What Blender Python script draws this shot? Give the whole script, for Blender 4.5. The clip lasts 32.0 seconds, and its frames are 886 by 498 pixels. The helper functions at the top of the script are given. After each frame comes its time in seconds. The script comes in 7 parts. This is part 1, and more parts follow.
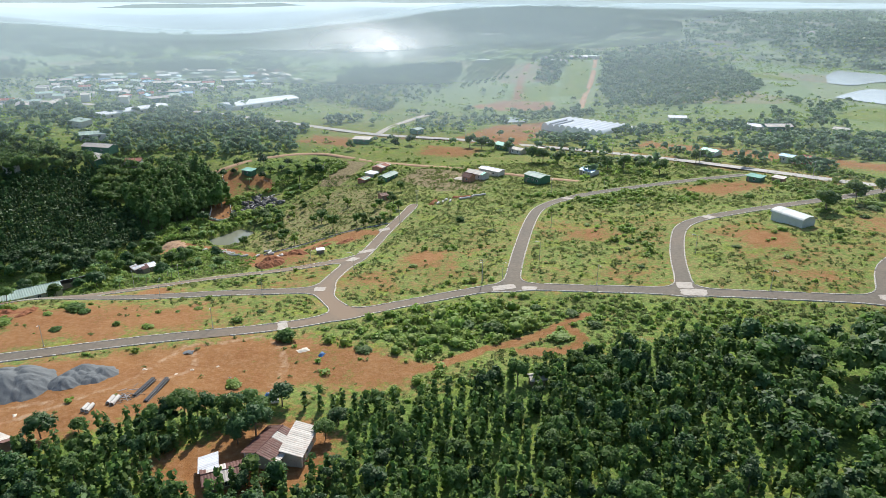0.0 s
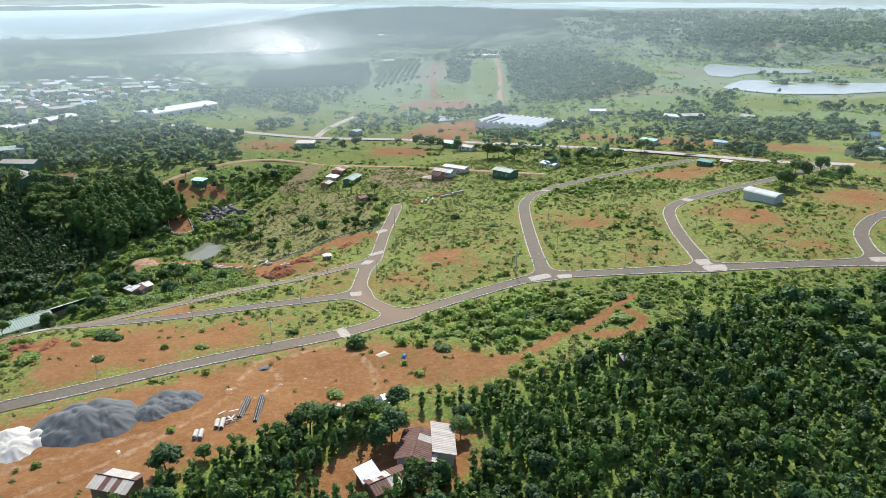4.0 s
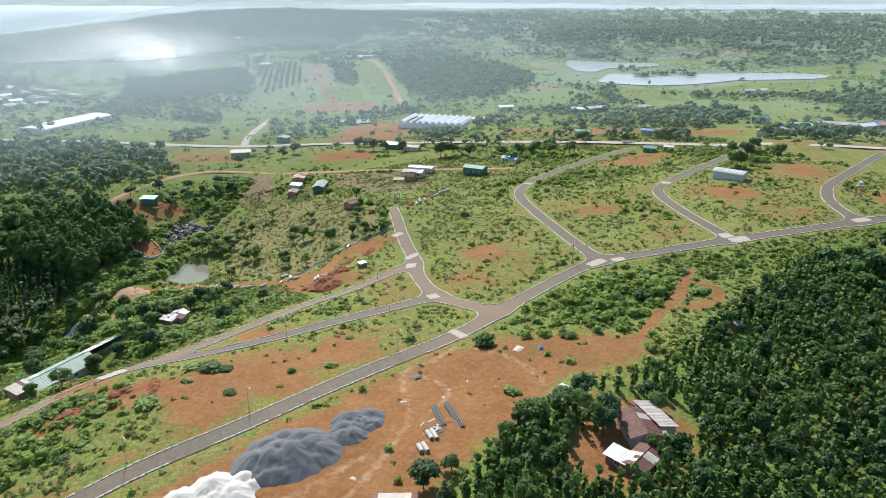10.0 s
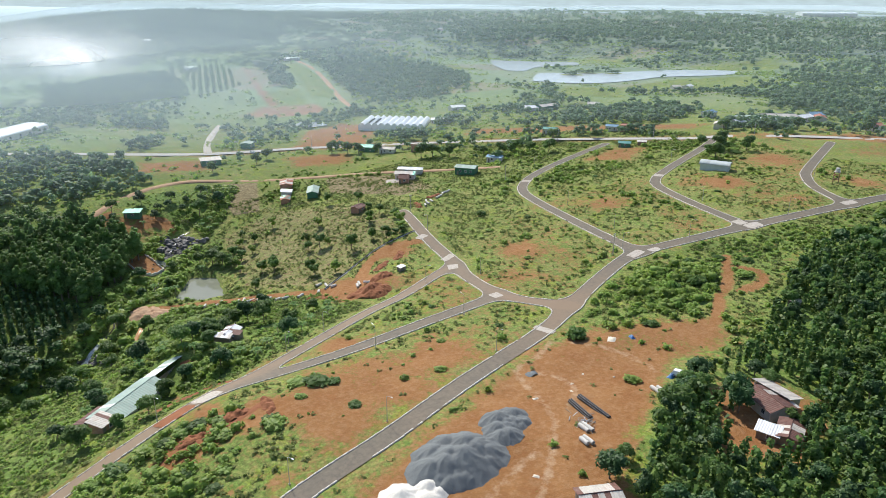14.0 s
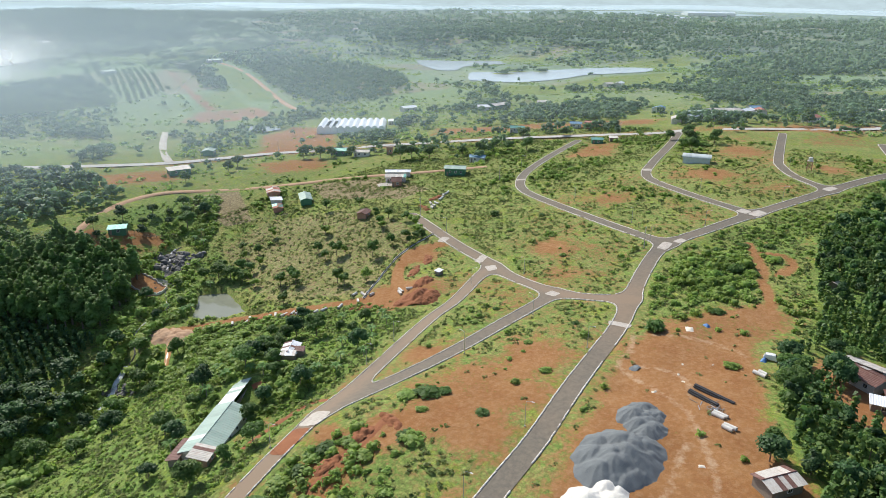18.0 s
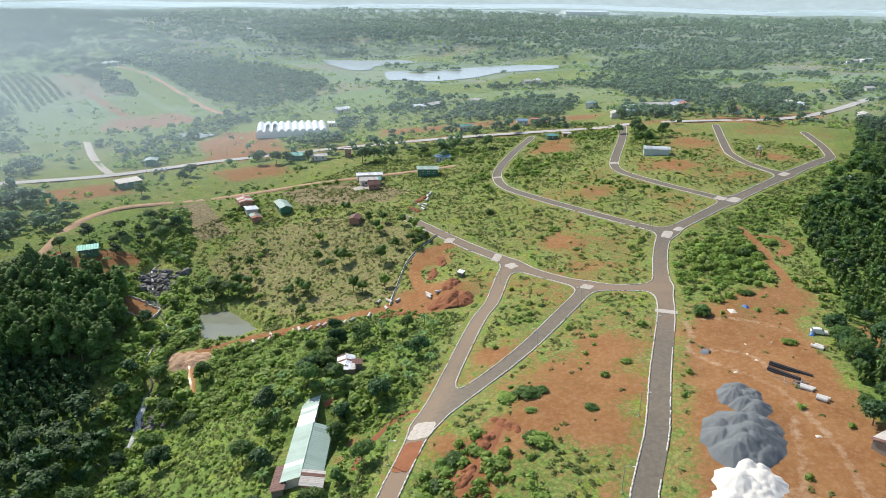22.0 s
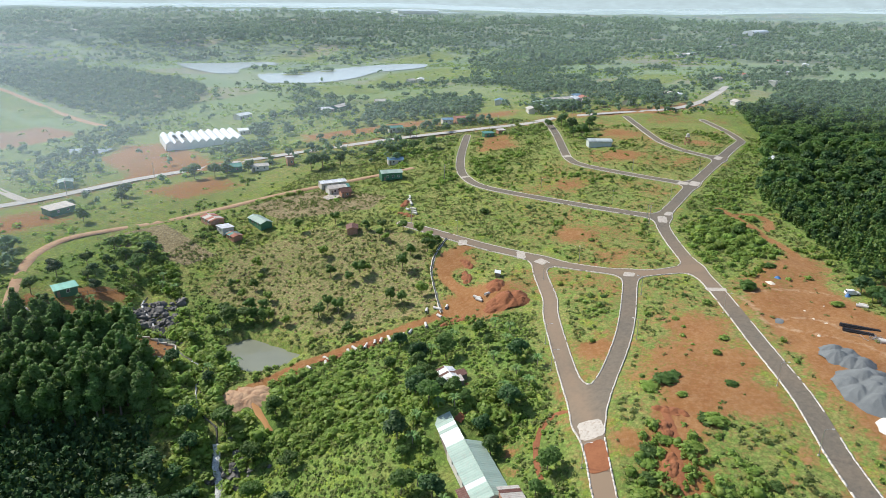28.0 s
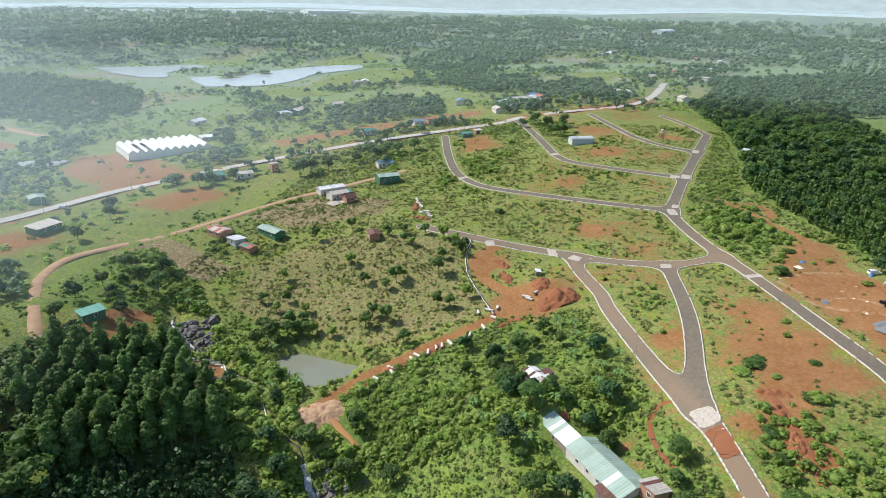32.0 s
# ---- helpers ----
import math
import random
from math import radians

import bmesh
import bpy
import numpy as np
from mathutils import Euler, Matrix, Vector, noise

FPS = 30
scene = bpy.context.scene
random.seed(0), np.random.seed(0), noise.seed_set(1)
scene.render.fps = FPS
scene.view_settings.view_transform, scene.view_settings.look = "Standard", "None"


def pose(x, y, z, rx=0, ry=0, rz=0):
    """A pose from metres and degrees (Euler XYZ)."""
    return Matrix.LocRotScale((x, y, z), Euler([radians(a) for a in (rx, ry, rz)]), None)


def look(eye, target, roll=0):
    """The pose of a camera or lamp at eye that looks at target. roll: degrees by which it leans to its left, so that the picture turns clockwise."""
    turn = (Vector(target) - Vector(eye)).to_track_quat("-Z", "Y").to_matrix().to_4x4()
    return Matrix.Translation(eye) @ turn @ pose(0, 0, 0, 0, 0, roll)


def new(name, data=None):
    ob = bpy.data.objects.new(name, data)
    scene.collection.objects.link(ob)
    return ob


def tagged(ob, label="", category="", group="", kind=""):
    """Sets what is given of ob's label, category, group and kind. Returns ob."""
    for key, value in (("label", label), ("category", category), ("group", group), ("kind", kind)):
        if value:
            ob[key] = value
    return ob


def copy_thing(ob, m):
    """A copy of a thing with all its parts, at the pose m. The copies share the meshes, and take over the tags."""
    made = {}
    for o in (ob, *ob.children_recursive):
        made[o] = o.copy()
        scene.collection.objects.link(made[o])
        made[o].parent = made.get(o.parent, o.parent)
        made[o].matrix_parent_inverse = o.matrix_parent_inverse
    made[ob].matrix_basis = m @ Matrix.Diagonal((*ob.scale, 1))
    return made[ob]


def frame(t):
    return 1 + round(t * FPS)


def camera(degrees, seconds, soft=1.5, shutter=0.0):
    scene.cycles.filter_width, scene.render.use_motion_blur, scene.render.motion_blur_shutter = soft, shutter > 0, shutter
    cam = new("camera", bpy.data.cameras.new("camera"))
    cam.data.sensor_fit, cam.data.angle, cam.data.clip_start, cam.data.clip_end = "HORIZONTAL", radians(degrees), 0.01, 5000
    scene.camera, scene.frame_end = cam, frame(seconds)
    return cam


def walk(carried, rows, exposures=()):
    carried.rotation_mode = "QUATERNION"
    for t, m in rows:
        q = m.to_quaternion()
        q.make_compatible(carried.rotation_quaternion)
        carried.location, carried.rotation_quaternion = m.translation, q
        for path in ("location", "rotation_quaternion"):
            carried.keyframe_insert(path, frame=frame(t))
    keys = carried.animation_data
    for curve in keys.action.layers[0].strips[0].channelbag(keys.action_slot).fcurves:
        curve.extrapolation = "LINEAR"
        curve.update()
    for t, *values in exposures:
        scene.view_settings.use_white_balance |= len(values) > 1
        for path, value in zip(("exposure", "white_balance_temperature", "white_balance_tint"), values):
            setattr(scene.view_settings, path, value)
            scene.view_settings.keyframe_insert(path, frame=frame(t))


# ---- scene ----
cam = camera(67.20, 32.0, soft=0.8)
# seconds, eye x, y, z, yaw, pitch, lean to the left
ROWS = [
    (0, -0.00, 0.00, 90.99, -0.50, -20.53, 0.43),
    (0.5, -6.59, -0.01, 90.91, -1.75, -20.51, 0.41),
    (1, -13.16, 0.00, 90.82, -2.93, -20.50, 0.38),
    (1.5, -19.73, 0.07, 90.74, -4.03, -20.48, 0.36),
    (2, -26.28, 0.23, 90.65, -5.21, -20.47, 0.34),
    (2.5, -32.80, 0.50, 90.57, -6.44, -20.45, 0.31),
    (3, -39.30, 0.91, 90.50, -7.91, -20.44, 0.29),
    (3.5, -45.75, 1.50, 90.42, -9.65, -20.42, 0.27),
    (5.5, -71.14, 5.91, 90.19, -15.50, -20.37, 0.19),
    (6, -77.39, 7.48, 90.14, -15.86, -20.36, 0.18),
    (6.5, -83.60, 9.21, 90.11, -16.45, -20.34, 0.17),
    (7, -89.79, 11.06, 90.08, -17.27, -20.33, 0.16),
    (7.5, -95.96, 13.03, 90.07, -18.14, -20.32, 0.15),
    (8, -102.11, 15.09, 90.06, -19.68, -20.31, 0.14),
    (8.5, -108.25, 17.22, 90.06, -21.48, -20.30, 0.14),
    (9, -114.36, 19.45, 90.08, -23.04, -20.29, 0.14),
    (9.5, -120.45, 21.78, 90.10, -24.58, -20.28, 0.14),
    (10, -126.50, 24.23, 90.13, -26.13, -20.27, 0.15),
    (10.5, -132.51, 26.82, 90.17, -27.62, -20.26, 0.15),
    (11, -138.47, 29.56, 90.21, -28.83, -20.25, 0.16),
    (11.5, -144.37, 32.47, 90.26, -29.79, -20.24, 0.17),
    (12, -150.21, 35.57, 90.31, -30.71, -20.23, 0.18),
    (12.5, -155.97, 38.87, 90.37, -31.75, -20.23, 0.19),
    (13, -161.65, 42.35, 90.43, -33.25, -20.22, 0.20),
    (13.5, -167.23, 45.99, 90.49, -34.30, -20.22, 0.22),
    (14, -172.70, 49.79, 90.55, -35.01, -20.21, 0.23),
    (14.5, -178.06, 53.72, 90.61, -35.88, -20.21, 0.25),
    (16.5, -198.00, 70.40, 90.84, -41.33, -20.21, 0.32),
    (17, -202.60, 74.74, 90.89, -42.76, -20.21, 0.34),
    (17.5, -207.06, 79.16, 90.94, -43.92, -20.21, 0.36),
    (18, -211.40, 83.65, 90.98, -43.84, -20.21, 0.37),
    (18.5, -215.65, 88.23, 91.02, -44.49, -20.22, 0.39),
    (19, -219.82, 92.88, 91.06, -45.47, -20.22, 0.41),
    (19.5, -223.93, 97.63, 91.09, -46.54, -20.22, 0.43),
    (20, -228.00, 102.47, 91.13, -47.67, -20.22, 0.45),
    (20.5, -232.04, 107.41, 91.16, -49.15, -20.23, 0.46),
    (21, -236.03, 112.45, 91.19, -50.41, -20.23, 0.48),
    (21.5, -239.96, 117.58, 91.22, -52.68, -20.23, 0.50),
    (22, -243.80, 122.79, 91.24, -54.08, -20.24, 0.51),
    (22.5, -247.53, 128.09, 91.27, -55.78, -20.24, 0.53),
    (23, -251.13, 133.48, 91.30, -57.63, -20.24, 0.54),
    (23.5, -254.57, 138.94, 91.33, -58.66, -20.24, 0.55),
    (24, -257.84, 144.47, 91.35, -59.44, -20.24, 0.57),
    (24.5, -260.92, 150.08, 91.38, -60.97, -20.24, 0.58),
    (25, -263.81, 155.75, 91.41, -62.43, -20.23, 0.59),
    (25.5, -266.53, 161.48, 91.43, -63.57, -20.23, 0.60),
    (27.5, -275.95, 184.84, 91.55, -68.40, -20.21, 0.63),
    (28, -278.00, 190.76, 91.57, -69.08, -20.20, 0.63),
    (28.5, -279.96, 196.70, 91.60, -70.06, -20.19, 0.64),
    (29, -281.83, 202.65, 91.63, -71.00, -20.18, 0.64),
    (29.5, -283.62, 208.62, 91.66, -71.78, -20.17, 0.65),
    (30, -285.36, 214.61, 91.69, -72.93, -20.16, 0.65),
    (30.5, -287.05, 220.60, 91.72, -73.82, -20.15, 0.65),
    (31, -288.70, 226.59, 91.75, -74.64, -20.14, 0.66),
    (31.5, -290.33, 232.60, 91.78, -75.84, -20.13, 0.66),
    (32, -291.95, 238.60, 91.80, -77.17, -20.12, 0.66),
]


def eye_pose(x, y, z, yaw, pitch, lean):
    a, b = radians(yaw), radians(pitch)
    way = Vector((-math.sin(a) * math.cos(b), math.cos(a) * math.cos(b), math.sin(b)))
    return look((x, y, z), Vector((x, y, z)) + way * 100, lean)


walk(cam, [(t, eye_pose(*row)) for t, *row in ROWS])

# ---- world, sun, exposure ----
SUN_AZ, SUN_EL = 9.0, 44.0      # degrees from +y towards +x, and above the horizon
scene.view_settings.exposure = 0.25
world = bpy.data.worlds.new("sky")
world.use_nodes = True
scene.world = world
wn = world.node_tree.nodes
sky = wn.new("ShaderNodeTexSky")
sky.sky_type, sky.sun_disc = "NISHITA", False
sky.sun_elevation, sky.sun_rotation = radians(SUN_EL), radians(SUN_AZ)
sky.air_density, sky.dust_density, sky.ozone_density, sky.altitude = 1.0, 1.6, 1.5, 600
wn["Background"].inputs[1].default_value = 0.125
world.node_tree.links.new(sky.outputs[0], wn["Background"].inputs[0])
sun = new("sun", bpy.data.lights.new("sun", "SUN"))
sun.data.energy, sun.data.angle, sun.data.color = 3.9, radians(0.6), (1.0, 0.965, 0.89)
sun_way = Vector((math.sin(radians(SUN_AZ)) * math.cos(radians(SUN_EL)), math.cos(radians(SUN_AZ)) * math.cos(radians(SUN_EL)), math.sin(radians(SUN_EL))))
sun.matrix_world = look(sun_way * 900, (0, 0, 0))


# ---- materials ----
def shader(name):
    m = bpy.data.materials.new(name)
    m.use_nodes = True
    t = m.node_tree
    return m, t, t.nodes["Principled BSDF"]


def node(t, kind, **sets):
    n = t.nodes.new("ShaderNode" + kind)
    for k, v in sets.items():
        n.inputs[k.replace("_", " ")].default_value = v
    return n


def mix(t, fac, a, b, how="MIX"):
    n = t.nodes.new("ShaderNodeMix")
    n.data_type, n.blend_type = "RGBA", how
    for i, v in ((0, fac), (6, a), (7, b)):
        if hasattr(v, "is_output"):
            t.links.new(v, n.inputs[i])
        else:
            n.inputs[i].default_value = v if i == 0 else (*v, 1)
    return n.outputs[2]


def math_node(t, op, a, b=0.0, c=0.0, clamp=False):
    n = t.nodes.new("ShaderNodeMath")
    n.operation, n.use_clamp = op, clamp
    for i, v in enumerate((a, b, c)):
        if hasattr(v, "is_output"):
            t.links.new(v, n.inputs[i])
        else:
            n.inputs[i].default_value = v
    return n.outputs[0]


def noise_out(t, scale, detail=4.0, rough=0.6, coord=None, stretch=None):
    n = node(t, "TexNoise", Scale=scale, Detail=detail, Roughness=rough)
    if coord is None:
        coord = t.nodes.new("ShaderNodeNewGeometry").outputs["Position"]
    if stretch:
        mp = t.nodes.new("ShaderNodeMapping")
        mp.inputs["Scale"].default_value = stretch
        t.links.new(coord, mp.inputs["Vector"])
        coord = mp.outputs[0]
    t.links.new(coord, n.inputs["Vector"])
    return n.outputs["Fac"]


def ramp(t, fac, lo, hi):
    n = t.nodes.new("ShaderNodeMapRange")
    n.clamp = True
    t.links.new(fac, n.inputs[0])
    n.inputs[1].default_value, n.inputs[2].default_value = lo, hi
    return n.outputs[0]


def bump(t, b, fac, strength, distance):
    n = node(t, "Bump", Strength=strength, Distance=distance)
    t.links.new(fac, n.inputs["Height"])
    t.links.new(n.outputs[0], b.inputs["Normal"])


def surface(name, dark, light, rough=0.85, coarse=0.4, fine=6.0, metal=0.0, stain=None, stain_amount=0.5, relief=0.02, random_tone=0.0, stretch=None):
    """A surface with grain and blotches between two colours, stains of a third, and fine relief."""
    m, t, b = shader(name)
    big, small = noise_out(t, coarse, stretch=stretch), noise_out(t, fine, 3.0, stretch=stretch)
    col = mix(t, ramp(t, big, 0.3, 0.7), dark, light)
    col = mix(t, ramp(t, small, 0.25, 0.75), col, light)
    if stain:
        third = noise_out(t, coarse * 2.3, 6.0, 0.7)
        col = mix(t, math_node(t, "MULTIPLY", ramp(t, third, 0.5, 0.68), stain_amount), col, stain)
    if random_tone:
        r = t.nodes.new("ShaderNodeObjectInfo").outputs["Random"]
        hsv = t.nodes.new("ShaderNodeHueSaturation")
        t.links.new(col, hsv.inputs["Color"])
        t.links.new(math_node(t, "MULTIPLY_ADD", r, random_tone * 2, 1 - random_tone), hsv.inputs["Value"])
        col = hsv.outputs[0]
    t.links.new(col, b.inputs["Base Color"])
    b.inputs["Roughness"].default_value, b.inputs["Metallic"].default_value = rough, metal
    if relief:
        bump(t, b, small, 0.6, relief)
    return m


def leafy(name, dark, light, tip, through_light=0.38, rough=0.55, haze_sheen=0.0):
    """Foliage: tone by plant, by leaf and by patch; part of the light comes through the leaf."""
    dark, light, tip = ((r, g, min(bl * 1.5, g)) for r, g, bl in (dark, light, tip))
    m, t, b = shader(name)
    geo = t.nodes.new("ShaderNodeNewGeometry")
    leaf_random = geo.outputs["Random Per Island"]
    tone = t.nodes.new("ShaderNodeAttribute")
    tone.attribute_name = "tone"
    plant = math_node(t, "FRACT", math_node(t, "ADD", tone.outputs["Fac"], t.nodes.new("ShaderNodeObjectInfo").outputs["Random"]))
    patch = noise_out(t, 0.05, 3.0)
    col = mix(t, plant, dark, light)
    col = mix(t, math_node(t, "MULTIPLY", ramp(t, leaf_random, 0.45, 1.0), 0.75), col, tip)
    hsv = t.nodes.new("ShaderNodeHueSaturation")
    t.links.new(col, hsv.inputs["Color"])
    t.links.new(math_node(t, "MULTIPLY_ADD", patch, 0.8, 1.15), hsv.inputs["Value"])
    t.links.new(math_node(t, "MULTIPLY_ADD", plant, 0.03, 0.497), hsv.inputs["Hue"])
    t.links.new(hsv.outputs[0], b.inputs["Base Color"])
    b.inputs["Roughness"].default_value = rough
    b.inputs["Specular IOR Level"].default_value = 0.4
    # Bluish sheen, above nought only for far leaves, where it imitates haze.
    b.inputs["Sheen Weight"].default_value, b.inputs["Sheen Roughness"].default_value, b.inputs["Sheen Tint"].default_value = haze_sheen, 0.75, (0.82, 0.93, 1, 1)
    tl = t.nodes.new("ShaderNodeBsdfTranslucent")
    t.links.new(hsv.outputs[0], tl.inputs["Color"])
    ms = t.nodes.new("ShaderNodeMixShader")
    ms.inputs[0].default_value = through_light
    t.links.new(b.outputs[0], ms.inputs[1])
    t.links.new(tl.outputs[0], ms.inputs[2])
    t.links.new(ms.outputs[0], t.nodes["Material Output"].inputs[0])
    return m


def sheet_metal(name, dark, light, rust=None, rust_amount=0.6, rough=0.45, metal=0.3):
    return surface(name, dark, light, rough=rough, coarse=0.5, fine=4.0, metal=metal, stain=rust, stain_amount=rust_amount, relief=0.01, random_tone=0.12)


def ground_material():
    m, t, b = shader("ground")
    at = t.nodes.new("ShaderNodeVertexColor")
    at.layer_name = "cover"
    sep = t.nodes.new("ShaderNodeSeparateColor")
    t.links.new(at.outputs[0], sep.inputs[0])
    bare, lush, tilled = sep.outputs
    n0, n1, n2, n3 = noise_out(t, 0.02, 4.0), noise_out(t, 0.09, 6.0, 0.65), noise_out(t, 0.7, 5.0, 0.65), noise_out(t, 4.0, 3.0)
    straw, green, deep = (0.27, 0.25, 0.085), (0.17, 0.25, 0.055), (0.11, 0.185, 0.04)
    grass = mix(t, ramp(t, math_node(t, "ADD", math_node(t, "MULTIPLY", n2, 0.6), math_node(t, "MULTIPLY", noise_out(t, 0.17, 5.0, 0.65), 0.4)), 0.42, 0.56), green, straw)
    grass = mix(t, ramp(t, math_node(t, "ADD", n1, math_node(t, "MULTIPLY", lush, 0.35)), 0.5, 0.85), grass, mix(t, ramp(t, n3, 0.3, 0.7), deep, green))
    herbs = math_node(t, "ADD", math_node(t, "MULTIPLY", noise_out(t, 0.12, 6.0, 0.6), 0.7), math_node(t, "MULTIPLY", noise_out(t, 1.1, 4.0, 0.7), 0.3))
    grass = mix(t, math_node(t, "MULTIPLY", ramp(t, herbs, 0.53, 0.60), 0.8), grass, mix(t, ramp(t, n3, 0.35, 0.65), (0.16, 0.23, 0.03), (0.28, 0.32, 0.05)))
    earth = mix(t, ramp(t, n1, 0.3, 0.7), (0.25, 0.107, 0.036), (0.33, 0.168, 0.065))
    earth = mix(t, math_node(t, "MULTIPLY", ramp(t, n2, 0.45, 0.7), 0.4), earth, (0.45, 0.285, 0.155))
    earth = mix(t, math_node(t, "MULTIPLY", ramp(t, n3, 0.5, 0.8), 0.35), earth, (0.24, 0.085, 0.035))
    dig = mix(t, ramp(t, n2, 0.3, 0.7), (0.20, 0.15, 0.075), (0.33, 0.275, 0.15))
    edge = math_node(t, "ADD", bare, math_node(t, "MULTIPLY_ADD", n1, 0.8, -0.4))
    edge = math_node(t, "ADD", edge, math_node(t, "MULTIPLY_ADD", noise_out(t, 0.28, 4.0, 0.6), 0.8, -0.4))
    edge = math_node(t, "ADD", edge, math_node(t, "MULTIPLY_ADD", n2, 1.0, -0.5))
    edge = math_node(t, "ADD", edge, math_node(t, "MULTIPLY_ADD", n3, 0.6, -0.3))
    col = mix(t, ramp(t, edge, 0.36, 0.68), grass, earth)
    wash = t.nodes.new("ShaderNodeAttribute")
    wash.attribute_name = "wash"
    silt = math_node(t, "ADD", wash.outputs["Fac"], math_node(t, "MULTIPLY_ADD", noise_out(t, 0.35, 5.0, 0.7), 1.1, -0.55))
    col = mix(t, math_node(t, "MULTIPLY", ramp(t, silt, 0.42, 0.85), 0.65), col, mix(t, ramp(t, n3, 0.3, 0.7), (0.48, 0.34, 0.21), (0.60, 0.47, 0.33)))
    edge2 = math_node(t, "ADD", tilled, math_node(t, "MULTIPLY_ADD", n2, 0.5, -0.25))
    col = mix(t, ramp(t, edge2, 0.4, 0.65), col, dig)
    hsv = t.nodes.new("ShaderNodeHueSaturation")
    t.links.new(col, hsv.inputs["Color"])
    tuftings = node(t, "TexVoronoi", Scale=0.95)
    t.links.new(t.nodes.new("ShaderNodeNewGeometry").outputs["Position"], tuftings.inputs["Vector"])
    fleck = math_node(t, "MULTIPLY_ADD", ramp(t, noise_out(t, 2.1, 4.0, 0.75), 0.33, 0.67), 0.75, 0.62)
    fleck = math_node(t, "MULTIPLY", fleck, math_node(t, "MULTIPLY_ADD", ramp(t, tuftings.outputs["Distance"], 0.1, 0.75), -0.45, 1.2))
    grassy = math_node(t, "MULTIPLY_ADD", ramp(t, edge, 0.36, 0.68), -0.8, 1.0)
    fleck = math_node(t, "MULTIPLY_ADD", math_node(t, "SUBTRACT", fleck, 0.95), grassy, 0.95)
    t.links.new(math_node(t, "MULTIPLY", fleck, math_node(t, "MULTIPLY_ADD", n0, 0.5, 0.86)), hsv.inputs["Value"])
    cells = node(t, "TexVoronoi", Scale=0.011)
    t.links.new(t.nodes.new("ShaderNodeNewGeometry").outputs["Position"], cells.inputs["Vector"])
    cell = t.nodes.new("ShaderNodeSeparateColor")
    t.links.new(cells.outputs["Color"], cell.inputs[0])
    plot = mix(t, ramp(t, cell.outputs[0], 0.25, 0.5), (0.17, 0.245, 0.075), mix(t, ramp(t, cell.outputs[1], 0.3, 0.8), (0.17, 0.265, 0.07), (0.235, 0.27, 0.11)))
    plot = mix(t, math_node(t, "MULTIPLY", ramp(t, cell.outputs[2], 0.82, 0.9), 0.7), plot, (0.32, 0.19, 0.12))
    plot = mix(t, math_node(t, "MULTIPLY", ramp(t, n1, 0.35, 0.65), 0.75), plot, grass)
    far_wood = t.nodes.new("ShaderNodeAttribute")
    far_wood.attribute_name = "wooded"
    crowns = math_node(t, "ADD", math_node(t, "MULTIPLY", noise_out(t, 0.07, 4.0, 0.7), 0.6), math_node(t, "MULTIPLY", noise_out(t, 0.009, 4.0, 0.6), 0.4))
    plot = mix(t, math_node(t, "MULTIPLY", ramp(t, crowns, 0.49, 0.54), far_wood.outputs["Fac"]), plot, mix(t, ramp(t, n1, 0.35, 0.65), (0.035, 0.07, 0.025), (0.08, 0.125, 0.045)))
    col = mix(t, math_node(t, "MULTIPLY", at.outputs[1], math_node(t, "SUBTRACT", 1.0, ramp(t, edge, 0.40, 0.62))), hsv.outputs[0], plot)
    t.links.new(col, b.inputs["Base Color"])
    b.inputs["Roughness"].default_value = 0.95
    b.inputs["Specular IOR Level"].default_value = 0.15
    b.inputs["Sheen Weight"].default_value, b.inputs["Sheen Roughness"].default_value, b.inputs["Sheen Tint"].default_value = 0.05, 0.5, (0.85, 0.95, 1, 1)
    # Bluish sheen grows with the far mask, imitating haze on distant ground.
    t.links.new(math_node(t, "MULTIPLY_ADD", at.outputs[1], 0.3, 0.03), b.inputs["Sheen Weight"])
    bump(t, b, math_node(t, "ADD", n2, math_node(t, "MULTIPLY", n3, 0.5)), 0.8, 0.35)
    return m


def asphalt_material():
    m, t, b = shader("asphalt")
    n1, n2, n3 = noise_out(t, 0.06, 5.0, 0.6), noise_out(t, 0.8, 5.0, 0.7), noise_out(t, 9.0, 2.0)
    col = mix(t, ramp(t, n2, 0.3, 0.7), (0.11, 0.094, 0.07), (0.185, 0.157, 0.115))
    col = mix(t, math_node(t, "MULTIPLY", ramp(t, n3, 0.4, 0.8), 0.4), col, (0.24, 0.208, 0.17))
    at = t.nodes.new("ShaderNodeVertexColor")
    at.layer_name = "dust"
    dust = t.nodes.new("ShaderNodeSeparateColor")
    t.links.new(at.outputs[0], dust.inputs[0])
    fac = math_node(t, "ADD", dust.outputs[0], math_node(t, "MULTIPLY_ADD", n1, 0.8, -0.42))
    fac = math_node(t, "ADD", fac, math_node(t, "MULTIPLY_ADD", n2, 0.5, -0.25))
    col = mix(t, ramp(t, fac, 0.1, 0.9), col, (0.26, 0.185, 0.12))
    t.links.new(col, b.inputs["Base Color"])
    b.inputs["Roughness"].default_value = 0.85
    bump(t, b, n3, 0.4, 0.02)
    return m


def water_material(name, col, rough=0.05, ripple=0.12):
    m, t, b = shader(name)
    t.links.new(mix(t, noise_out(t, 0.06), col, tuple(c * 1.5 for c in col)), b.inputs["Base Color"])
    b.inputs["Roughness"].default_value, b.inputs["IOR"].default_value = rough, 1.33
    bump(t, b, noise_out(t, 0.9, 3.0), ripple, 0.05)
    return m


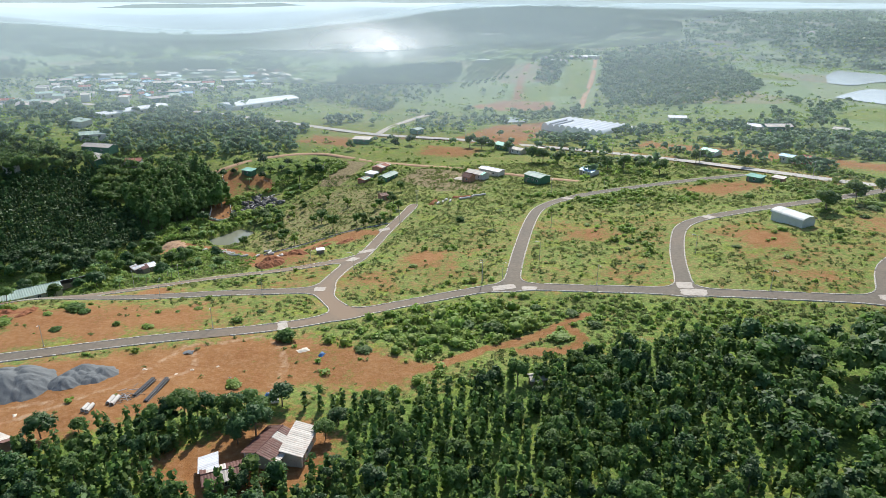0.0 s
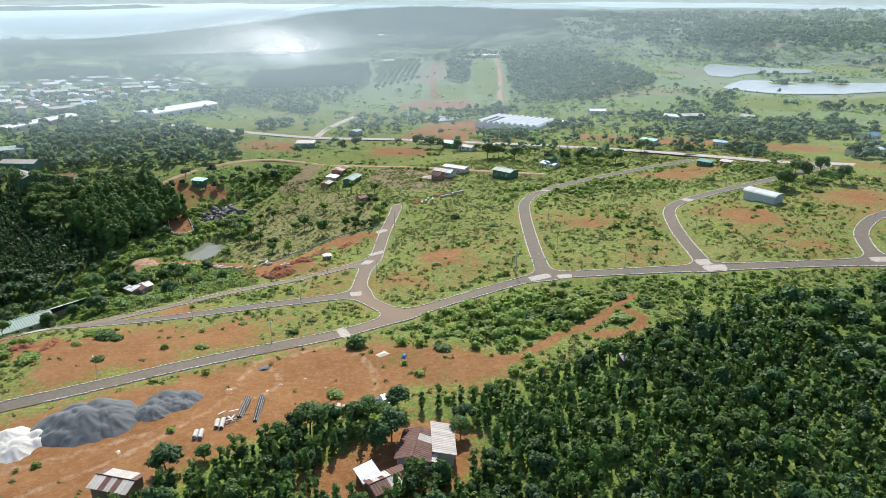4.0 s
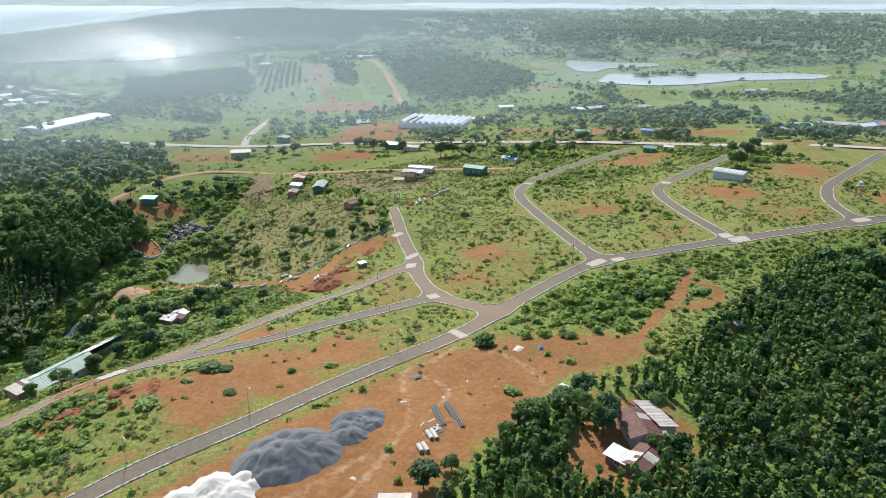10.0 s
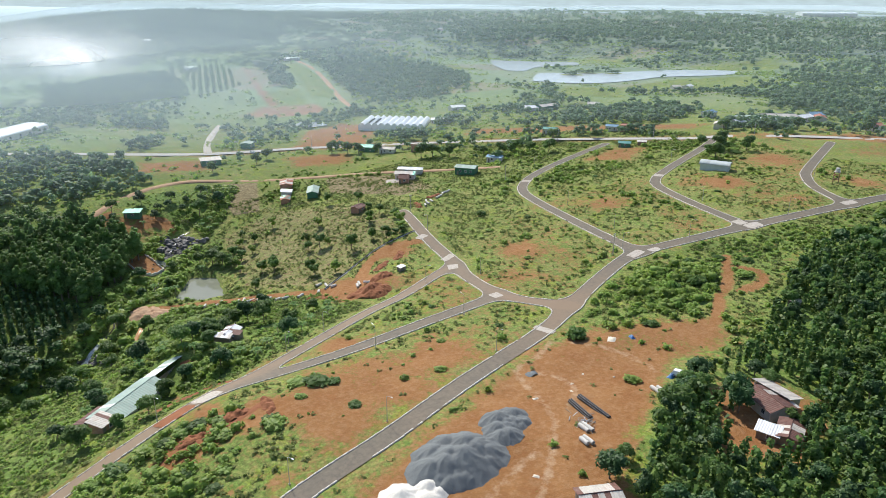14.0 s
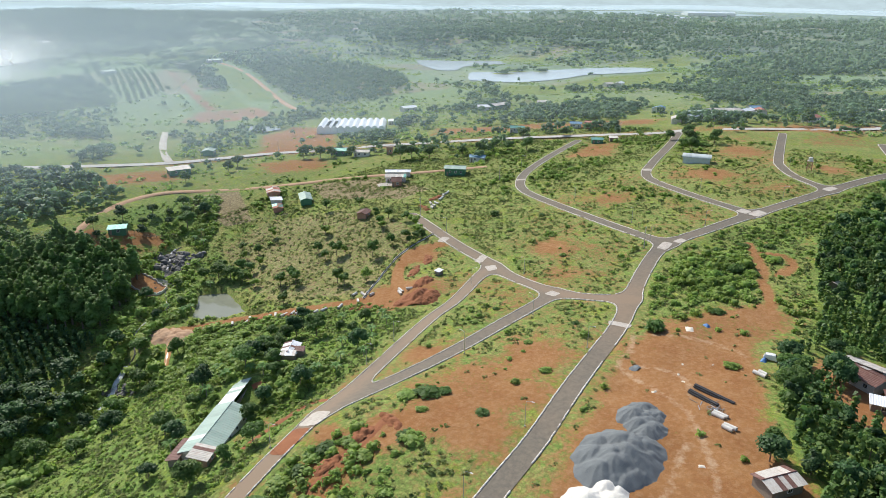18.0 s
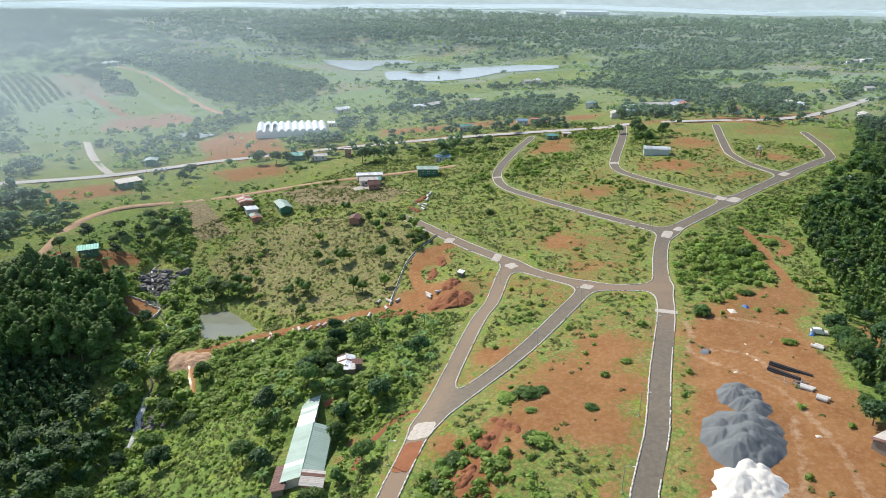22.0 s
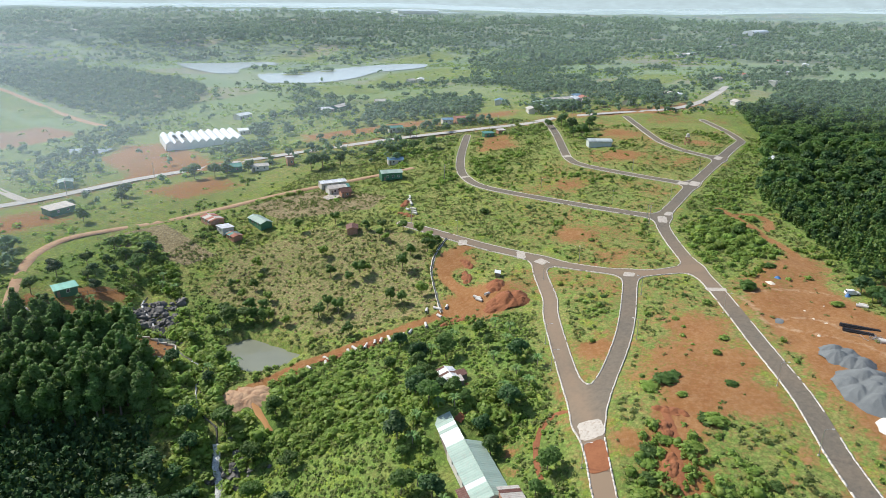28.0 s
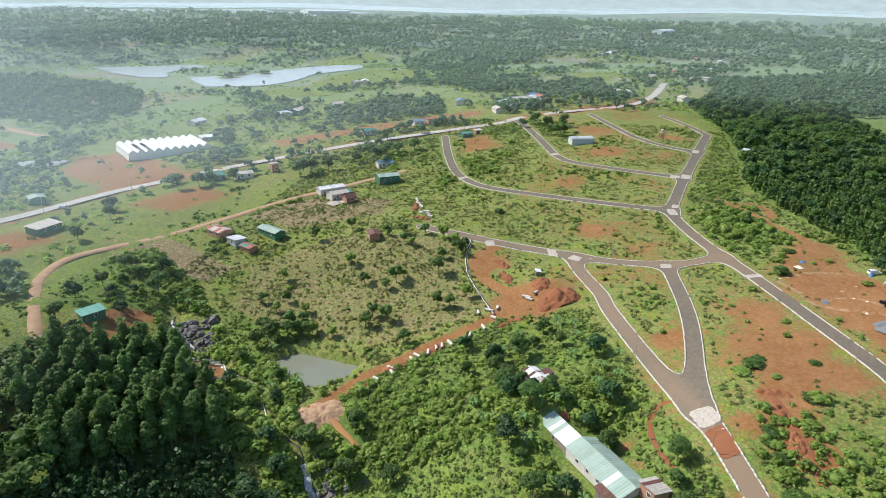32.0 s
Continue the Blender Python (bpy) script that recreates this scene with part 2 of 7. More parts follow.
GROUND, ASPHALT = ground_material(), asphalt_material()
KERB = surface("kerb_concrete", (0.44, 0.40, 0.34), (0.68, 0.64, 0.57), stain=(0.30, 0.20, 0.12), stain_amount=0.85, coarse=0.5, fine=5.0)
CONCRETE = surface("concrete", (0.36, 0.315, 0.26), (0.56, 0.51, 0.44), stain=(0.30, 0.22, 0.16), stain_amount=0.8, coarse=0.6)
PIPE_CONCRETE = surface("pipe_concrete", (0.55, 0.52, 0.46), (0.72, 0.69, 0.63), stain=(0.45, 0.34, 0.26), stain_amount=0.4)
LATERITE = surface("laterite", (0.20, 0.066, 0.026), (0.32, 0.125, 0.054), rough=0.95, coarse=0.25, fine=2.5, stain=(0.22, 0.075, 0.03), relief=0.15)
TRACK_DIRT = surface("track_dirt", (0.36, 0.20, 0.11), (0.50, 0.33, 0.20), rough=0.95, coarse=0.2, fine=3.0, stain=(0.30, 0.14, 0.07))
DUG_SOIL = surface("dug_soil", (0.17, 0.10, 0.05), (0.26, 0.17, 0.09), rough=0.95, coarse=0.5, fine=3.0)
ROAD_PALE = surface("worn_road", (0.38, 0.355, 0.32), (0.54, 0.51, 0.465), rough=0.9, coarse=0.1, fine=2.0, stain=(0.36, 0.27, 0.2), stain_amount=0.3)
GRAVEL = surface("grey_gravel", (0.10, 0.11, 0.115), (0.185, 0.20, 0.20), rough=0.9, coarse=0.35, fine=7.0, relief=0.12)
SAND = surface("pale_sand", (0.58, 0.545, 0.47), (0.76, 0.73, 0.66), rough=0.95, coarse=0.3, fine=6.0, stain=(0.45, 0.43, 0.40), stain_amount=0.5, relief=0.1)
POND, LAKE = water_material("pond_water", (0.19, 0.20, 0.15), 0.05), water_material("lake_water", (0.40, 0.44, 0.45), 0.2, 0.01)
MUD_WATER = water_material("muddy_water", (0.42, 0.22, 0.09), 0.15)
FOAM = surface("white_water", (0.18, 0.18, 0.17), (0.72, 0.73, 0.71), rough=0.6, coarse=0.8, fine=2.2, stain=(0.08, 0.08, 0.075), stain_amount=0.9, stretch=(1, 1, 0.3))
STREAM_WATER = surface("stream_water", (0.04, 0.042, 0.03), (0.12, 0.115, 0.095), rough=0.15, coarse=0.7, fine=3.0)
ROCK = surface("dark_rock", (0.06, 0.055, 0.05), (0.17, 0.16, 0.145), rough=0.7, coarse=0.6, fine=4.0, random_tone=0.25)
BARK = surface("bark", (0.12, 0.09, 0.06), (0.24, 0.19, 0.14), coarse=1.5, fine=8.0)
LEAF = leafy("tree_leaves", (0.065, 0.12, 0.02), (0.12, 0.18, 0.03), (0.17, 0.23, 0.045), 0.58)
LEAF_DARK = leafy("dark_leaves", (0.026, 0.060, 0.013), (0.052, 0.098, 0.019), (0.085, 0.135, 0.027))
LEAF_ROWS = leafy("plantation_leaves", (0.09, 0.16, 0.028), (0.14, 0.21, 0.038), (0.20, 0.265, 0.055), 0.5)
LEAF_VINE = leafy("vine_leaves", (0.04, 0.085, 0.013), (0.085, 0.14, 0.02), (0.19, 0.24, 0.036), 0.42)
LEAF_WEED = leafy("weed_leaves", (0.15, 0.225, 0.03), (0.25, 0.32, 0.048), (0.33, 0.37, 0.065), 0.55)
LEAF_SHRUB = leafy("shrub_leaves", (0.12, 0.19, 0.024), (0.225, 0.285, 0.038), (0.31, 0.345, 0.058), 0.5)
# Far leaves: haze of distance put into a paler base and a sheen.
LEAF_FAR = leafy("wood_leaves", (0.085, 0.145, 0.045), (0.15, 0.215, 0.065), (0.20, 0.265, 0.085), 0.55, haze_sheen=0.15)
BANANA_LEAF = leafy("banana_leaves", (0.10, 0.17, 0.03), (0.15, 0.24, 0.04), (0.2, 0.28, 0.06))
DRY_STEM = surface("dry_stem", (0.26, 0.22, 0.16), (0.40, 0.35, 0.27), coarse=1.0)
RUST_ROOF = sheet_metal("rusty_sheet", (0.10, 0.045, 0.035), (0.18, 0.082, 0.062), (0.30, 0.23, 0.19), 0.4, rough=0.7, metal=0.1)
OLD_ROOF = sheet_metal("old_grey_sheet", (0.42, 0.39, 0.34), (0.60, 0.56, 0.50), (0.36, 0.17, 0.09), 0.35, rough=0.65, metal=0.05)
WHITE_ROOF = sheet_metal("white_sheet", (0.66, 0.67, 0.68), (0.82, 0.83, 0.84), (0.5, 0.45, 0.4), 0.2, rough=0.6, metal=0.05)
GREEN_ROOF = sheet_metal("pale_green_sheet", (0.27, 0.38, 0.32), (0.37, 0.48, 0.41), (0.42, 0.36, 0.30), 0.3, rough=0.65, metal=0.05)
PALE_SHEET = sheet_metal("pale_grey_sheet", (0.42, 0.47, 0.45), (0.54, 0.58, 0.56), (0.4, 0.36, 0.3), 0.25, rough=0.6, metal=0.05)
TEAL_ROOF = sheet_metal("teal_sheet", (0.07, 0.23, 0.19), (0.11, 0.32, 0.26), (0.3, 0.32, 0.28), 0.2)
BLUE_ROOF = sheet_metal("blue_sheet", (0.12, 0.24, 0.36), (0.2, 0.34, 0.46), (0.4, 0.4, 0.38), 0.2)
RED_TILE = surface("red_tile", (0.34, 0.12, 0.08), (0.46, 0.19, 0.13), coarse=0.8, fine=6.0, random_tone=0.15)
PLASTER = surface("pale_plaster", (0.52, 0.48, 0.42), (0.70, 0.67, 0.61), stain=(0.34, 0.25, 0.19), stain_amount=0.4, coarse=0.5)
GREEN_WALL = surface("green_wall", (0.045, 0.15, 0.085), (0.075, 0.21, 0.12), coarse=0.5, fine=5.0, rough=0.6)
BRICK_WALL = surface("bare_brick", (0.36, 0.16, 0.10), (0.48, 0.25, 0.16), stain=(0.5, 0.42, 0.35), coarse=0.6, fine=7.0)
TIMBER = surface("grey_timber", (0.17, 0.13, 0.10), (0.30, 0.25, 0.20), coarse=0.9, fine=6.0)
DARK_GLASS = surface("dark_window", (0.02, 0.025, 0.03), (0.05, 0.055, 0.06), rough=0.15, relief=0)
WHITE_FILM = surface("white_film", (0.72, 0.74, 0.75), (0.86, 0.87, 0.88), rough=0.35, coarse=0.1, fine=2.0, relief=0)
NET_GREY = surface("grey_net", (0.20, 0.21, 0.19), (0.32, 0.32, 0.29), rough=0.8, coarse=0.2)
BLACK_PIPE = surface("black_plastic", (0.012, 0.012, 0.014), (0.035, 0.035, 0.038), rough=0.4, fine=9.0)
STEEL = surface("galvanised_steel", (0.45, 0.46, 0.47), (0.58, 0.59, 0.60), rough=0.4, metal=0.8, relief=0)
WHITE_PAINT = surface("white_paint", (0.72, 0.72, 0.72), (0.82, 0.82, 0.82), rough=0.25, coarse=0.6, relief=0)
RUBBER = surface("rubber", (0.02, 0.02, 0.02), (0.04, 0.04, 0.04), rough=0.8, relief=0)
BLUE_TARP = surface("blue_tarp", (0.04, 0.14, 0.36), (0.08, 0.22, 0.48), rough=0.5, coarse=1.0)
RED_CLOTH = surface("red_cloth", (0.5, 0.05, 0.02), (0.65, 0.09, 0.04), rough=0.8, coarse=1.5)
PALE_CLOTH = surface("pale_cloth", (0.62, 0.55, 0.44), (0.78, 0.71, 0.58), rough=0.9, coarse=1.0)


# ---- ground ----
SITE_LEVELS = [
    (-30, 117, 2), (-90, 116, 3), (-45, 179, -0.5), (-107, 163, 0.5), (-136, 205, -5.6), (-120, 209, -5.5), (-26, 256, -4.8),
    (-23, 280, -5), (26, 201, 2.6), (78, 190, 6.1), (158, 196, 11.5), (137, 253, 10), (57, 352, -1), (165, 344, 6), (-10, 227, -1.5),
    (-31, 390, -8.5), (-65, 258, -11), (0, 20, 0), (190, 90, 6), (-200, 120, -6), (-72, 215, -3.5), (-30, 330, -7)]
LAND_LEVELS = [
    (-119, 406, -11), (-112, 249, -13.2), (-138, 246, -15.5), (-142, 231, -14.5), (-158, 225, -16), (-105, 322, -26.5), (-138, 318, -28), (-160, 296, -39), (-101, 379, -21),
    (93, 560, -9), (-48, 486, -7), (67, 723, -10), (135, 875, 14), (252, 317, 12), (411, 680, 1), (620, 780, 1), (660, 589, 2),
    (-165, 585, 1), (512, 125, 14), (-240, 250, -44), (-260, 420, 2), (-180, 400, -14), (-420, 620, 0), (-80, 345, -22)]
# far hills: x, y, radius, height
HILLS = [(800, 1050, 260, 20), (420, 1750, 480, 38), (1500, 1500, 600, 28), (1700, 450, 420, 14), (2700, 900, 700, 26), (-200, 2900, 700, 30),
         (1400, 2700, 900, 40), (2900, -400, 800, 35), (-1500, 2000, 500, 15), (700, 330, 180, 5), (3300, 2300, 900, 30), (-300, 1300, 350, -10),
         (60, 1600, 300, 36), (-820, 2350, 600, -85)]
levels = np.array(SITE_LEVELS + LAND_LEVELS, float)


def spread(d):
    return np.sqrt(d * d + 144.0)


def fit_levels():
    n = len(levels)
    a, b = np.zeros((n + 3, n + 3)), np.zeros(n + 3)
    a[:n, :n] = -spread(np.hypot(levels[:, None, 0] - levels[None, :, 0], levels[:, None, 1] - levels[None, :, 1])) - 2.0 * np.eye(n)
    a[:n, n] = a[n, :n] = 1
    a[:n, n + 1] = a[n + 1, :n] = levels[:, 0] / 100
    a[:n, n + 2] = a[n + 2, :n] = levels[:, 1] / 100
    b[:n] = levels[:, 2]
    return np.linalg.solve(a, b)


weights = fit_levels()


def smooth(a, lo, hi):
    k = np.clip((a - lo) / (hi - lo), 0, 1)
    return k * k * (3 - 2 * k)


lattice = np.random.default_rng(5).random((256, 256))


def wave_noise(x, y, size, octaves=3):
    """Smooth value noise from 0 to 1 over the plan."""
    total, amp, norm = 0.0, 1.0, 0.0
    for o in range(octaves):
        u, v = np.asarray(x, float) / size + 37.1 * o, np.asarray(y, float) / size + 11.7 * o
        i, j = np.floor(u).astype(int), np.floor(v).astype(int)
        a, b = smooth(u - i, 0, 1), smooth(v - j, 0, 1)
        g = lambda p, q: lattice[p % 256, q % 256]
        total = total + amp * ((g(i, j) * (1 - a) + g(i + 1, j) * a) * (1 - b) + (g(i, j + 1) * (1 - a) + g(i + 1, j + 1) * a) * b)
        norm, amp, size = norm + amp, amp * 0.5, size * 0.5
    return total / norm


def level(x, y):
    """The lie of the land, without small bumps."""
    x, y = np.asarray(x, float), np.asarray(y, float)
    near = weights[-3] + weights[-2] * x / 100 + weights[-1] * y / 100
    for (sx, sy, _), c in zip(levels, weights):
        near = near - c * spread(np.hypot(x - sx, y - sy))
    r = np.hypot(x - 120, y - 420)
    k = smooth(r, 420, 920)
    far = 8 + 0.012 * np.maximum(r - 600, 0) + (wave_noise(x, y, 420) - 0.5) * 26 * smooth(r, 700, 1500)
    for hx, hy, hr, hh in HILLS:
        far = far + hh * np.exp(-((x - hx) ** 2 + (y - hy) ** 2) / hr ** 2)
    z = near * (1 - k) + far * k
    lake = np.minimum(to_polygon(x, y, LAKE_UPPER), to_polygon(x, y, LAKE_LOWER))
    z = z + (2.2 - z) * (1 - smooth(lake, 40, 170))
    return z


def inside(x, y, poly):
    x, y = np.asarray(x, float), np.asarray(y, float)
    hit = np.zeros(np.broadcast(x, y).shape, bool)
    for (x0, y0), (x1, y1) in zip(poly, poly[1:] + poly[:1]):
        if y0 != y1:
            hit ^= ((y0 > y) != (y1 > y)) & (x < (x1 - x0) * (y - y0) / (y1 - y0) + x0)
    return hit


def to_line(x, y, line, reach=150.0):
    """Distance to a line of points; beyond its reach it stays at that."""
    x, y = np.broadcast_arrays(np.asarray(x, float), np.asarray(y, float))
    best = np.full(x.shape, reach)
    p = np.array(line, float)
    (x0, y0), (x1, y1) = p.min(0) - reach, p.max(0) + reach
    near = (x > x0) & (x < x1) & (y > y0) & (y < y1)
    px, py, got = x[near], y[near], np.full(int(near.sum()), reach)
    if len(px):
        for (ax, ay), (dx, dy) in zip(p[:-1], np.diff(p, axis=0)):
            s = np.clip(((px - ax) * dx + (py - ay) * dy) / (dx * dx + dy * dy + 1e-9), 0, 1)
            got = np.minimum(got, np.hypot(px - ax - s * dx, py - ay - s * dy))
        best[near] = got
    return best


def to_polygon(x, y, poly):
    """Distance to a polygon's edge, negative inside it."""
    d = to_line(x, y, poly + poly[:1])
    return np.where(inside(x, y, poly), -d, d)


def curve_line(points, step=3.0):
    """A smooth line through the points."""
    p = [Vector((a, b, 0)) for a, b in points]
    p = [p[0] * 2 - p[1]] + p + [p[-1] * 2 - p[-2]]
    out = []
    for a, b, c, d in zip(p, p[1:], p[2:], p[3:]):
        n = max(1, int((c - b).length / step))
        for k in range(n):
            s = k / n
            q = 0.5 * (2 * b + (c - a) * s + (2 * a - 5 * b + 4 * c - d) * s * s + (3 * b - a - 3 * c + d) * s ** 3)
            out.append((q.x, q.y))
    return out + [tuple(p[-2][:2])]


# the plan: roads, tracks, water, woods and fields
MAIN_ROAD = curve_line([(-205, 130), (-160, 144), (-135, 152.5), (-112, 158), (-85, 166.5), (-46, 178), (-28, 185.5), (0, 196), (22, 201), (48, 196.5), (77, 190.5), (126, 179), (170, 169.5), (190, 165), (200, 166.5), (224, 174), (263, 190)])
SIDE_ROADS = [
    curve_line([(-28, 186), (-38, 205), (-36, 228), (-29, 249), (-23, 274), (-14.5, 303), (-12, 313)]),
    curve_line([(-39, 208), (-50, 206.5), (-86, 204), (-118, 205.5), (-134, 206.5)]),
    curve_line([(-33, 243), (-42, 241), (-64, 232), (-78, 228.5), (-108, 217.5), (-131, 208.5), (-140, 205), (-155, 200), (-185, 190), (-215, 180)]),
    curve_line([(24, 201), (31, 236), (41, 277), (49, 296), (62, 308), (79, 317), (112, 328), (160, 341)]),
    curve_line([(78, 191), (86, 223), (96, 249), (106, 259), (122, 265.5), (174, 282.5), (212, 297)]),
    curve_line([(133, 178), (144, 198), (158, 210), (175, 218), (252, 245)]),
]
HIGHWAY = curve_line([(-420, 640), (-300, 590), (-149, 544), (-80, 519), (-48, 508), (5, 496), (34, 482), (86, 448), (142, 393), (179, 343), (200, 311), (222, 297), (260, 262), (310, 215), (380, 190), (500, 170)], 6.0)
TRACKS = [curve_line([(-172, 384), (-150, 396), (-135, 408), (-119, 423), (-100, 438), (-79, 444), (-61, 437), (-42, 424), (-16, 409), (12, 393), (40, 372), (75, 345)]),
          curve_line([(-47, 508), (-38, 540), (-20, 585), (5, 640)], 5), curve_line([(138, 650), (150, 698), (177, 790), (195, 860), (222, 975)], 8)]
STREAM = curve_line([(-70, 420), (-90, 390), (-100, 384), (-104, 377), (-110.5, 367), (-113, 360), (-119, 347), (-122, 337), (-131, 332), (-141, 323.5), (-144, 314), (-148.5, 310.7), (-154, 307), (-159, 302), (-167, 299), (-185, 288), (-215, 268), (-262, 243)])
ROCK_FACE = [(-108.6, 383.5), (-98.7, 384.5), (-88.5, 374), (-100, 364), (-111, 361.5), (-114, 370)]
TERRACE = [(-123, 374), (-128.7, 364.7), (-125.9, 351), (-123.6, 347.7), (-115, 354.8), (-116.5, 361), (-120, 370)]
HUT_YARD = [(-112, 403), (-102, 399.5), (-98, 390), (-102, 386), (-108, 392), (-117, 394)]
RED_PATH = curve_line([(-127, 408), (-130, 400), (-127.5, 394), (-125, 388), (-124.6, 384), (-124, 371)])
RILLS = [curve_line(r) for r in ([(-50, 171), (-60, 166), (-69, 164), (-73, 154), (-78, 141), (-87, 132), (-97, 124), (-112, 117)], [(-66, 160), (-63, 152), (-66, 146), (-72, 142)], [(-47, 168), (-42, 160), (-39, 150), (-41, 142)], [(-90, 134), (-104, 130), (-120, 126)])]
TRAILS = [curve_line(r) for r in ([(44, 178), (36, 172), (24, 164), (14, 160), (4, 154), (-6, 149), (-20, 146)], [(36, 172), (40, 163), (33, 157), (22, 158)], [(-46, 168), (-45, 158), (-44, 149), (-42, 141)])]
LANE = curve_line([(-27, 276), (-36, 282), (-50, 277), (-66, 262), (-77, 269), (-88, 281), (-100, 295), (-112, 307), (-122, 312), (-131, 316)])
POND_EDGE = [(-118.4, 322.2), (-117.4, 325), (-112.6, 332.2), (-107.4, 341.6), (-106.2, 342.4), (-102, 339.9), (-97.6, 337), (-97.0, 335.2), (-98.6, 322.6), (-100.6, 310.8), (-101.8, 310), (-106.2, 311.9), (-111.6, 313.9), (-115.2, 318.0)]
LAKE_UPPER = [(548, 940), (590, 880), (637, 840), (606, 800), (560, 806), (516, 801), (470, 770), (454, 790), (471, 826), (500, 880)]
LAKE_LOWER = [(392, 668), (430, 706), (470, 736), (500, 712), (530, 692), (582, 684), (640, 668), (700, 636), (716, 600), (660, 584), (600, 600), (560, 612), (500, 604), (450, 606), (415, 622)]
WOOD_SOUTH = [(-100, 108), (-82, 114), (-74, 120), (-54, 129), (-40, 132), (-26, 134), (-5, 135), (15, 144), (41, 154), (60, 159), (85, 162), (110, 157), (157, 155), (200, 153), (307, 165), (430, 130), (552, 104), (700, -60), (500, -300), (-60, -60), (-110, 60)]
WOOD_ROWS = [(-163, 392), (-139, 396), (-119, 370), (-131, 352), (-147, 334), (-158, 342), (-178, 364)]
WOOD_WEST = [(-136, 385), (-142, 352), (-166, 335), (-162, 313), (-172, 292), (-200, 272), (-262, 280), (-275, 420), (-203, 402), (-160, 418)]
ROW_CROP = [(-262, 378), (-208, 400), (-176, 330), (-222, 306), (-270, 330)]
ORCHARD = [(-53, 378), (-24, 352), (-17, 316), (-22, 290), (-46, 284), (-66, 268), (-77, 274), (-97, 300), (-92, 331), (-85, 371)]
SCRUB_SLOPE = [(-78, 266), (-72, 240), (-90, 232), (-132, 216), (-150, 208), (-210, 190), (-230, 240), (-160, 290), (-138, 312), (-116, 310)]
YARD = [(-150, 136), (-112, 148), (-88, 156), (-70, 163), (-56, 168), (-47, 166), (-30, 148), (-45, 138), (-66, 128), (-82, 120), (-100, 112), (-150, 112)]
CLEARING = [(-40, 170), (-24, 166), (-2, 152), (-10, 142), (-30, 143), (-48, 150)]
SCRUB_PATCH = [(-8, 176), (0, 186), (16, 190), (26, 182), (30, 172), (16, 162), (2, 160), (-8, 166)]
SOUTH_VERGE = [(26, 194), (50, 191), (78, 185), (126, 173), (170, 164), (200, 161), (300, 180), (307, 168), (200, 154), (157, 156), (110, 158), (85, 163), (60, 160), (40, 158), (30, 172)]
BUSH_SLOPE = [(-112, 346), (-98, 341), (-90, 336), (-84, 352), (-85, 374), (-90, 386), (-86, 372), (-98, 362)]
GREEN_BANK = [(-100, 387), (-86, 392), (-72, 402), (-68, 425), (-85, 440), (-105, 430), (-121, 414), (-112, 405)]
LOW_ROWS = [(-152, 330), (-160, 342), (-178, 364), (-199, 358), (-200, 330), (-188, 318), (-172, 323), (-160, 326)]
FRONT_WEEDS = [(-130, 192), (-150, 197), (-195, 184), (-190, 166), (-160, 160), (-146, 168), (-134, 178)]
TILLED = [[(-68, 434), (-44, 422), (-58, 381), (-71, 387), (-73, 419)], [(-12, 400), (30, 375), (22, 335), (0, 335), (-22, 372)]]
RED_LOTS = [[(14, 500), (50, 566), (92, 586), (108, 560), (90, 520), (54, 470)], [(-100, 470), (-58, 462), (-56, 492), (-92, 500)], [(-8, 470), (30, 455), (20, 425), (-14, 440)],
            [(112, 318), (160, 330), (166, 312), (132, 296)], [(20, 660), (67, 722), (122, 700), (113, 640), (60, 645)], [(76, 720), (88, 800), (118, 930), (134, 930), (100, 785), (92, 722)], [(150, 470), (260, 330), (230, 330), (130, 450)]]
FIELDS = [[(185, 960), (212, 964), (176, 790), (150, 705), (128, 725)], [(95, 788), (135, 774), (111, 697), (77, 721)]]
BRIGHT = [[(-116, 650), (-70, 588), (-76, 558), (-120, 625)], [(-34, 643), (-21, 628), (-36, 586), (-50, 594)], [(420, 560), (560, 590), (680, 560), (640, 480), (480, 470)], [(330, 560), (390, 610), (430, 560), (360, 500)], [(700, 700), (860, 640), (840, 580), (730, 600)],
          [(-290, 560), (-345, 640), (-304, 615)], [(600, 880), (700, 860), (740, 800), (660, 760), (640, 830)], [(380, 900), (440, 880), (430, 820), (395, 840)], [(500, 300), (640, 260), (620, 210), (520, 230)]]
CROP_PLOT = [(56, 1000), (112, 960), (84, 815), (20, 768)]
VILLAGE = [(-376, 560), (-415, 768), (-305, 832), (-192, 844), (-148, 759), (-225, 673), (-240, 600)]
WATER_TOP = 2.95
POND_TOP = -26.2


def road_distance(x, y, fillet=5.0):
    """Distance to the edge of the estate's roads; where two meet, their edges join in a curve."""
    soft = 0.0
    x, y = np.broadcast_arrays(np.asarray(x, float), np.asarray(y, float))
    for line, half in [(MAIN_ROAD, 2.8)] + [(s, 2.6) for s in SIDE_ROADS]:
        soft = soft + np.exp(-np.clip((to_line(x, y, line, 40.0) - half) / (fillet * 0.45), -30, 60))
    return -np.log(np.maximum(soft, 1e-26)) * fillet * 0.45


def axis(lo, hi, step, far_lo, far_hi, growth=1.055):
    mid = list(np.arange(lo, hi + step / 2, step))
    d, x = step, lo
    while x > far_lo:
        d *= growth
        x -= d
        mid.insert(0, x)
    d, x = step, mid[-1]
    while x < far_hi:
        d *= growth
        x += d
        mid.append(x)
    return np.array(mid)


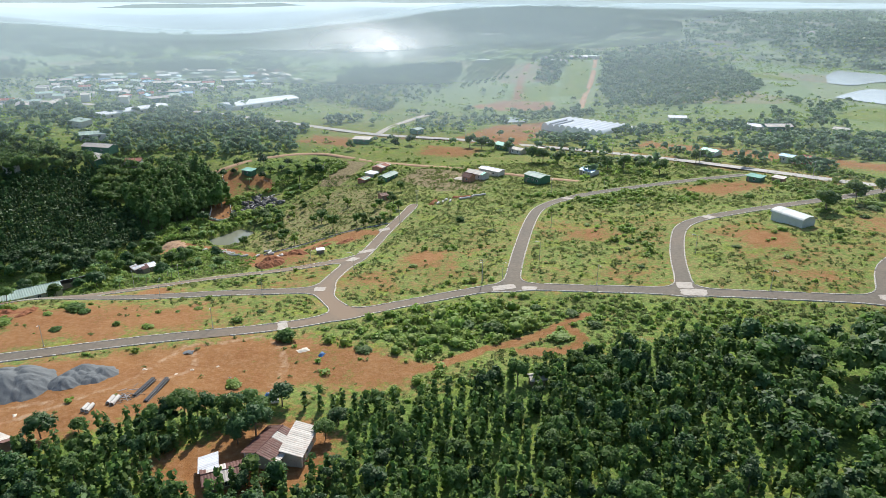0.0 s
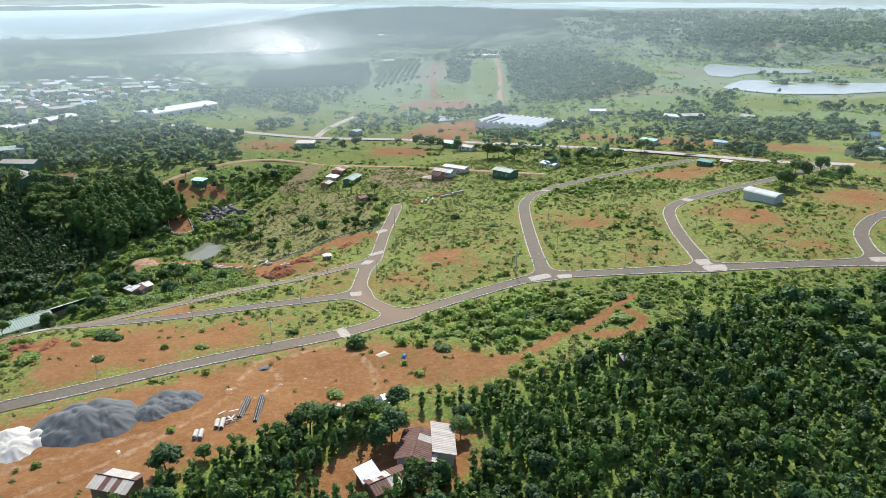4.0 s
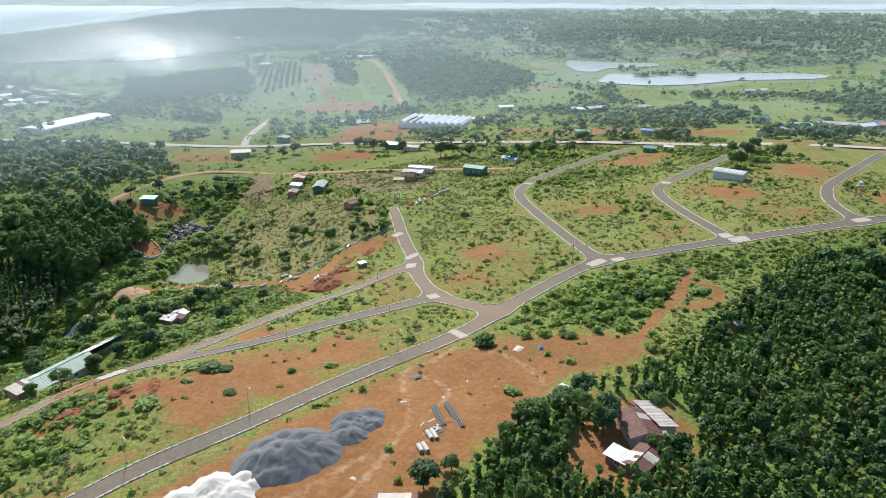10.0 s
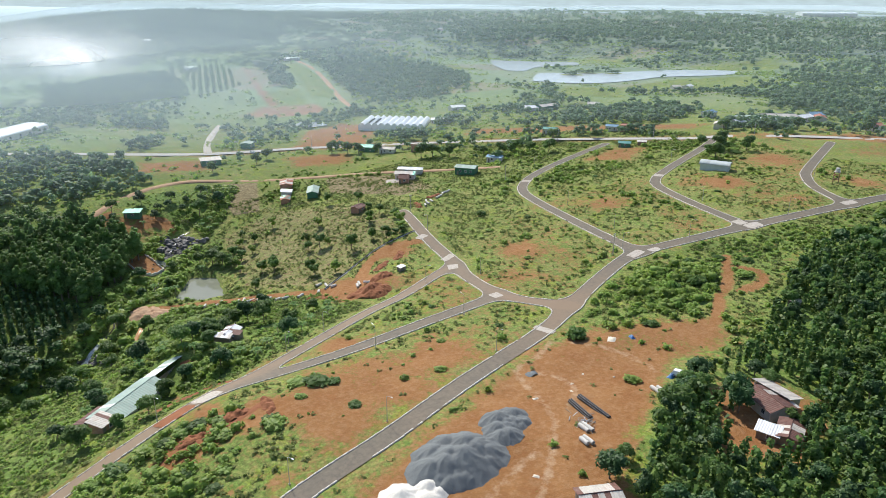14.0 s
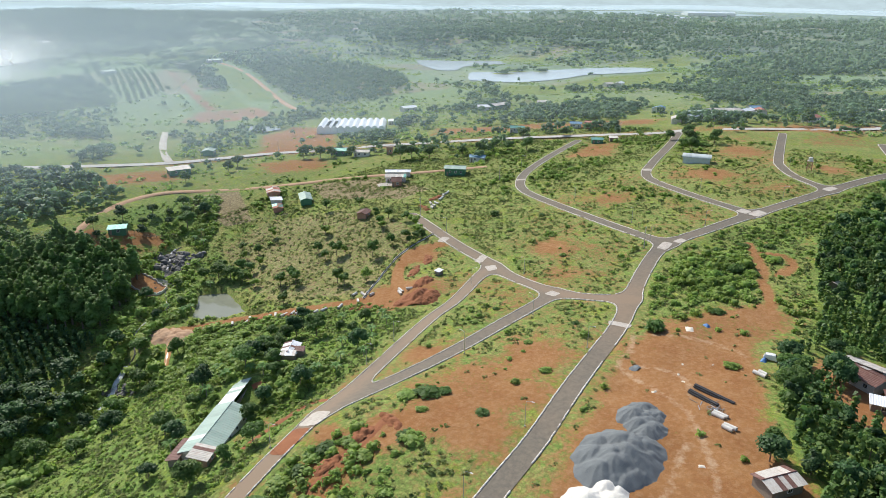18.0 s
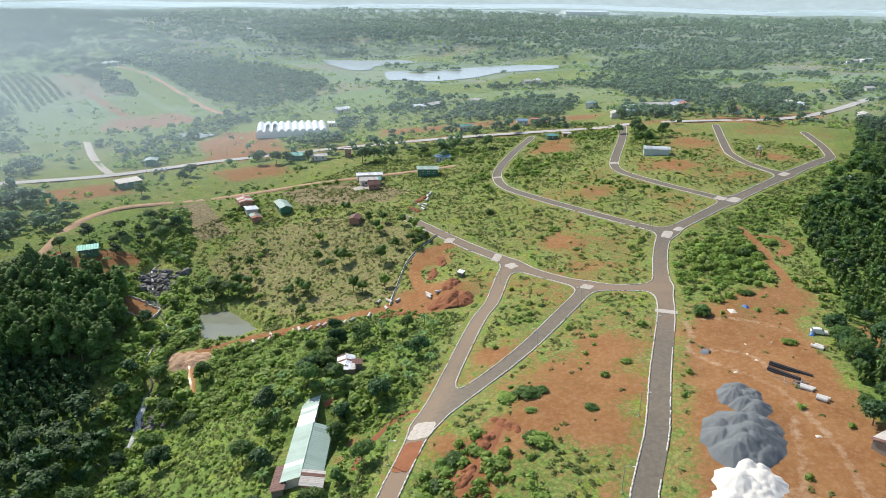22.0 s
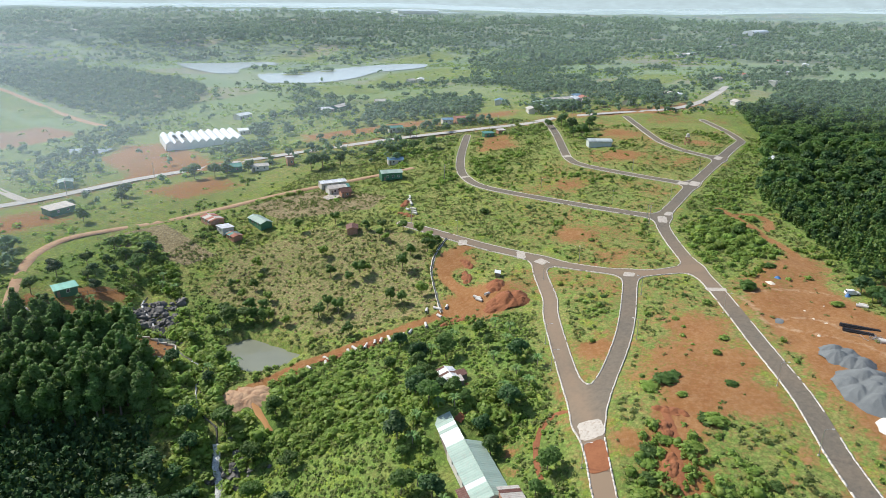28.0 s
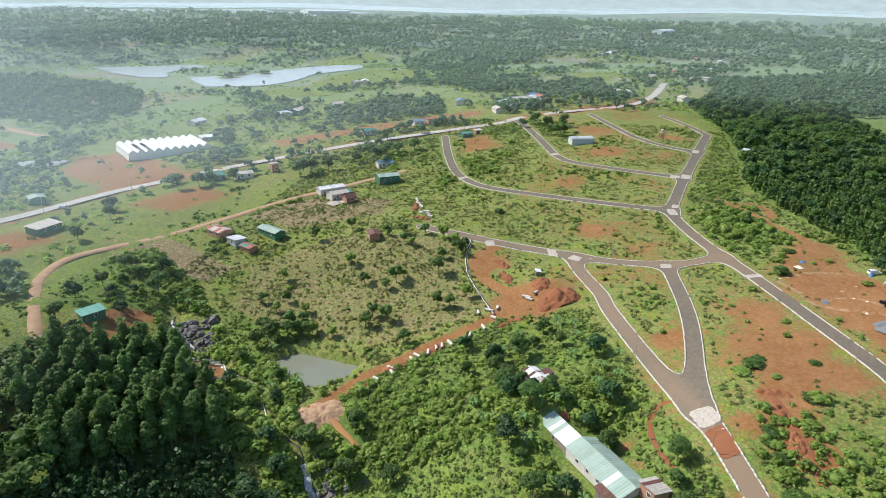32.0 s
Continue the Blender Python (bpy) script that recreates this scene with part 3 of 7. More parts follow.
def link(name, verts, faces, material, parent=None, label="", smooth_faces=False):
    me = bpy.data.meshes.new(name)
    if isinstance(faces, np.ndarray):
        verts = np.asarray(verts, np.float32)
        n, k = faces.shape
        me.vertices.add(len(verts))
        me.vertices.foreach_set("co", verts.ravel())
        me.loops.add(n * k)
        me.loops.foreach_set("vertex_index", faces.astype(np.int32).ravel())
        me.polygons.add(n)
        me.polygons.foreach_set("loop_start", np.arange(0, n * k, k, dtype=np.int32))
        me.update(calc_edges=True)
    else:
        me.from_pydata([tuple(v) for v in verts], [], faces)
    if smooth_faces:
        me.polygons.foreach_set("use_smooth", [True] * len(me.polygons))
    me.materials.append(material)
    ob = new(name, me)
    ob.parent = parent
    if label:
        ob["label"] = label
    return ob


def bumps(x, y):
    road = road_distance(x, y)
    k = smooth(road, 0.5, 8) * smooth(to_polygon(x, y, POND_EDGE), -2, 6)
    k = k * smooth(np.minimum(to_polygon(x, y, LAKE_UPPER), to_polygon(x, y, LAKE_LOWER)), 35, 80)
    z = (wave_noise(x, y, 26) - 0.5) * 1.6 * k + (wave_noise(x, y, 5) - 0.5) * 0.55 * k
    z = z - 0.22 * (1 - smooth(road, -0.4, 0.6))
    z = z - 1.1 * (1 - smooth(to_polygon(x, y, POND_EDGE), -4, 1.5))
    z = z - 1.3 * (1 - smooth(to_line(x, y, STREAM), 1.5, 5)) * (np.hypot(x + 140, y - 330) < 160)
    z = z - 1.4 * (1 - smooth(to_line(x, y, HIGHWAY), 5, 10)) * 0.2
    pit = np.exp(-((x + 60) ** 2 + (y - 252) ** 2) / 60.0) * 2.5
    return z + pit


def height(x, y):
    z = level(x, y) + bumps(x, y)
    pond = to_polygon(x, y, POND_EDGE)
    return np.where(pond < 0.3, np.minimum(z, POND_TOP - 0.8), np.where((pond < 3) & (z < POND_TOP + 0.15), POND_TOP + 0.15, z))


def at(x, y, lift=0.0):
    """A place on the ground."""
    return Vector((x, y, float(height(np.array([float(x)]), np.array([float(y)]))[0]) + lift))


gx, gy = axis(-225, 215, 1.4, -2300, 4300), axis(100, 425, 1.4, -1500, 4600)
GX, GY = np.meshgrid(gx, gy, indexing="ij")
fx, fy = GX.ravel(), GY.ravel()
GZ = height(fx, fy)
ni, nj = len(gx), len(gy)
ii, jj = np.meshgrid(np.arange(ni - 1), np.arange(nj - 1), indexing="ij")
quad = (ii * nj + jj).ravel()
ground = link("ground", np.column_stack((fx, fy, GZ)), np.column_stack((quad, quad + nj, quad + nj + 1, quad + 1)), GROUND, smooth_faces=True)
tagged(ground, "rolling grassy land with patches of red laterite soil", "ground", kind="structure")


def cover_of(x, y):
    """How bare, how lush and how tilled the land is."""
    n1, n2 = wave_noise(x, y, 24, 4), wave_noise(x + 500, y - 200, 60, 3)
    r = np.hypot(x - 60, y - 240)
    site = 1 - smooth(np.abs(to_line(x, y, MAIN_ROAD)), 60, 130)
    bare = 0.22 + 0.60 * site * (n1 - 0.22)
    bare = bare - 0.04 - 0.32 * smooth(r, 260, 420)
    lush = 0.2 + 0.5 * n2 * smooth(r, 150, 350)

    def put(a, poly, value, edge=4.0):
        k = 1 - smooth(to_polygon(x, y, poly), -edge, edge)
        return a * (1 - k) + value * k
    bare, lush = put(bare, ORCHARD, 0.30), put(lush, ORCHARD, 0.0)
    bare, lush = put(bare, SCRUB_SLOPE, 0.05), put(lush, SCRUB_SLOPE, 0.75)
    bare, lush = put(bare, FRONT_WEEDS, 0.1 + 0.3 * n1, 5), put(lush, FRONT_WEEDS, 0.6, 5)
    bare, lush = put(bare, BUSH_SLOPE, 0.05), put(lush, BUSH_SLOPE, 0.8)
    bare, lush = put(bare, GREEN_BANK, 0.05), put(lush, GREEN_BANK, 0.8)
    bare, lush = put(bare, SCRUB_PATCH, 0.05), put(lush, SCRUB_PATCH, 0.8)
    bare, lush = put(bare, SOUTH_VERGE, 0.12 + 0.25 * n1, 5), put(lush, SOUTH_VERGE, 0.7, 5)
    for wood in (WOOD_SOUTH, WOOD_ROWS, WOOD_WEST, ROW_CROP):
        bare, lush = put(bare, wood, 0.2), put(lush, wood, 1.0)
    for field in FIELDS + BRIGHT:
        bare, lush = put(bare, field, 0.0), put(lush, field, 0.5)
    bare = put(bare, YARD, 0.95, 4)
    bare = put(bare, CLEARING, 0.78, 6)
    for lot in RED_LOTS:
        bare = put(bare, lot, 0.78, 10)
    tilled = np.zeros_like(x)
    for field in TILLED:
        tilled = put(tilled, field, 0.75, 2)
    tilled = put(tilled, ORCHARD, 0.52, 6)
    for wood in (WOOD_SOUTH, WOOD_ROWS, WOOD_WEST, ROW_CROP):
        tilled = put(tilled, wood, 0.38, 3)
    for hx, hy, hr in ((-34, 115, 10), (-44, 108, 7), (-91, 114, 6)):
        k = np.exp(-((x - hx) ** 2 + (y - hy) ** 2) / hr ** 2)
        bare, tilled = bare + k, tilled * (1 - k)
    bare, lush = put(put(bare, TERRACE, 1.1, 1.5), HUT_YARD, 0.8, 2), put(lush, TERRACE, 0, 2)
    bare = np.maximum(bare, 1.1 * (1 - smooth(to_line(x, y, RED_PATH), 1.2, 3.2)))
    for trail in TRAILS:
        bare = np.maximum(bare, 0.85 * (1 - smooth(to_line(x, y, trail), 0.8, 3.4)))
    k = 1 - smooth(to_line(x, y, LANE), 1.1, 3.0)
    bare = bare * (1 - k) + 1.2 * k
    k = np.exp(-((x + 68) ** 2 + (y - 257) ** 2) / 130.0) + 0.9 * np.exp(-((x + 40) ** 2 + (y - 277) ** 2) / 45.0)
    bare = bare + 1.1 * k
    k = 1 - smooth(to_line(x, y, HIGHWAY), 6, 14)
    bare = bare + 0.32 * k
    for cx, cy, cr in ((-118, 170, 6), (-128, 186, 5), (-138, 186, 6), (-148, 184, 7), (-98, 172, 5), (-102, 184, 15), (-80, 184, 9), (-119, 183, 10), (-140, 196, 4), (-143, 192, 4), (-149, 187, 4.5), (-153, 182, 4), (-130, 187, 5), (-142, 224, 4), (-150, 222, 3), (-124, 242, 4), (122, 232, 9), (170, 190, 9), (60, 250, 8), (-5, 236, 7), (-96, 211, 5), (185, 240, 15), (-122, 395, 14), (-128, 372, 10), (-32, 118, 10), (-52, 112, 8)):
        bare = bare + 0.5 * np.exp(-((x - cx) ** 2 + (y - cy) ** 2) / cr ** 2)
    return np.clip(bare, 0, 1), np.clip(lush, 0, 1), np.clip(tilled, 0, 1)


bare, lush, tilled = cover_of(fx, fy)
wash = np.exp(-((fx + 126) ** 2 + (fy - 131) ** 2) / 160.0) * 0.9 + 0.28 * np.exp(-((fx + 52) ** 2 + (fy - 163) ** 2) / 90.0)
for rill in RILLS:
    wash = np.maximum(wash, 0.62 * np.exp(-(to_line(fx, fy, rill) / 1.7) ** 2))
ground.data.attributes.new("wash", "FLOAT", "POINT").data.foreach_set("value", wash.astype(np.float32))
ground.data.attributes.new("wooded", "FLOAT", "POINT").data.foreach_set("value", smooth(np.hypot(fx + 150, fy - 100), 750, 1300).astype(np.float32))
open_land = 1.0
for field in FIELDS + BRIGHT:
    open_land = np.minimum(open_land, smooth(to_polygon(fx, fy, field), -4, 6))
layer = ground.data.color_attributes.new("cover", "FLOAT_COLOR", "POINT")
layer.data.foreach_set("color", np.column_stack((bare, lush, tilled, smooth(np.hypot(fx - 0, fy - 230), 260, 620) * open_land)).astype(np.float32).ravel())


# ---- roads ----
def trace_roads(step=0.8):
    """Roads and kerb lines where the distance to the roads' edge is nought."""
    xs, ys = np.arange(-222, 270, step), np.arange(112, 352, step)
    ax, ay = np.meshgrid(xs, ys, indexing="ij")
    d = road_distance(ax, ay)
    verts, index, faces, segs = [], {}, [], {}

    def vert(key, p):
        if key not in index:
            index[key] = len(verts)
            verts.append(p)
        return index[key]
    lo = np.minimum(np.minimum(d[:-1, :-1], d[1:, :-1]), np.minimum(d[:-1, 1:], d[1:, 1:]))
    for i, j in np.argwhere(lo < 0):
        cell, ring, cross = [(i, j), (i + 1, j), (i + 1, j + 1), (i, j + 1)], [], []
        for a, b in zip(cell, cell[1:] + cell[:1]):
            da, db = d[a], d[b]
            if da < 0:
                ring.append(vert(a, (xs[a[0]], ys[a[1]])))
            if (da < 0) != (db < 0):
                s = da / (da - db)
                p = (xs[a[0]] + (xs[b[0]] - xs[a[0]]) * s, ys[a[1]] + (ys[b[1]] - ys[a[1]]) * s)
                v = vert((min(a, b), max(a, b)), p)
                ring.append(v)
                cross.append((v, da < 0))
        if len(ring) > 2:
            faces.append(ring)
        if len(cross) == 2:
            (a, leaving), (b, _) = cross
            segs[a if leaving else b] = b if leaving else a
    lines = []
    while segs:
        heads = set(segs) - set(segs.values())
        k = next(iter(sorted(heads))) if heads else next(iter(segs))
        line = [k]
        while k in segs:
            k = segs.pop(k)
            line.append(k)
        lines.append([verts[v] for v in line])
    return np.array(verts), faces, lines


road_xy, road_faces, kerb_lines = trace_roads()
road_z = level(road_xy[:, 0], road_xy[:, 1]) + 0.03
road = link("road", np.column_stack((road_xy, road_z)), road_faces, ASPHALT, smooth_faces=True)
tagged(road, "grey asphalt estate roads dusted with red soil", "road", kind="structure")
dust = 0.2 + 0.55 * np.exp(-(to_line(road_xy[:, 0], road_xy[:, 1], SIDE_ROADS[2]) / 3.5) ** 2)
dust = np.maximum(dust, 0.62 * np.exp(-(to_line(road_xy[:, 0], road_xy[:, 1], SIDE_ROADS[0]) / 4.0) ** 2))
dust = dust + 0.55 * np.exp(-((road_xy[:, 0] + 30) ** 2 + (road_xy[:, 1] - 184) ** 2) / 900.0) + 0.8 * smooth(-road_xy[:, 0], 138, 150) * (road_xy[:, 1] > 175)
layer = road.data.color_attributes.new("dust", "FLOAT_COLOR", "POINT")
layer.data.foreach_set("color", np.column_stack((dust, dust, dust, np.ones_like(dust))).astype(np.float32).ravel())


def ribbon_profile(name, line, profile, material, lift=0.0, parent=None):
    """A profile (offset to the line's left, height) swept along a line on the ground."""
    p = np.array(line)
    t = np.gradient(p, axis=0)
    t /= np.linalg.norm(t, axis=1)[:, None] + 1e-9
    nrm = np.column_stack((-t[:, 1], t[:, 0]))
    rows = []
    for off, h in profile:
        q = p + nrm * off
        rows.append(np.column_stack((q, level(q[:, 0], q[:, 1]) + h + lift)))
    n, k = len(p), len(profile)
    verts = np.stack(rows, 1).reshape(-1, 3)
    a, b = np.meshgrid(np.arange(n - 1), np.arange(k - 1), indexing="ij")
    f = (a * k + b).ravel()
    return link(name, verts, np.column_stack((f, f + 1, f + k + 1, f + k)), material, parent)


def resample(line, step):
    p = np.array(line)
    d = np.concatenate(([0], np.cumsum(np.hypot(*np.diff(p, axis=0).T))))
    s = np.linspace(0, d[-1], max(2, int(d[-1] / step)))
    q = np.column_stack((np.interp(s, d, p[:, 0]), np.interp(s, d, p[:, 1])))
    for _ in range(2):
        q[1:-1] = (q[:-2] + 2 * q[1:-1] + q[2:]) / 4
    return q


def kerb_stones(line, off, wide, tall, seed):
    """A row of kerb stones with open joints, each a little out of line."""
    p, r = np.array(line), np.random.default_rng(seed)
    t = np.diff(p, axis=0)
    t /= np.linalg.norm(t, axis=1)[:, None] + 1e-9
    n = np.column_stack((-t[:, 1], t[:, 0]))
    m = len(t)
    shift, rise = r.normal(size=m) * 0.03, r.normal(size=m) * 0.02
    gone = r.random(m) < 0.04
    vs = []
    for end, along in ((p[:-1], 0.008), (p[1:], -0.008)):
        for o, h in ((off, -0.25), (off + 0.02, tall), (off + wide - 0.02, tall), (off + wide, -0.25)):
            q = end + t * along + n * (o + shift)[:, None]
            vs.append(np.column_stack((q, level(q[:, 0], q[:, 1]) + h + (rise if h > 0 else 0) - np.where(gone & (h > 0), 0.3, 0))))
    v = np.stack(vs, 1).reshape(-1, 3)
    f = np.concatenate([np.array(q)[None] + (np.arange(m) * 8)[:, None] for q in ([0, 1, 5, 4], [1, 2, 6, 5], [2, 3, 7, 6], [0, 3, 2, 1], [4, 5, 6, 7])])
    return link("kerb", v, f, KERB)


kerb_gap = [(-63, 162, 9), (-122, 151, 5), (-216, 180, 6), (-213, 125, 8)]
for line in kerb_lines:
    q = resample(line, 1.6)
    keep = np.all([np.hypot(q[:, 0] - a, q[:, 1] - b) > r for a, b, r in kerb_gap], axis=0)
    runs, run = [], []
    for ok, p in zip(keep, q):
        if ok:
            run.append(p)
        elif run:
            runs.append(run)
            run = []
    runs.append(run)
    for run in runs:
        if len(run) > 4:
            tagged(kerb_stones(run, -0.05, 0.40, 0.15, len(run)), "pale concrete kerb stained with red dust", "kerb", kind="structure")

tagged(ribbon_profile("road", resample(HIGHWAY, 5), [(-3.6, 0.12), (0, 0.18), (3.6, 0.12)], ROAD_PALE), "worn pale grey through road", "road", kind="structure")
for line, half, m in ((TRACKS[0], 1.7, TRACK_DIRT), (TRACKS[1], 2.2, CONCRETE), (TRACKS[2], 2.5, TRACK_DIRT)):
    tagged(ribbon_profile("dirt_track", resample(line, 2.5), [(-half - 0.5, -0.15), (-half, 0.28), (half, 0.28), (half + 0.5, -0.15)], m), "narrow pale track through the fields", "track", kind="structure")


def slab(x, y, w, d, turn, name="concrete_apron", m=CONCRETE, lift=0.09, label="pale worn concrete apron in the road"):
    """A thin worn patch that follows the road's fall."""
    rnd = random.Random(int(x * 7 + y * 13))
    ring = []
    for k in range(20):
        a = k / 20 * math.tau
        s = 1 / max(abs(math.cos(a)), abs(math.sin(a))) * (0.9 + 0.16 * rnd.random())
        px, py = math.cos(a) * s * w / 2, math.sin(a) * s * d / 2
        c, q = math.cos(radians(turn)), math.sin(radians(turn))
        ring.append((x + px * c - py * q, y + px * q + py * c))
    ring.append((x, y))
    p = np.array(ring)
    v = np.column_stack((p, level(p[:, 0], p[:, 1]) + lift))
    return tagged(link(name, v, [[k, (k + 1) % 20, 20] for k in range(20)], m), label, "paving", kind="structure")


for spec in ((-46, 178, 3.0, 7.0, 14), (-28.5, 252, 3.5, 6.5, 107), (-23.5, 279, 4, 5, 104), (-137.5, 205.5, 7, 6, 20), (-33, 242.5, 5, 4, 60), (22, 201, 8, 4, 10),
             (30, 199, 5, 3, -10), (80, 189.5, 8, 5, -12), (79, 195, 5, 5, 80), (135, 178.5, 8, 4, -14), (112, 262, 4, 5, 30), (-40, 208, 4, 4, 0), (62, 308, 3, 5, 45)):
    slab(*spec)
slab(-146.5, 202.8, 10, 5.0, 18, "soil_spill", LATERITE, 0.11, "red soil spread over the end of the road")


# ---- water ----
def water_sheet(name, poly, z, m, label):
    bm = bmesh.new()
    f = bm.faces.new([bm.verts.new((a, b, z)) for a, b in poly])
    bmesh.ops.triangulate(bm, faces=[f])
    bmesh.ops.recalc_face_normals(bm, faces=bm.faces)
    me = bpy.data.meshes.new(name)
    bm.to_mesh(me)
    bm.free()
    if me.polygons[0].normal.z < 0:
        me.flip_normals()
    me.materials.append(m)
    return tagged(new(name, me), label, "water", kind="structure")


water_sheet("pond", POND_EDGE, POND_TOP, POND, "still olive-brown farm pond below the orchard")
water_sheet("lake", curve_line(LAKE_UPPER + LAKE_UPPER[:1], 12)[:-1], WATER_TOP, LAKE, "bright calm lake among low green shores")
water_sheet("lake", curve_line(LAKE_LOWER + LAKE_LOWER[:1], 12)[:-1], WATER_TOP, LAKE, "bright calm lake among low green shores")


# ---- plants ----
def leaf_cards(rng, lumps, count, size, up=0.35, squash=0.8):
    """Leaf sprays on the skins of round lumps (x, y, z, radius): folded four-cornered cards."""
    lumps = np.array(lumps, float)
    share = lumps[:, 3] ** 2
    pick = rng.choice(len(lumps), count, p=share / share.sum())
    d = rng.normal(size=(count, 3))
    d[:, 2] = d[:, 2] * 0.9 + up
    d /= np.linalg.norm(d, axis=1)[:, None]
    c = lumps[pick, :3] + d * (lumps[pick, 3] * (0.78 + 0.3 * rng.random(count)))[:, None] * np.array([1, 1, squash])
    nrm = d * 0.75 + np.array([0, 0, 0.75]) + rng.normal(size=(count, 3)) * 0.45
    nrm /= np.linalg.norm(nrm, axis=1)[:, None]
    a = np.cross(nrm, rng.normal(size=(count, 3)))
    a /= np.linalg.norm(a, axis=1)[:, None] + 1e-9
    b = np.cross(nrm, a)
    s = (size * (0.6 + 0.8 * rng.random(count)))[:, None]
    fold = nrm * s * 0.28
    v = np.stack((c - a * s - b * s * 0.35 - fold, c + b * s * 0.2 - b * s * 0.9, c + a * s + b * s * 0.3 - fold, c + b * s * 0.9), 1)
    return v.reshape(-1, 3), np.arange(count * 4).reshape(-1, 4)


def core_blob(rng, lumps, squash=0.8, fine=True):
    """Rough inner bodies that keep the light from falling straight through a crown."""
    n = 2 if fine else 1
    cube, quads = {}, []
    for ax in range(3):
        for side in (-1, 1):
            for i in range(n):
                for j in range(n):
                    q = []
                    for di, dj in ((0, 0), (1, 0), (1, 1), (0, 1)):
                        p = [0, 0, 0]
                        p[ax], p[(ax + 1) % 3], p[(ax + 2) % 3] = side * n, 2 * (i + di) - n, 2 * (j + dj) - n
                        q.append(cube.setdefault(tuple(p), len(cube)))
                    quads.append(q if side > 0 else q[::-1])
    base = np.array(list(cube), float)
    base /= np.linalg.norm(base, axis=1)[:, None]
    vs, fs = [], []
    for k, (x, y, z, r) in enumerate(lumps):
        p = base * (0.76 + 0.14 * rng.normal(size=(len(base), 1))) * r * np.array([1, 1, squash])
        vs.append(p + np.array([x, y, z]))
        fs.append(np.array(quads) + k * len(base))
    return np.concatenate(vs), np.concatenate(fs)


def crown_mesh(rng, lumps, count, size, up=0.35, squash=0.8, core=None, fine=False):
    v, f = leaf_cards(rng, lumps, count, size, up, squash)
    cv, cf = core_blob(rng, core or lumps, squash, fine)
    return np.concatenate((v, cv)), np.concatenate((f, cf + len(v)))


def tube(points, radii, sides=6):
    """A tapered tube through points."""
    verts, faces = [], []
    for k, (p, r) in enumerate(zip(points, radii)):
        p = Vector(p)
        d = (Vector(points[min(k + 1, len(points) - 1)]) - Vector(points[max(k - 1, 0)])).normalized()
        a = d.orthogonal().normalized()
        b = d.cross(a)
        for s in range(sides):
            verts.append(p + (a * math.cos(s / sides * math.tau) + b * math.sin(s / sides * math.tau)) * r)
        if k:
            faces += [[(k - 1) * sides + s, (k - 1) * sides + (s + 1) % sides, k * sides + (s + 1) % sides, k * sides + s] for s in range(sides)]
    faces.append(list(range(sides))[::-1])
    faces.append([(len(points) - 1) * sides + s for s in range(sides)])
    return verts, faces


def join(pieces):
    verts, faces = [], []
    for v, f in pieces:
        n = len(verts)
        verts += [tuple(p) for p in v]
        faces += [[i + n for i in q] for q in f]
    return verts, faces


def round_lumps(rng, tall, wide, count):
    """Lumps of a broad, uneven crown."""
    base = tall * 0.33
    out = [(0, 0, tall * 0.72, wide * 0.33)]
    for k in range(count):
        a = k / count * math.tau + rng.random() * 0.8
        r = wide * (0.22 + 0.16 * rng.random())
        out.append((math.cos(a) * r, math.sin(a) * r, base + (tall - base) * (0.15 + 0.6 * rng.random()), wide * (0.19 + 0.11 * rng.random())))
    return out


def tall_lumps(rng, tall, wide):
    """Lumps of a narrow crown, stacked."""
    out, n = [], 7
    for k in range(n):
        s = k / (n - 1)
        r = wide * 0.5 * (0.62 + 0.5 * math.sin(math.pi * (0.25 + 0.65 * s)) - 0.42 * s)
        a = rng.random() * math.tau
        out.append((math.cos(a) * wide * 0.13, math.sin(a) * wide * 0.13, tall * (0.30 + 0.62 * s), r * 0.8))
    return out


def make_tree(rng, tall, wide, leaves, leaf, material, shape="round", group="", label="", name="tree"):
    top = new(name)
    lumps = round_lumps(rng, tall, wide, 6) if shape == "round" else tall_lumps(rng, tall, wide)
    lean = rng.normal(size=2) * 0.03 * tall
    pieces = [tube([(0, 0, -0.6), (lean[0] * 0.3, lean[1] * 0.3, tall * 0.25), (lean[0], lean[1], tall * (0.5 if shape == "round" else 0.85))],
                   [tall * 0.022 + 0.04, tall * 0.016 + 0.03, tall * 0.008 + 0.02])]
    for x, y, z, r in lumps[1:5]:
        pieces.append(tube([(lean[0] * 0.4, lean[1] * 0.4, tall * 0.32), (x * 0.5, y * 0.5, (z + tall * 0.3) * 0.52), (x * 0.95, y * 0.95, z)], [tall * 0.011, tall * 0.008, tall * 0.003], 4))
    link("trunk", *join(pieces), BARK, top)
    v, f = crown_mesh(rng, lumps, leaves, leaf, fine=True)
    link("crown", v, f, material, top)
    return tagged(top, label, "tree", group)


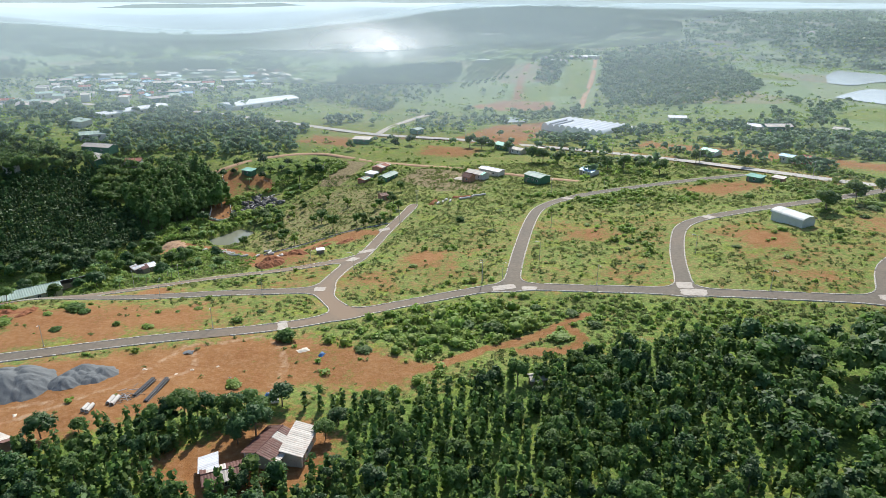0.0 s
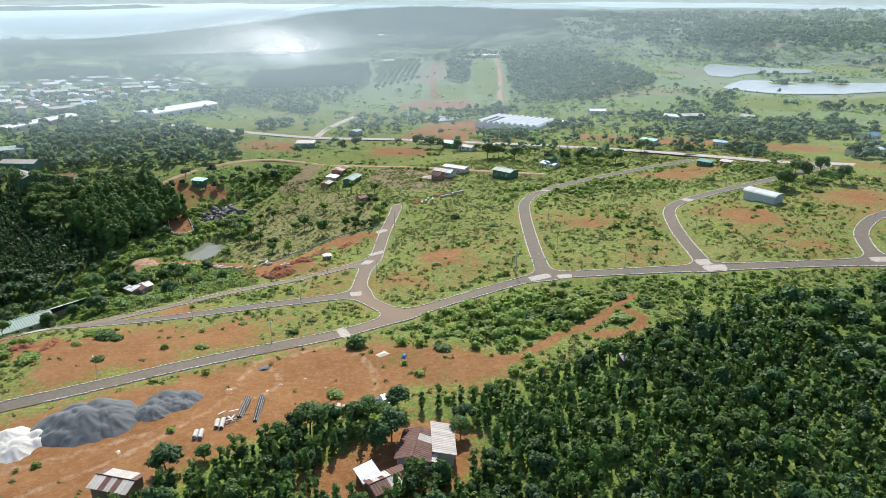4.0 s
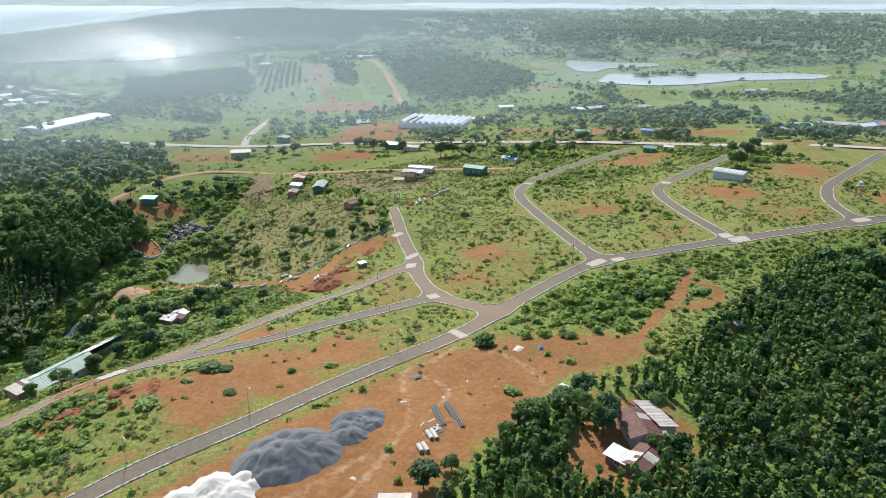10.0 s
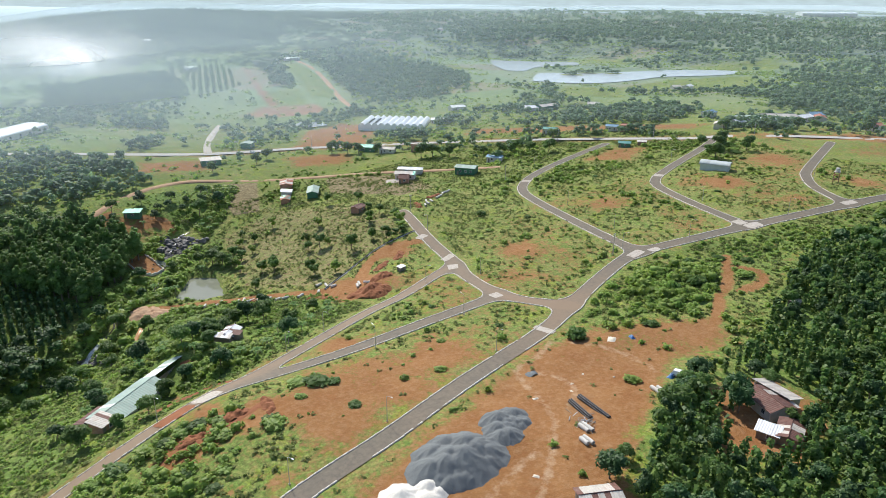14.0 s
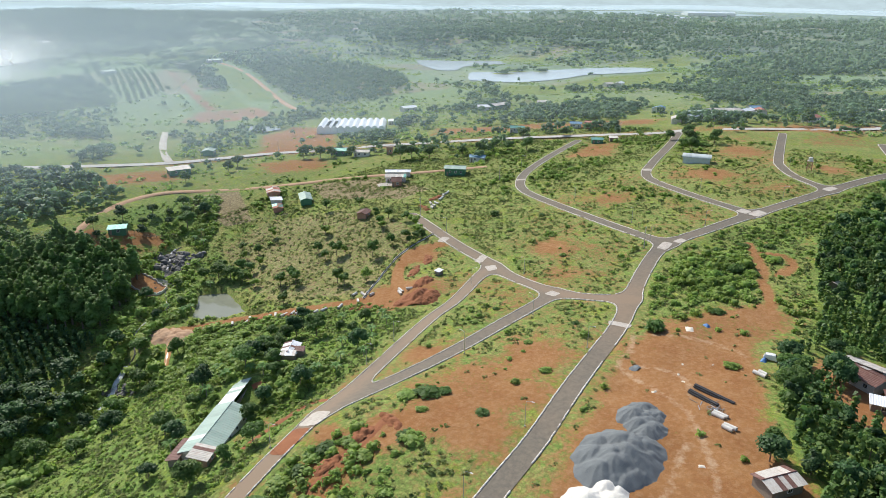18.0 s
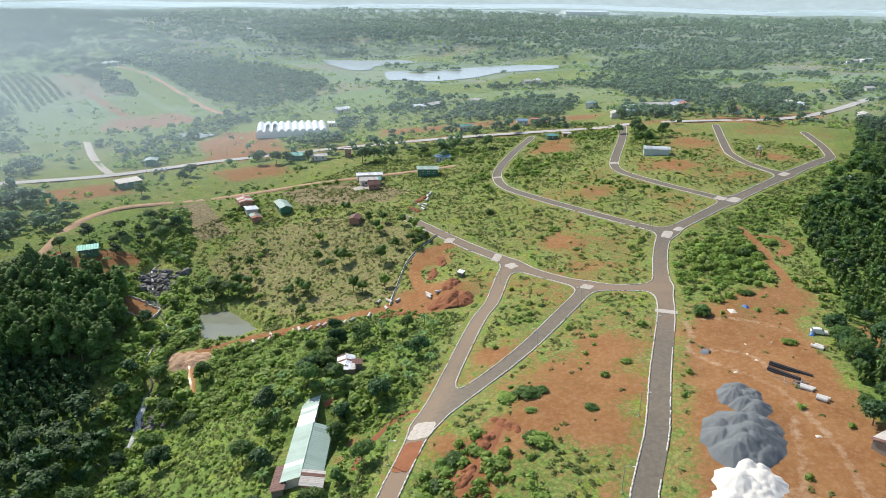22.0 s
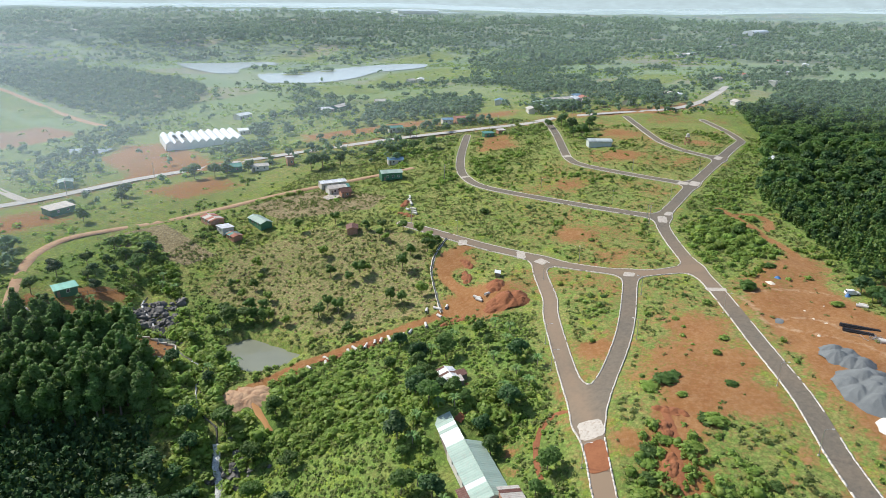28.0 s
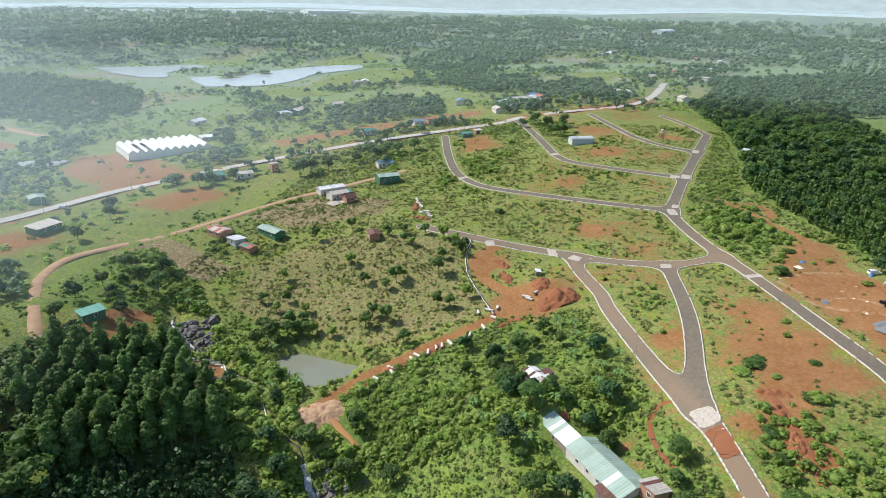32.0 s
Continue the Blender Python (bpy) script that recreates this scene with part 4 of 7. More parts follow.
def stuff(name, templates, places, scales, material, label, category, tones=None, seed=1, stretch=None):
    """One mesh of very many plants: each a template turned, sized and set on its place."""
    rng = np.random.default_rng(seed)
    places, scales = np.asarray(places, float), np.asarray(scales, float)
    n = len(places)
    kind = rng.integers(0, len(templates), n)
    turn, tones = rng.random(n) * math.tau, rng.random(n) if tones is None else np.asarray(tones)
    vs, fs, ts, base = [], [], [], 0
    for k, (v, f) in enumerate(templates):
        sel = np.where(kind == k)[0]
        if not len(sel):
            continue
        c, s = np.cos(turn[sel])[:, None], np.sin(turn[sel])[:, None]
        x, y = v[None, :, 0] * c - v[None, :, 1] * s, v[None, :, 0] * s + v[None, :, 1] * c
        tallness = (1 + 0.25 * rng.normal(size=len(sel)) * (stretch or 0.6))[:, None]
        p = np.stack((x, y, v[None, :, 2] * np.clip(tallness, 0.6, 1.6)), 2) * scales[sel][:, None, None] + places[sel][:, None, :]
        vs.append(p.reshape(-1, 3))
        fs.append((f[None] + (np.arange(len(sel)) * len(v))[:, None, None] + base).reshape(-1, f.shape[1]))
        ts.append(np.repeat(tones[sel], len(v)))
        base += len(sel) * len(v)
    ob = link(name, np.concatenate(vs), np.concatenate(fs), material)
    a = ob.data.attributes.new("tone", "FLOAT", "POINT")
    a.data.foreach_set("value", np.concatenate(ts).astype(np.float32))
    return tagged(ob, label, category, kind="stuff")


def scatter(seed, box, count, keep=None, gap=0.0):
    """Random places on the plan within a box, where keep() says yes."""
    rng = np.random.default_rng(seed)
    x, y = rng.uniform(box[0], box[1], count), rng.uniform(box[2], box[3], count)
    if keep is not None:
        ok = keep(x, y)
        x, y = x[ok], y[ok]
    if gap:
        cells, out = {}, []
        for k in range(len(x)):
            c = (int(x[k] // gap), int(y[k] // gap))
            if all((x[k] - x[m]) ** 2 + (y[k] - y[m]) ** 2 > gap * gap for i in (-1, 0, 1) for j in (-1, 0, 1) for m in cells.get((c[0] + i, c[1] + j), ())):
                cells.setdefault(c, []).append(k)
                out.append(k)
        x, y = x[out], y[out]
    return x, y


def on_ground(x, y, sink=0.1):
    return np.column_stack((x, y, height(x, y) - sink))


def clear_of(x, y, spots):
    ok = np.ones(len(x), bool)
    for a, b, r in spots:
        ok &= np.hypot(x - a, y - b) > r
    return ok


HOUSE_SPOTS = [(-30, 119, 12), (-47, 110, 9), (-90, 114, 7), (-38, 136, 7), (-37, 128, 5), (142, 148, 9), (19, 136, 5)]
rng = np.random.default_rng(11)

# the wood south of the main road: shade trees over pepper vines
tx, ty = scatter(21, (-105, 330, 50, 170), 9000, lambda x, y: (to_polygon(x, y, WOOD_SOUTH) < -1.5) & clear_of(x, y, HOUSE_SPOTS) & ((x > 70) | (wave_noise(x, y, 18, 2) > 0.33)), 4.4)
order = np.argsort(np.hypot(tx + 20, ty - 118))
tx, ty = tx[order], ty[order]
wood_trees = [make_tree(np.random.default_rng(30 + k), 5.4 + 0.7 * (k % 3), 3.9 + 0.5 * (k % 4), 540, 0.29, LEAF if k % 3 == 1 else LEAF_DARK, "round" if k % 3 else "tall", "shade trees of the wood", "dark green shade tree among pepper vines", "shade_tree") for k in range(6)]
for t in wood_trees:
    t.location = (0, 0, -400)
near = min(280, len(tx))
hz = height(tx, ty)
for k in range(near):
    s = 0.62 + 0.55 * rng.random() ** 1.3
    copy_thing(wood_trees[int(rng.integers(6))], pose(tx[k], ty[k], hz[k], 0, 0, rng.random() * 360) @ Matrix.Diagonal((s, s, s * (0.9 + 0.3 * rng.random()), 1)))
for t in wood_trees:
    for c in list(t.children):
        bpy.data.objects.remove(c)
    bpy.data.objects.remove(t)
mid_crowns = [crown_mesh(np.random.default_rng(60 + k), round_lumps(np.random.default_rng(70 + k), 7, 5.6, 5), 150, 0.56) for k in range(4)]
fx_, fy_ = tx[near:], ty[near:]
grown = (0.5 + 0.45 * rng.random(len(fx_))) * (1 + 0.7 * smooth(fx_, 50, 110))
dark = rng.random(len(fx_)) < np.where(fx_ > 80, 0.35, 0.6)
for sel, m, label in ((dark, LEAF_DARK, "dense dark green broadleaf wood"), (~dark, LEAF, "lighter green trees of the broadleaf wood")):
    stuff("wood_trees", mid_crowns, on_ground(fx_[sel], fy_[sel]), grown[sel], m, label, "trees", seed=3)

vine = [crown_mesh(np.random.default_rng(80 + k), [(0, 0, 0.5 + 0.42 * i, 0.42 + 0.08 * math.sin(i * 2.0 + k)) for i in range(8)], 40, 0.30, 0.1, 1.0, [(0, 0, 0.6 + 0.75 * i, 0.42) for i in range(4)]) for k in range(4)]
vx, vy = np.meshgrid(np.arange(-100, 190, 2.7), np.arange(66, 168, 2.7), indexing="ij")
vr = np.random.default_rng(90)
vx, vy = vx.ravel() + vr.normal(size=vx.size) * 0.7, vy.ravel() + vr.normal(size=vy.size) * 0.7
ok = (to_polygon(vx, vy, WOOD_SOUTH) < -1) & clear_of(vx, vy, HOUSE_SPOTS) & (vr.random(len(vx)) < 0.93 * (1 - smooth(vx, 60, 105)))
vx, vy = vx[ok], vy[ok]
stuff("pepper_vines", vine, on_ground(vx, vy), 1.2 + 0.6 * vr.random(len(vx)), LEAF_VINE, "rows of bright green pepper vines climbing poles", "vines", seed=4)

# rows of tall plantation trees west of the stream
def tree_set(seed, count, tall, wide, leaves, leaf, material, shape, group, label, name="tree"):
    return [make_tree(np.random.default_rng(seed + k), tall * (0.92 + 0.08 * (k % 3)), wide * (0.9 + 0.1 * (k % 3)), leaves, leaf, material[k % len(material)], shape, group, label, name) for k in range(count)]


def plant_trees(trees, x, y, lo, hi, seed):
    """Copies of the trees on their places; the patterns themselves are taken away."""
    r = np.random.default_rng(seed)
    z = height(np.asarray(x, float), np.asarray(y, float))
    for k in range(len(x)):
        s = lo + (hi - lo) * r.random()
        copy_thing(trees[int(r.integers(len(trees)))], pose(x[k], y[k], z[k] - 0.1, 0, 0, r.random() * 360) @ Matrix.Diagonal((s, s, s * (0.9 + 0.25 * r.random()), 1)))
    for t in trees:
        for c in list(t.children):
            bpy.data.objects.remove(c)
        bpy.data.objects.remove(t)


u, v = np.meshgrid(np.arange(-60, 60, 5.4), np.arange(-60, 60, 3.3), indexing="ij")
jit = np.random.default_rng(140)
u, v = u.ravel() + jit.normal(size=u.size) * 0.3, v.ravel() + jit.normal(size=u.size) * 0.4
c, s = math.cos(radians(-22)), math.sin(radians(-22))
rx, ry = -152 + u * s + v * c, 360 + u * c - v * s
ok = to_polygon(rx, ry, WOOD_ROWS) < 0
plant_trees(tree_set(150, 4, 15, 6.4, 860, 0.33, (LEAF_ROWS, LEAF_ROWS, LEAF), "tall", "rows of plantation trees", "tall dark green plantation tree in a close row", "plantation_tree"), rx[ok], ry[ok], 0.85, 1.1, 151)

wx, wy = scatter(160, (-290, -130, 295, 425), 2600, lambda x, y: (to_polygon(x, y, WOOD_WEST) < 0) & (to_polygon(x, y, WOOD_ROWS) > 1) & (to_polygon(x, y, ROW_CROP) > 0) & (to_polygon(x, y, LOW_ROWS) > 0), 4.4)
west_crowns = [crown_mesh(np.random.default_rng(65 + k), round_lumps(np.random.default_rng(75 + k), 7, 5.8, 5), 230, 0.36) for k in range(4)]
# Below y 338 darker leaves carry the valley's shade in their colour.
west_size, low_wood = 1.1 + 0.6 * np.random.default_rng(161).random(len(wx)), wy < 338
for sel, m, label in ((low_wood, LEAF_DARK, "broadleaf wood on the valley side, shade put into its leaf colour"), (~low_wood, LEAF, "dense broadleaf wood above the valley")):
    stuff("wood_trees", west_crowns, on_ground(wx[sel], wy[sel]), west_size[sel] * np.where(low_wood[sel], 0.85, 1.0), m, label, "trees", seed=162)
u, v = np.meshgrid(np.arange(-280, -145, 2.8), np.arange(280, 405, 2.3), indexing="ij")
u, v = u.ravel() + jit.normal(size=u.size) * 0.3, v.ravel() + jit.normal(size=u.size) * 0.3
ok = (to_polygon(u, v, ROW_CROP) < 0) | (to_polygon(u, v, LOW_ROWS) < 0)
stuff("row_crop", vine, on_ground(u[ok], v[ok]), 1.35 + 0.6 * jit.random(ok.sum()), LEAF_DARK, "rows of climbing crop on tall poles", "vines", seed=163)

# low growth: shrubs, weeds and grass tufts
shrub = [crown_mesh(np.random.default_rng(170 + k), [(0, 0, 0.35, 0.55)] + [(math.cos(a + k) * 0.45, math.sin(a + k) * 0.45, 0.25 + 0.1 * (k % 3), 0.4) for a in (0, 2.1, 4.2)], 21, 0.34, 0.5, 0.8, [(0, 0, 0.3, 0.7)]) for k in range(5)]
bushy = [crown_mesh(np.random.default_rng(176 + k), [(0, 0, 0.35, 0.5)] + [(math.cos(a + k) * 0.45, math.sin(a + k) * 0.45, 0.22 + 0.1 * (k % 3), 0.36) for a in (0, 1.6, 3.2, 4.7)], 46, 0.17, 0.5, 0.8, [(0, 0, 0.3, 0.66)]) for k in range(5)]
tuft = [leaf_cards(np.random.default_rng(180 + k), [(0, 0, 0.12, 0.3), (0.3, 0.1, 0.1, 0.22), (-0.2, 0.25, 0.1, 0.22)], 9, 0.2, 0.6, 0.6) for k in range(5)]


def off_roads(x, y):
    trail = np.minimum(to_line(x, y, TRAILS[0]), np.minimum(to_line(x, y, TRAILS[1]), to_line(x, y, TRAILS[2])))
    return (trail > 1.8) & (road_distance(x, y) > 2.2) & (to_polygon(x, y, POND_EDGE) > 1) & (to_line(x, y, LANE) > 2.5) & (to_line(x, y, STREAM) > 1.3) & (to_line(x, y, TRACKS[0]) > 2.3)


KEEP_CLEAR = HOUSE_SPOTS + [(-104, 141, 14), (-89, 145, 9), (-119, 138, 12), (-131, 133, 11), (-153, 229, 9), (-161, 223, 8), (-146, 235, 8), (-138, 243, 6), (-118, 249.5, 5.5), (-121, 246, 3.5), (-116, 245, 3.5), (-139.5, 240, 4), (-116, 402, 6), (-66, 246, 9), (-131, 313, 8), (-135, 305, 4.5), (-139, 299, 3.5), (-121, 360, 8), (-122, 352, 5), (-125, 386, 4), (-129, 398, 5), (-107, 395, 7), (-104, 374, 9), (-98, 376, 8), (-69, 138, 7), (-78, 131, 5), (139, 248, 9), (160, 196, 3), (-97, 381, 8), (-142, 224, 3)]
sr = np.random.default_rng(190)
sx, sy = scatter(191, (-225, 215, 100, 430), 60000)
b0, l0, t0 = cover_of(sx, sy)
patchy = wave_noise(sx, sy, 11, 3)
chance = np.clip((0.56 - b0) * 2.2, 0, 1) * smooth(patchy, 0.50, 0.62) * 0.55 + l0 * 0.3 * (b0 < 0.3) + 0.03
for poly, k in ((ORCHARD, 0.03), (WOOD_SOUTH, 0.0), (WOOD_ROWS, 0.0), (WOOD_WEST, 0.1), (ROW_CROP, 0.0)):
    chance = np.where(to_polygon(sx, sy, poly) < 0, chance * k, chance)
for field in TILLED:
    chance = np.where(inside(sx, sy, field), 0.01, chance)
chance = np.where(to_polygon(sx, sy, SCRUB_SLOPE) < 0, 0.85, chance)
chance = np.where(to_polygon(sx, sy, SOUTH_VERGE) < 0, 0.1 + 0.5 * smooth(patchy, 0.47, 0.6), chance)
chance = np.where(to_polygon(sx, sy, FRONT_WEEDS) < 0, 0.3 + 0.6 * smooth(patchy, 0.42, 0.54), chance)
chance = np.where((to_polygon(sx, sy, SCRUB_PATCH) < 0) | (to_polygon(sx, sy, BUSH_SLOPE) < 0), 0.6, chance)
chance = np.where(to_polygon(sx, sy, GREEN_BANK) < 0, 0.6, chance)
strip = (np.abs(to_line(sx, sy, STREAM) - 6) < 6) & (sy > 250)
chance = np.where(strip, 0.7, chance)
ok = (sr.random(len(sx)) < chance) & off_roads(sx, sy) & clear_of(sx, sy, KEEP_CLEAR)
sx, sy = sx[ok], sy[ok]
slope = (to_polygon(sx, sy, SCRUB_SLOPE) < 0) | (to_polygon(sx, sy, BUSH_SLOPE) < 0) | (to_polygon(sx, sy, GREEN_BANK) < 0)
patch_ = to_polygon(sx, sy, SCRUB_PATCH) < 0
bank = (np.abs(to_line(sx, sy, STREAM) - 6) < 6) & (sy > 250)
open_plot = ~(slope | patch_ | bank | (to_polygon(sx, sy, SOUTH_VERGE) < 0) | (to_polygon(sx, sy, FRONT_WEEDS) < 0))
clump = wave_noise(sx + 300, sy, 34, 3)
thin = ~open_plot | (sr.random(len(sx)) < 0.20 + 0.75 * smooth(clump, 0.5, 0.62))
sx, sy, slope, patch_, bank, open_plot, clump = (v[thin] for v in (sx, sy, slope, patch_, bank, open_plot, clump))
size = 0.9 * (0.45 + 1.2 * sr.random(len(sx)) ** 2)
size = np.where(open_plot, size * (0.6 + 0.7 * smooth(clump, 0.5, 0.7)), size)
size = np.where(patch_ | bank, size * 1.75, size)
size = np.where(to_polygon(sx, sy, FRONT_WEEDS) < 0, size * 1.25, size)
size = np.where(slope, size * (0.55 + 1.0 * smooth(clump, 0.52, 0.62)), size)
weedy = np.where(slope, clump < 0.56, sr.random(len(sx)) < np.where(open_plot, 0.4, 0.7))
for sel, m, label, seed in ((weedy, LEAF_WEED, "fresh light green weeds and herbs", 192), (~weedy, LEAF_SHRUB, "bright green weeds and low shrubs", 195)):
    big = sel & (size > 0.95)
    stuff("shrubs", shrub, on_ground(sx[sel & ~big], sy[sel & ~big], 0.05), size[sel & ~big] * 1.5, m, label, "shrubs", seed=seed)
    stuff("bushes", bushy, on_ground(sx[big], sy[big], 0.05), size[big] * 1.5, m, label, "bushes", seed=seed + 1)
gx2, gy2 = scatter(193, (-200, 210, 105, 400), 110000)
b0, l0, t0 = cover_of(gx2, gy2)
chance = np.clip((0.62 - b0) * 2.0, 0.02, 1) * (0.25 + 0.75 * smooth(wave_noise(gx2, gy2, 7, 3), 0.35, 0.6))
chance = np.where((to_polygon(gx2, gy2, WOOD_SOUTH) < 0) | (to_polygon(gx2, gy2, WOOD_WEST) < 0), 0, chance)
ok = (sr.random(len(gx2)) < chance * 0.62) & off_roads(gx2, gy2) & clear_of(gx2, gy2, KEEP_CLEAR)
gx2, gy2 = gx2[ok], gy2[ok]
TUFT = leafy("grass_tufts", (0.10, 0.15, 0.028), (0.19, 0.20, 0.045), (0.26, 0.25, 0.07), 0.55, 0.8)
stuff("grass_tufts", tuft, on_ground(gx2, gy2, 0.02), 1.0 + 1.2 * sr.random(len(gx2)), TUFT, "yellow-green tufts of rough grass", "grass", seed=194)


def make_bush(seed, label, group):
    r = np.random.default_rng(seed)
    top = new("bush")
    lumps = [(0, 0, 0.75, 0.8)] + [(math.cos(a) * 0.62, math.sin(a) * 0.62, 0.45 + 0.3 * r.random(), 0.55 + 0.15 * r.random()) for a in np.arange(0, 6.2, 1.25)]
    stems = join([tube([(0, 0, -0.2), (x * 0.6, y * 0.6, z * 0.6), (x, y, z)], [0.06, 0.04, 0.02], 4) for x, y, z, _ in lumps])
    link("stems", *stems, BARK, top)
    v, f = crown_mesh(r, lumps, 240, 0.2, fine=True)
    link("crown", v, f, LEAF if seed % 2 else LEAF_SHRUB, top)
    return tagged(top, label, "bush", group)


BUSHES = [(-9, 227, 1.5), (-43, 168, 2.6), (5, 243, 1.2), (-113.6, 190.6, 2.6), (-117.5, 194, 2.2), (-110, 188.6, 1.8), (-129.8, 178.1, 2.6), (-111.2, 174.2, 1.5), (-95, 177.8, 1.0), (-143.5, 192, 1.9), (-147, 191.5, 2.1), (-151.4, 190.7, 2.0), (-156, 191.5, 2.2), (-162, 190, 2.3), (-166.4, 189.5, 2.0), (-170.4, 189, 2.2), (-140, 182.3, 2.0), (-150.4, 175.6, 1.5), (-144, 170.2, 1.4), (-147.6, 166, 1.3), (-85, 176, 1.6), (-80, 170, 1.2),
          (-60, 181, 1.3), (-55, 188, 1.0), (-75, 190, 1.1), (13, 186, 1.6), (2, 178, 2.3), (8, 174, 2.6), (-4, 172, 2.2), (16, 170, 2.5), (24, 176, 2.0), (30, 184, 1.7), (-14, 168, 1.7), (40, 178, 1.8),
          (34, 164, 2.2), (45, 170, 2.0), (60, 172, 1.7), (-130, 180, 2.0), (-139, 189, 1.8), (-146, 193, 1.6), (-120, 186, 1.4), (22, 262, 1.4), (0, 262, 1.5), (10, 280, 1.8), (28, 291, 1.5), (70, 230, 1.3),
          (62, 262, 1.4), (90, 285, 1.3), (120, 212, 1.4), (108, 225, 1.2), (150, 235, 1.6), (170, 252, 1.9), (158, 262, 2.2), (180, 262, 2.4), (186, 268, 2.6), (-62, 214, 1.2), (-45, 222, 1.1), (-92, 222, 1.5),
          (-60, 232, 1.0), (-20, 160, 1.9), (-50, 142, 2.0), (70, 212, 1.1), (52, 226, 1.2), (130, 270, 1.7), (142, 292, 1.9), (96, 300, 1.5)]
patterns = [make_bush(200 + k, "rounded green bush on rough ground", "bushes on the plots") for k in range(4)]
for k, (x, y, s) in enumerate(BUSHES):
    if road_distance(np.array([float(x)]), np.array([float(y)]))[0] < s + 1.5:
        continue
    copy_thing(patterns[k % 4], pose(x, y, float(height(np.array([float(x)]), np.array([float(y)]))[0]) - 0.08, 0, 0, k * 71) @ Matrix.Diagonal((s, s * (0.8 + 0.1 * (k % 5)), s * (0.95 if k % 7 == 1 else 0.5), 1)))
for p in patterns:
    for ch in list(p.children):
        bpy.data.objects.remove(ch)
    bpy.data.objects.remove(p)

# the orchard: young plants in dug rings, and slim grown trees
a, b = np.meshgrid(np.arange(-60, 60, 4.3), np.arange(-60, 60, 4.3), indexing="ij")
c, s = math.cos(radians(28)), math.sin(radians(28))
ox, oy = (-55 + a * c - b * s).ravel(), (325 + a * s + b * c).ravel()
ox, oy = ox + jit.normal(size=ox.size) * 0.35, oy + jit.normal(size=ox.size) * 0.35
ok = (to_polygon(ox, oy, ORCHARD) < -2) & (jit.random(len(ox)) < 0.9)
ox, oy = ox[ok], oy[ok]
ring = np.array([(math.cos(k / 9 * math.tau) * r, math.sin(k / 9 * math.tau) * r, h) for r, h in ((1.0, -0.2), (0.7, 0.22), (0.35, 0.05)) for k in range(9)])
ring_faces = np.array([[i * 9 + k, i * 9 + (k + 1) % 9, i * 9 + 9 + (k + 1) % 9, i * 9 + 9 + k] for i in range(2) for k in range(9)])
stuff("planting_rings", [(ring, ring_faces)], on_ground(ox, oy, 0.0), 0.55 + 0.3 * jit.random(len(ox)), DUG_SOIL, "rings of dug red-brown soil round young plants", "soil", seed=210)
stuff("young_plants", shrub, on_ground(ox, oy, -0.05), 0.2 + 0.26 * jit.random(len(ox)), LEAF_SHRUB, "young orchard plants in rows", "plants", seed=211)
orchard_spots = [(-78, 341), (-80, 308), (-76, 360), (-71, 286), (-47, 334), (-64, 281), (-49, 296), (-54, 309), (-38, 297), (-34, 291), (-27, 289), (-29, 316), (-20, 343), (-31, 356), (-61, 358), (-89, 326), (-84, 339), (-73, 351), (-83, 315), (-58, 324), (-61, 314),
                 (-57, 311), (-92, 298), (-71, 291), (-30, 290), (-24, 325), (-31, 312), (-78, 314), (-90, 339), (-22, 300), (-19, 309), (-25, 294), (-22, 318), (-88, 334), (-86, 344), (-80, 352)]
ax_, ay_ = (np.array(v, float) for v in zip(*orchard_spots))
plant_trees(tree_set(213, 5, 5.6, 4.6, 330, 0.24, (LEAF, LEAF_SHRUB), "round", "slim orchard trees", "slim open-crowned tree in the orchard", "orchard_tree"), ax_, ay_, 0.75, 1.2, 214)

# trees on the scrub slope, along the stream, at the yard and round the houses
lone = [(-150.7, 213), (-136.5, 233.5), (-171, 228), (-167, 212.5), (-122.4, 256.8), (-111.4, 271.9), (-107, 263.9), (-97, 275), (-90.7, 353), (-43, 131), (-40, 129.5), (-46, 129), (-36, 133), (-22, 126), (-24, 121), (-52, 128), (-77, 121), (-84, 119), (-56, 126), (-62, 124), (-14, 132), (-20, 110), (-39, 121), (-42, 118),
        (-121, 254), (-124, 250), (-126, 245), (-129, 241), (-122, 259), (-117, 258), (-133, 250), (-128, 256), (-112, 262), (-104, 256), (-160, 238), (-143, 229), 
        (-158, 214), (-150, 250), (-145, 254), (-160, 246), (-104, 233), (-98, 244), (-127, 229), (-97, 252), (-88, 250), (-92, 342), (-95, 347), (-90, 335), (-112, 349), (-118, 333),
        (-130, 328), (-127, 345), (-147, 322), (-154, 316), (-143, 312), (-149, 298), (-160, 290), (-168, 295), (-134, 300), (-150, 285), (-165, 278), (-176, 275), (-185, 285), (-126, 402), (-125, 409), (-107, 398),
        (-104, 405), (-98, 409), (-92, 404), (-88, 412), (-85, 399), (-95, 415), (-80, 410), (-73, 404), (-78, 418), (-70, 411), (-110, 414), (-131, 398), (-100, 350)]
lx, ly = np.array([float(p[0]) for p in lone]), np.array([float(p[1]) for p in lone])
plant_trees(tree_set(220, 6, 7.0, 6.0, 620, 0.30, (LEAF, LEAF_DARK, LEAF), "round", "broadleaf trees", "leafy green broadleaf tree"), lx, ly, 0.6, 1.15, 221)
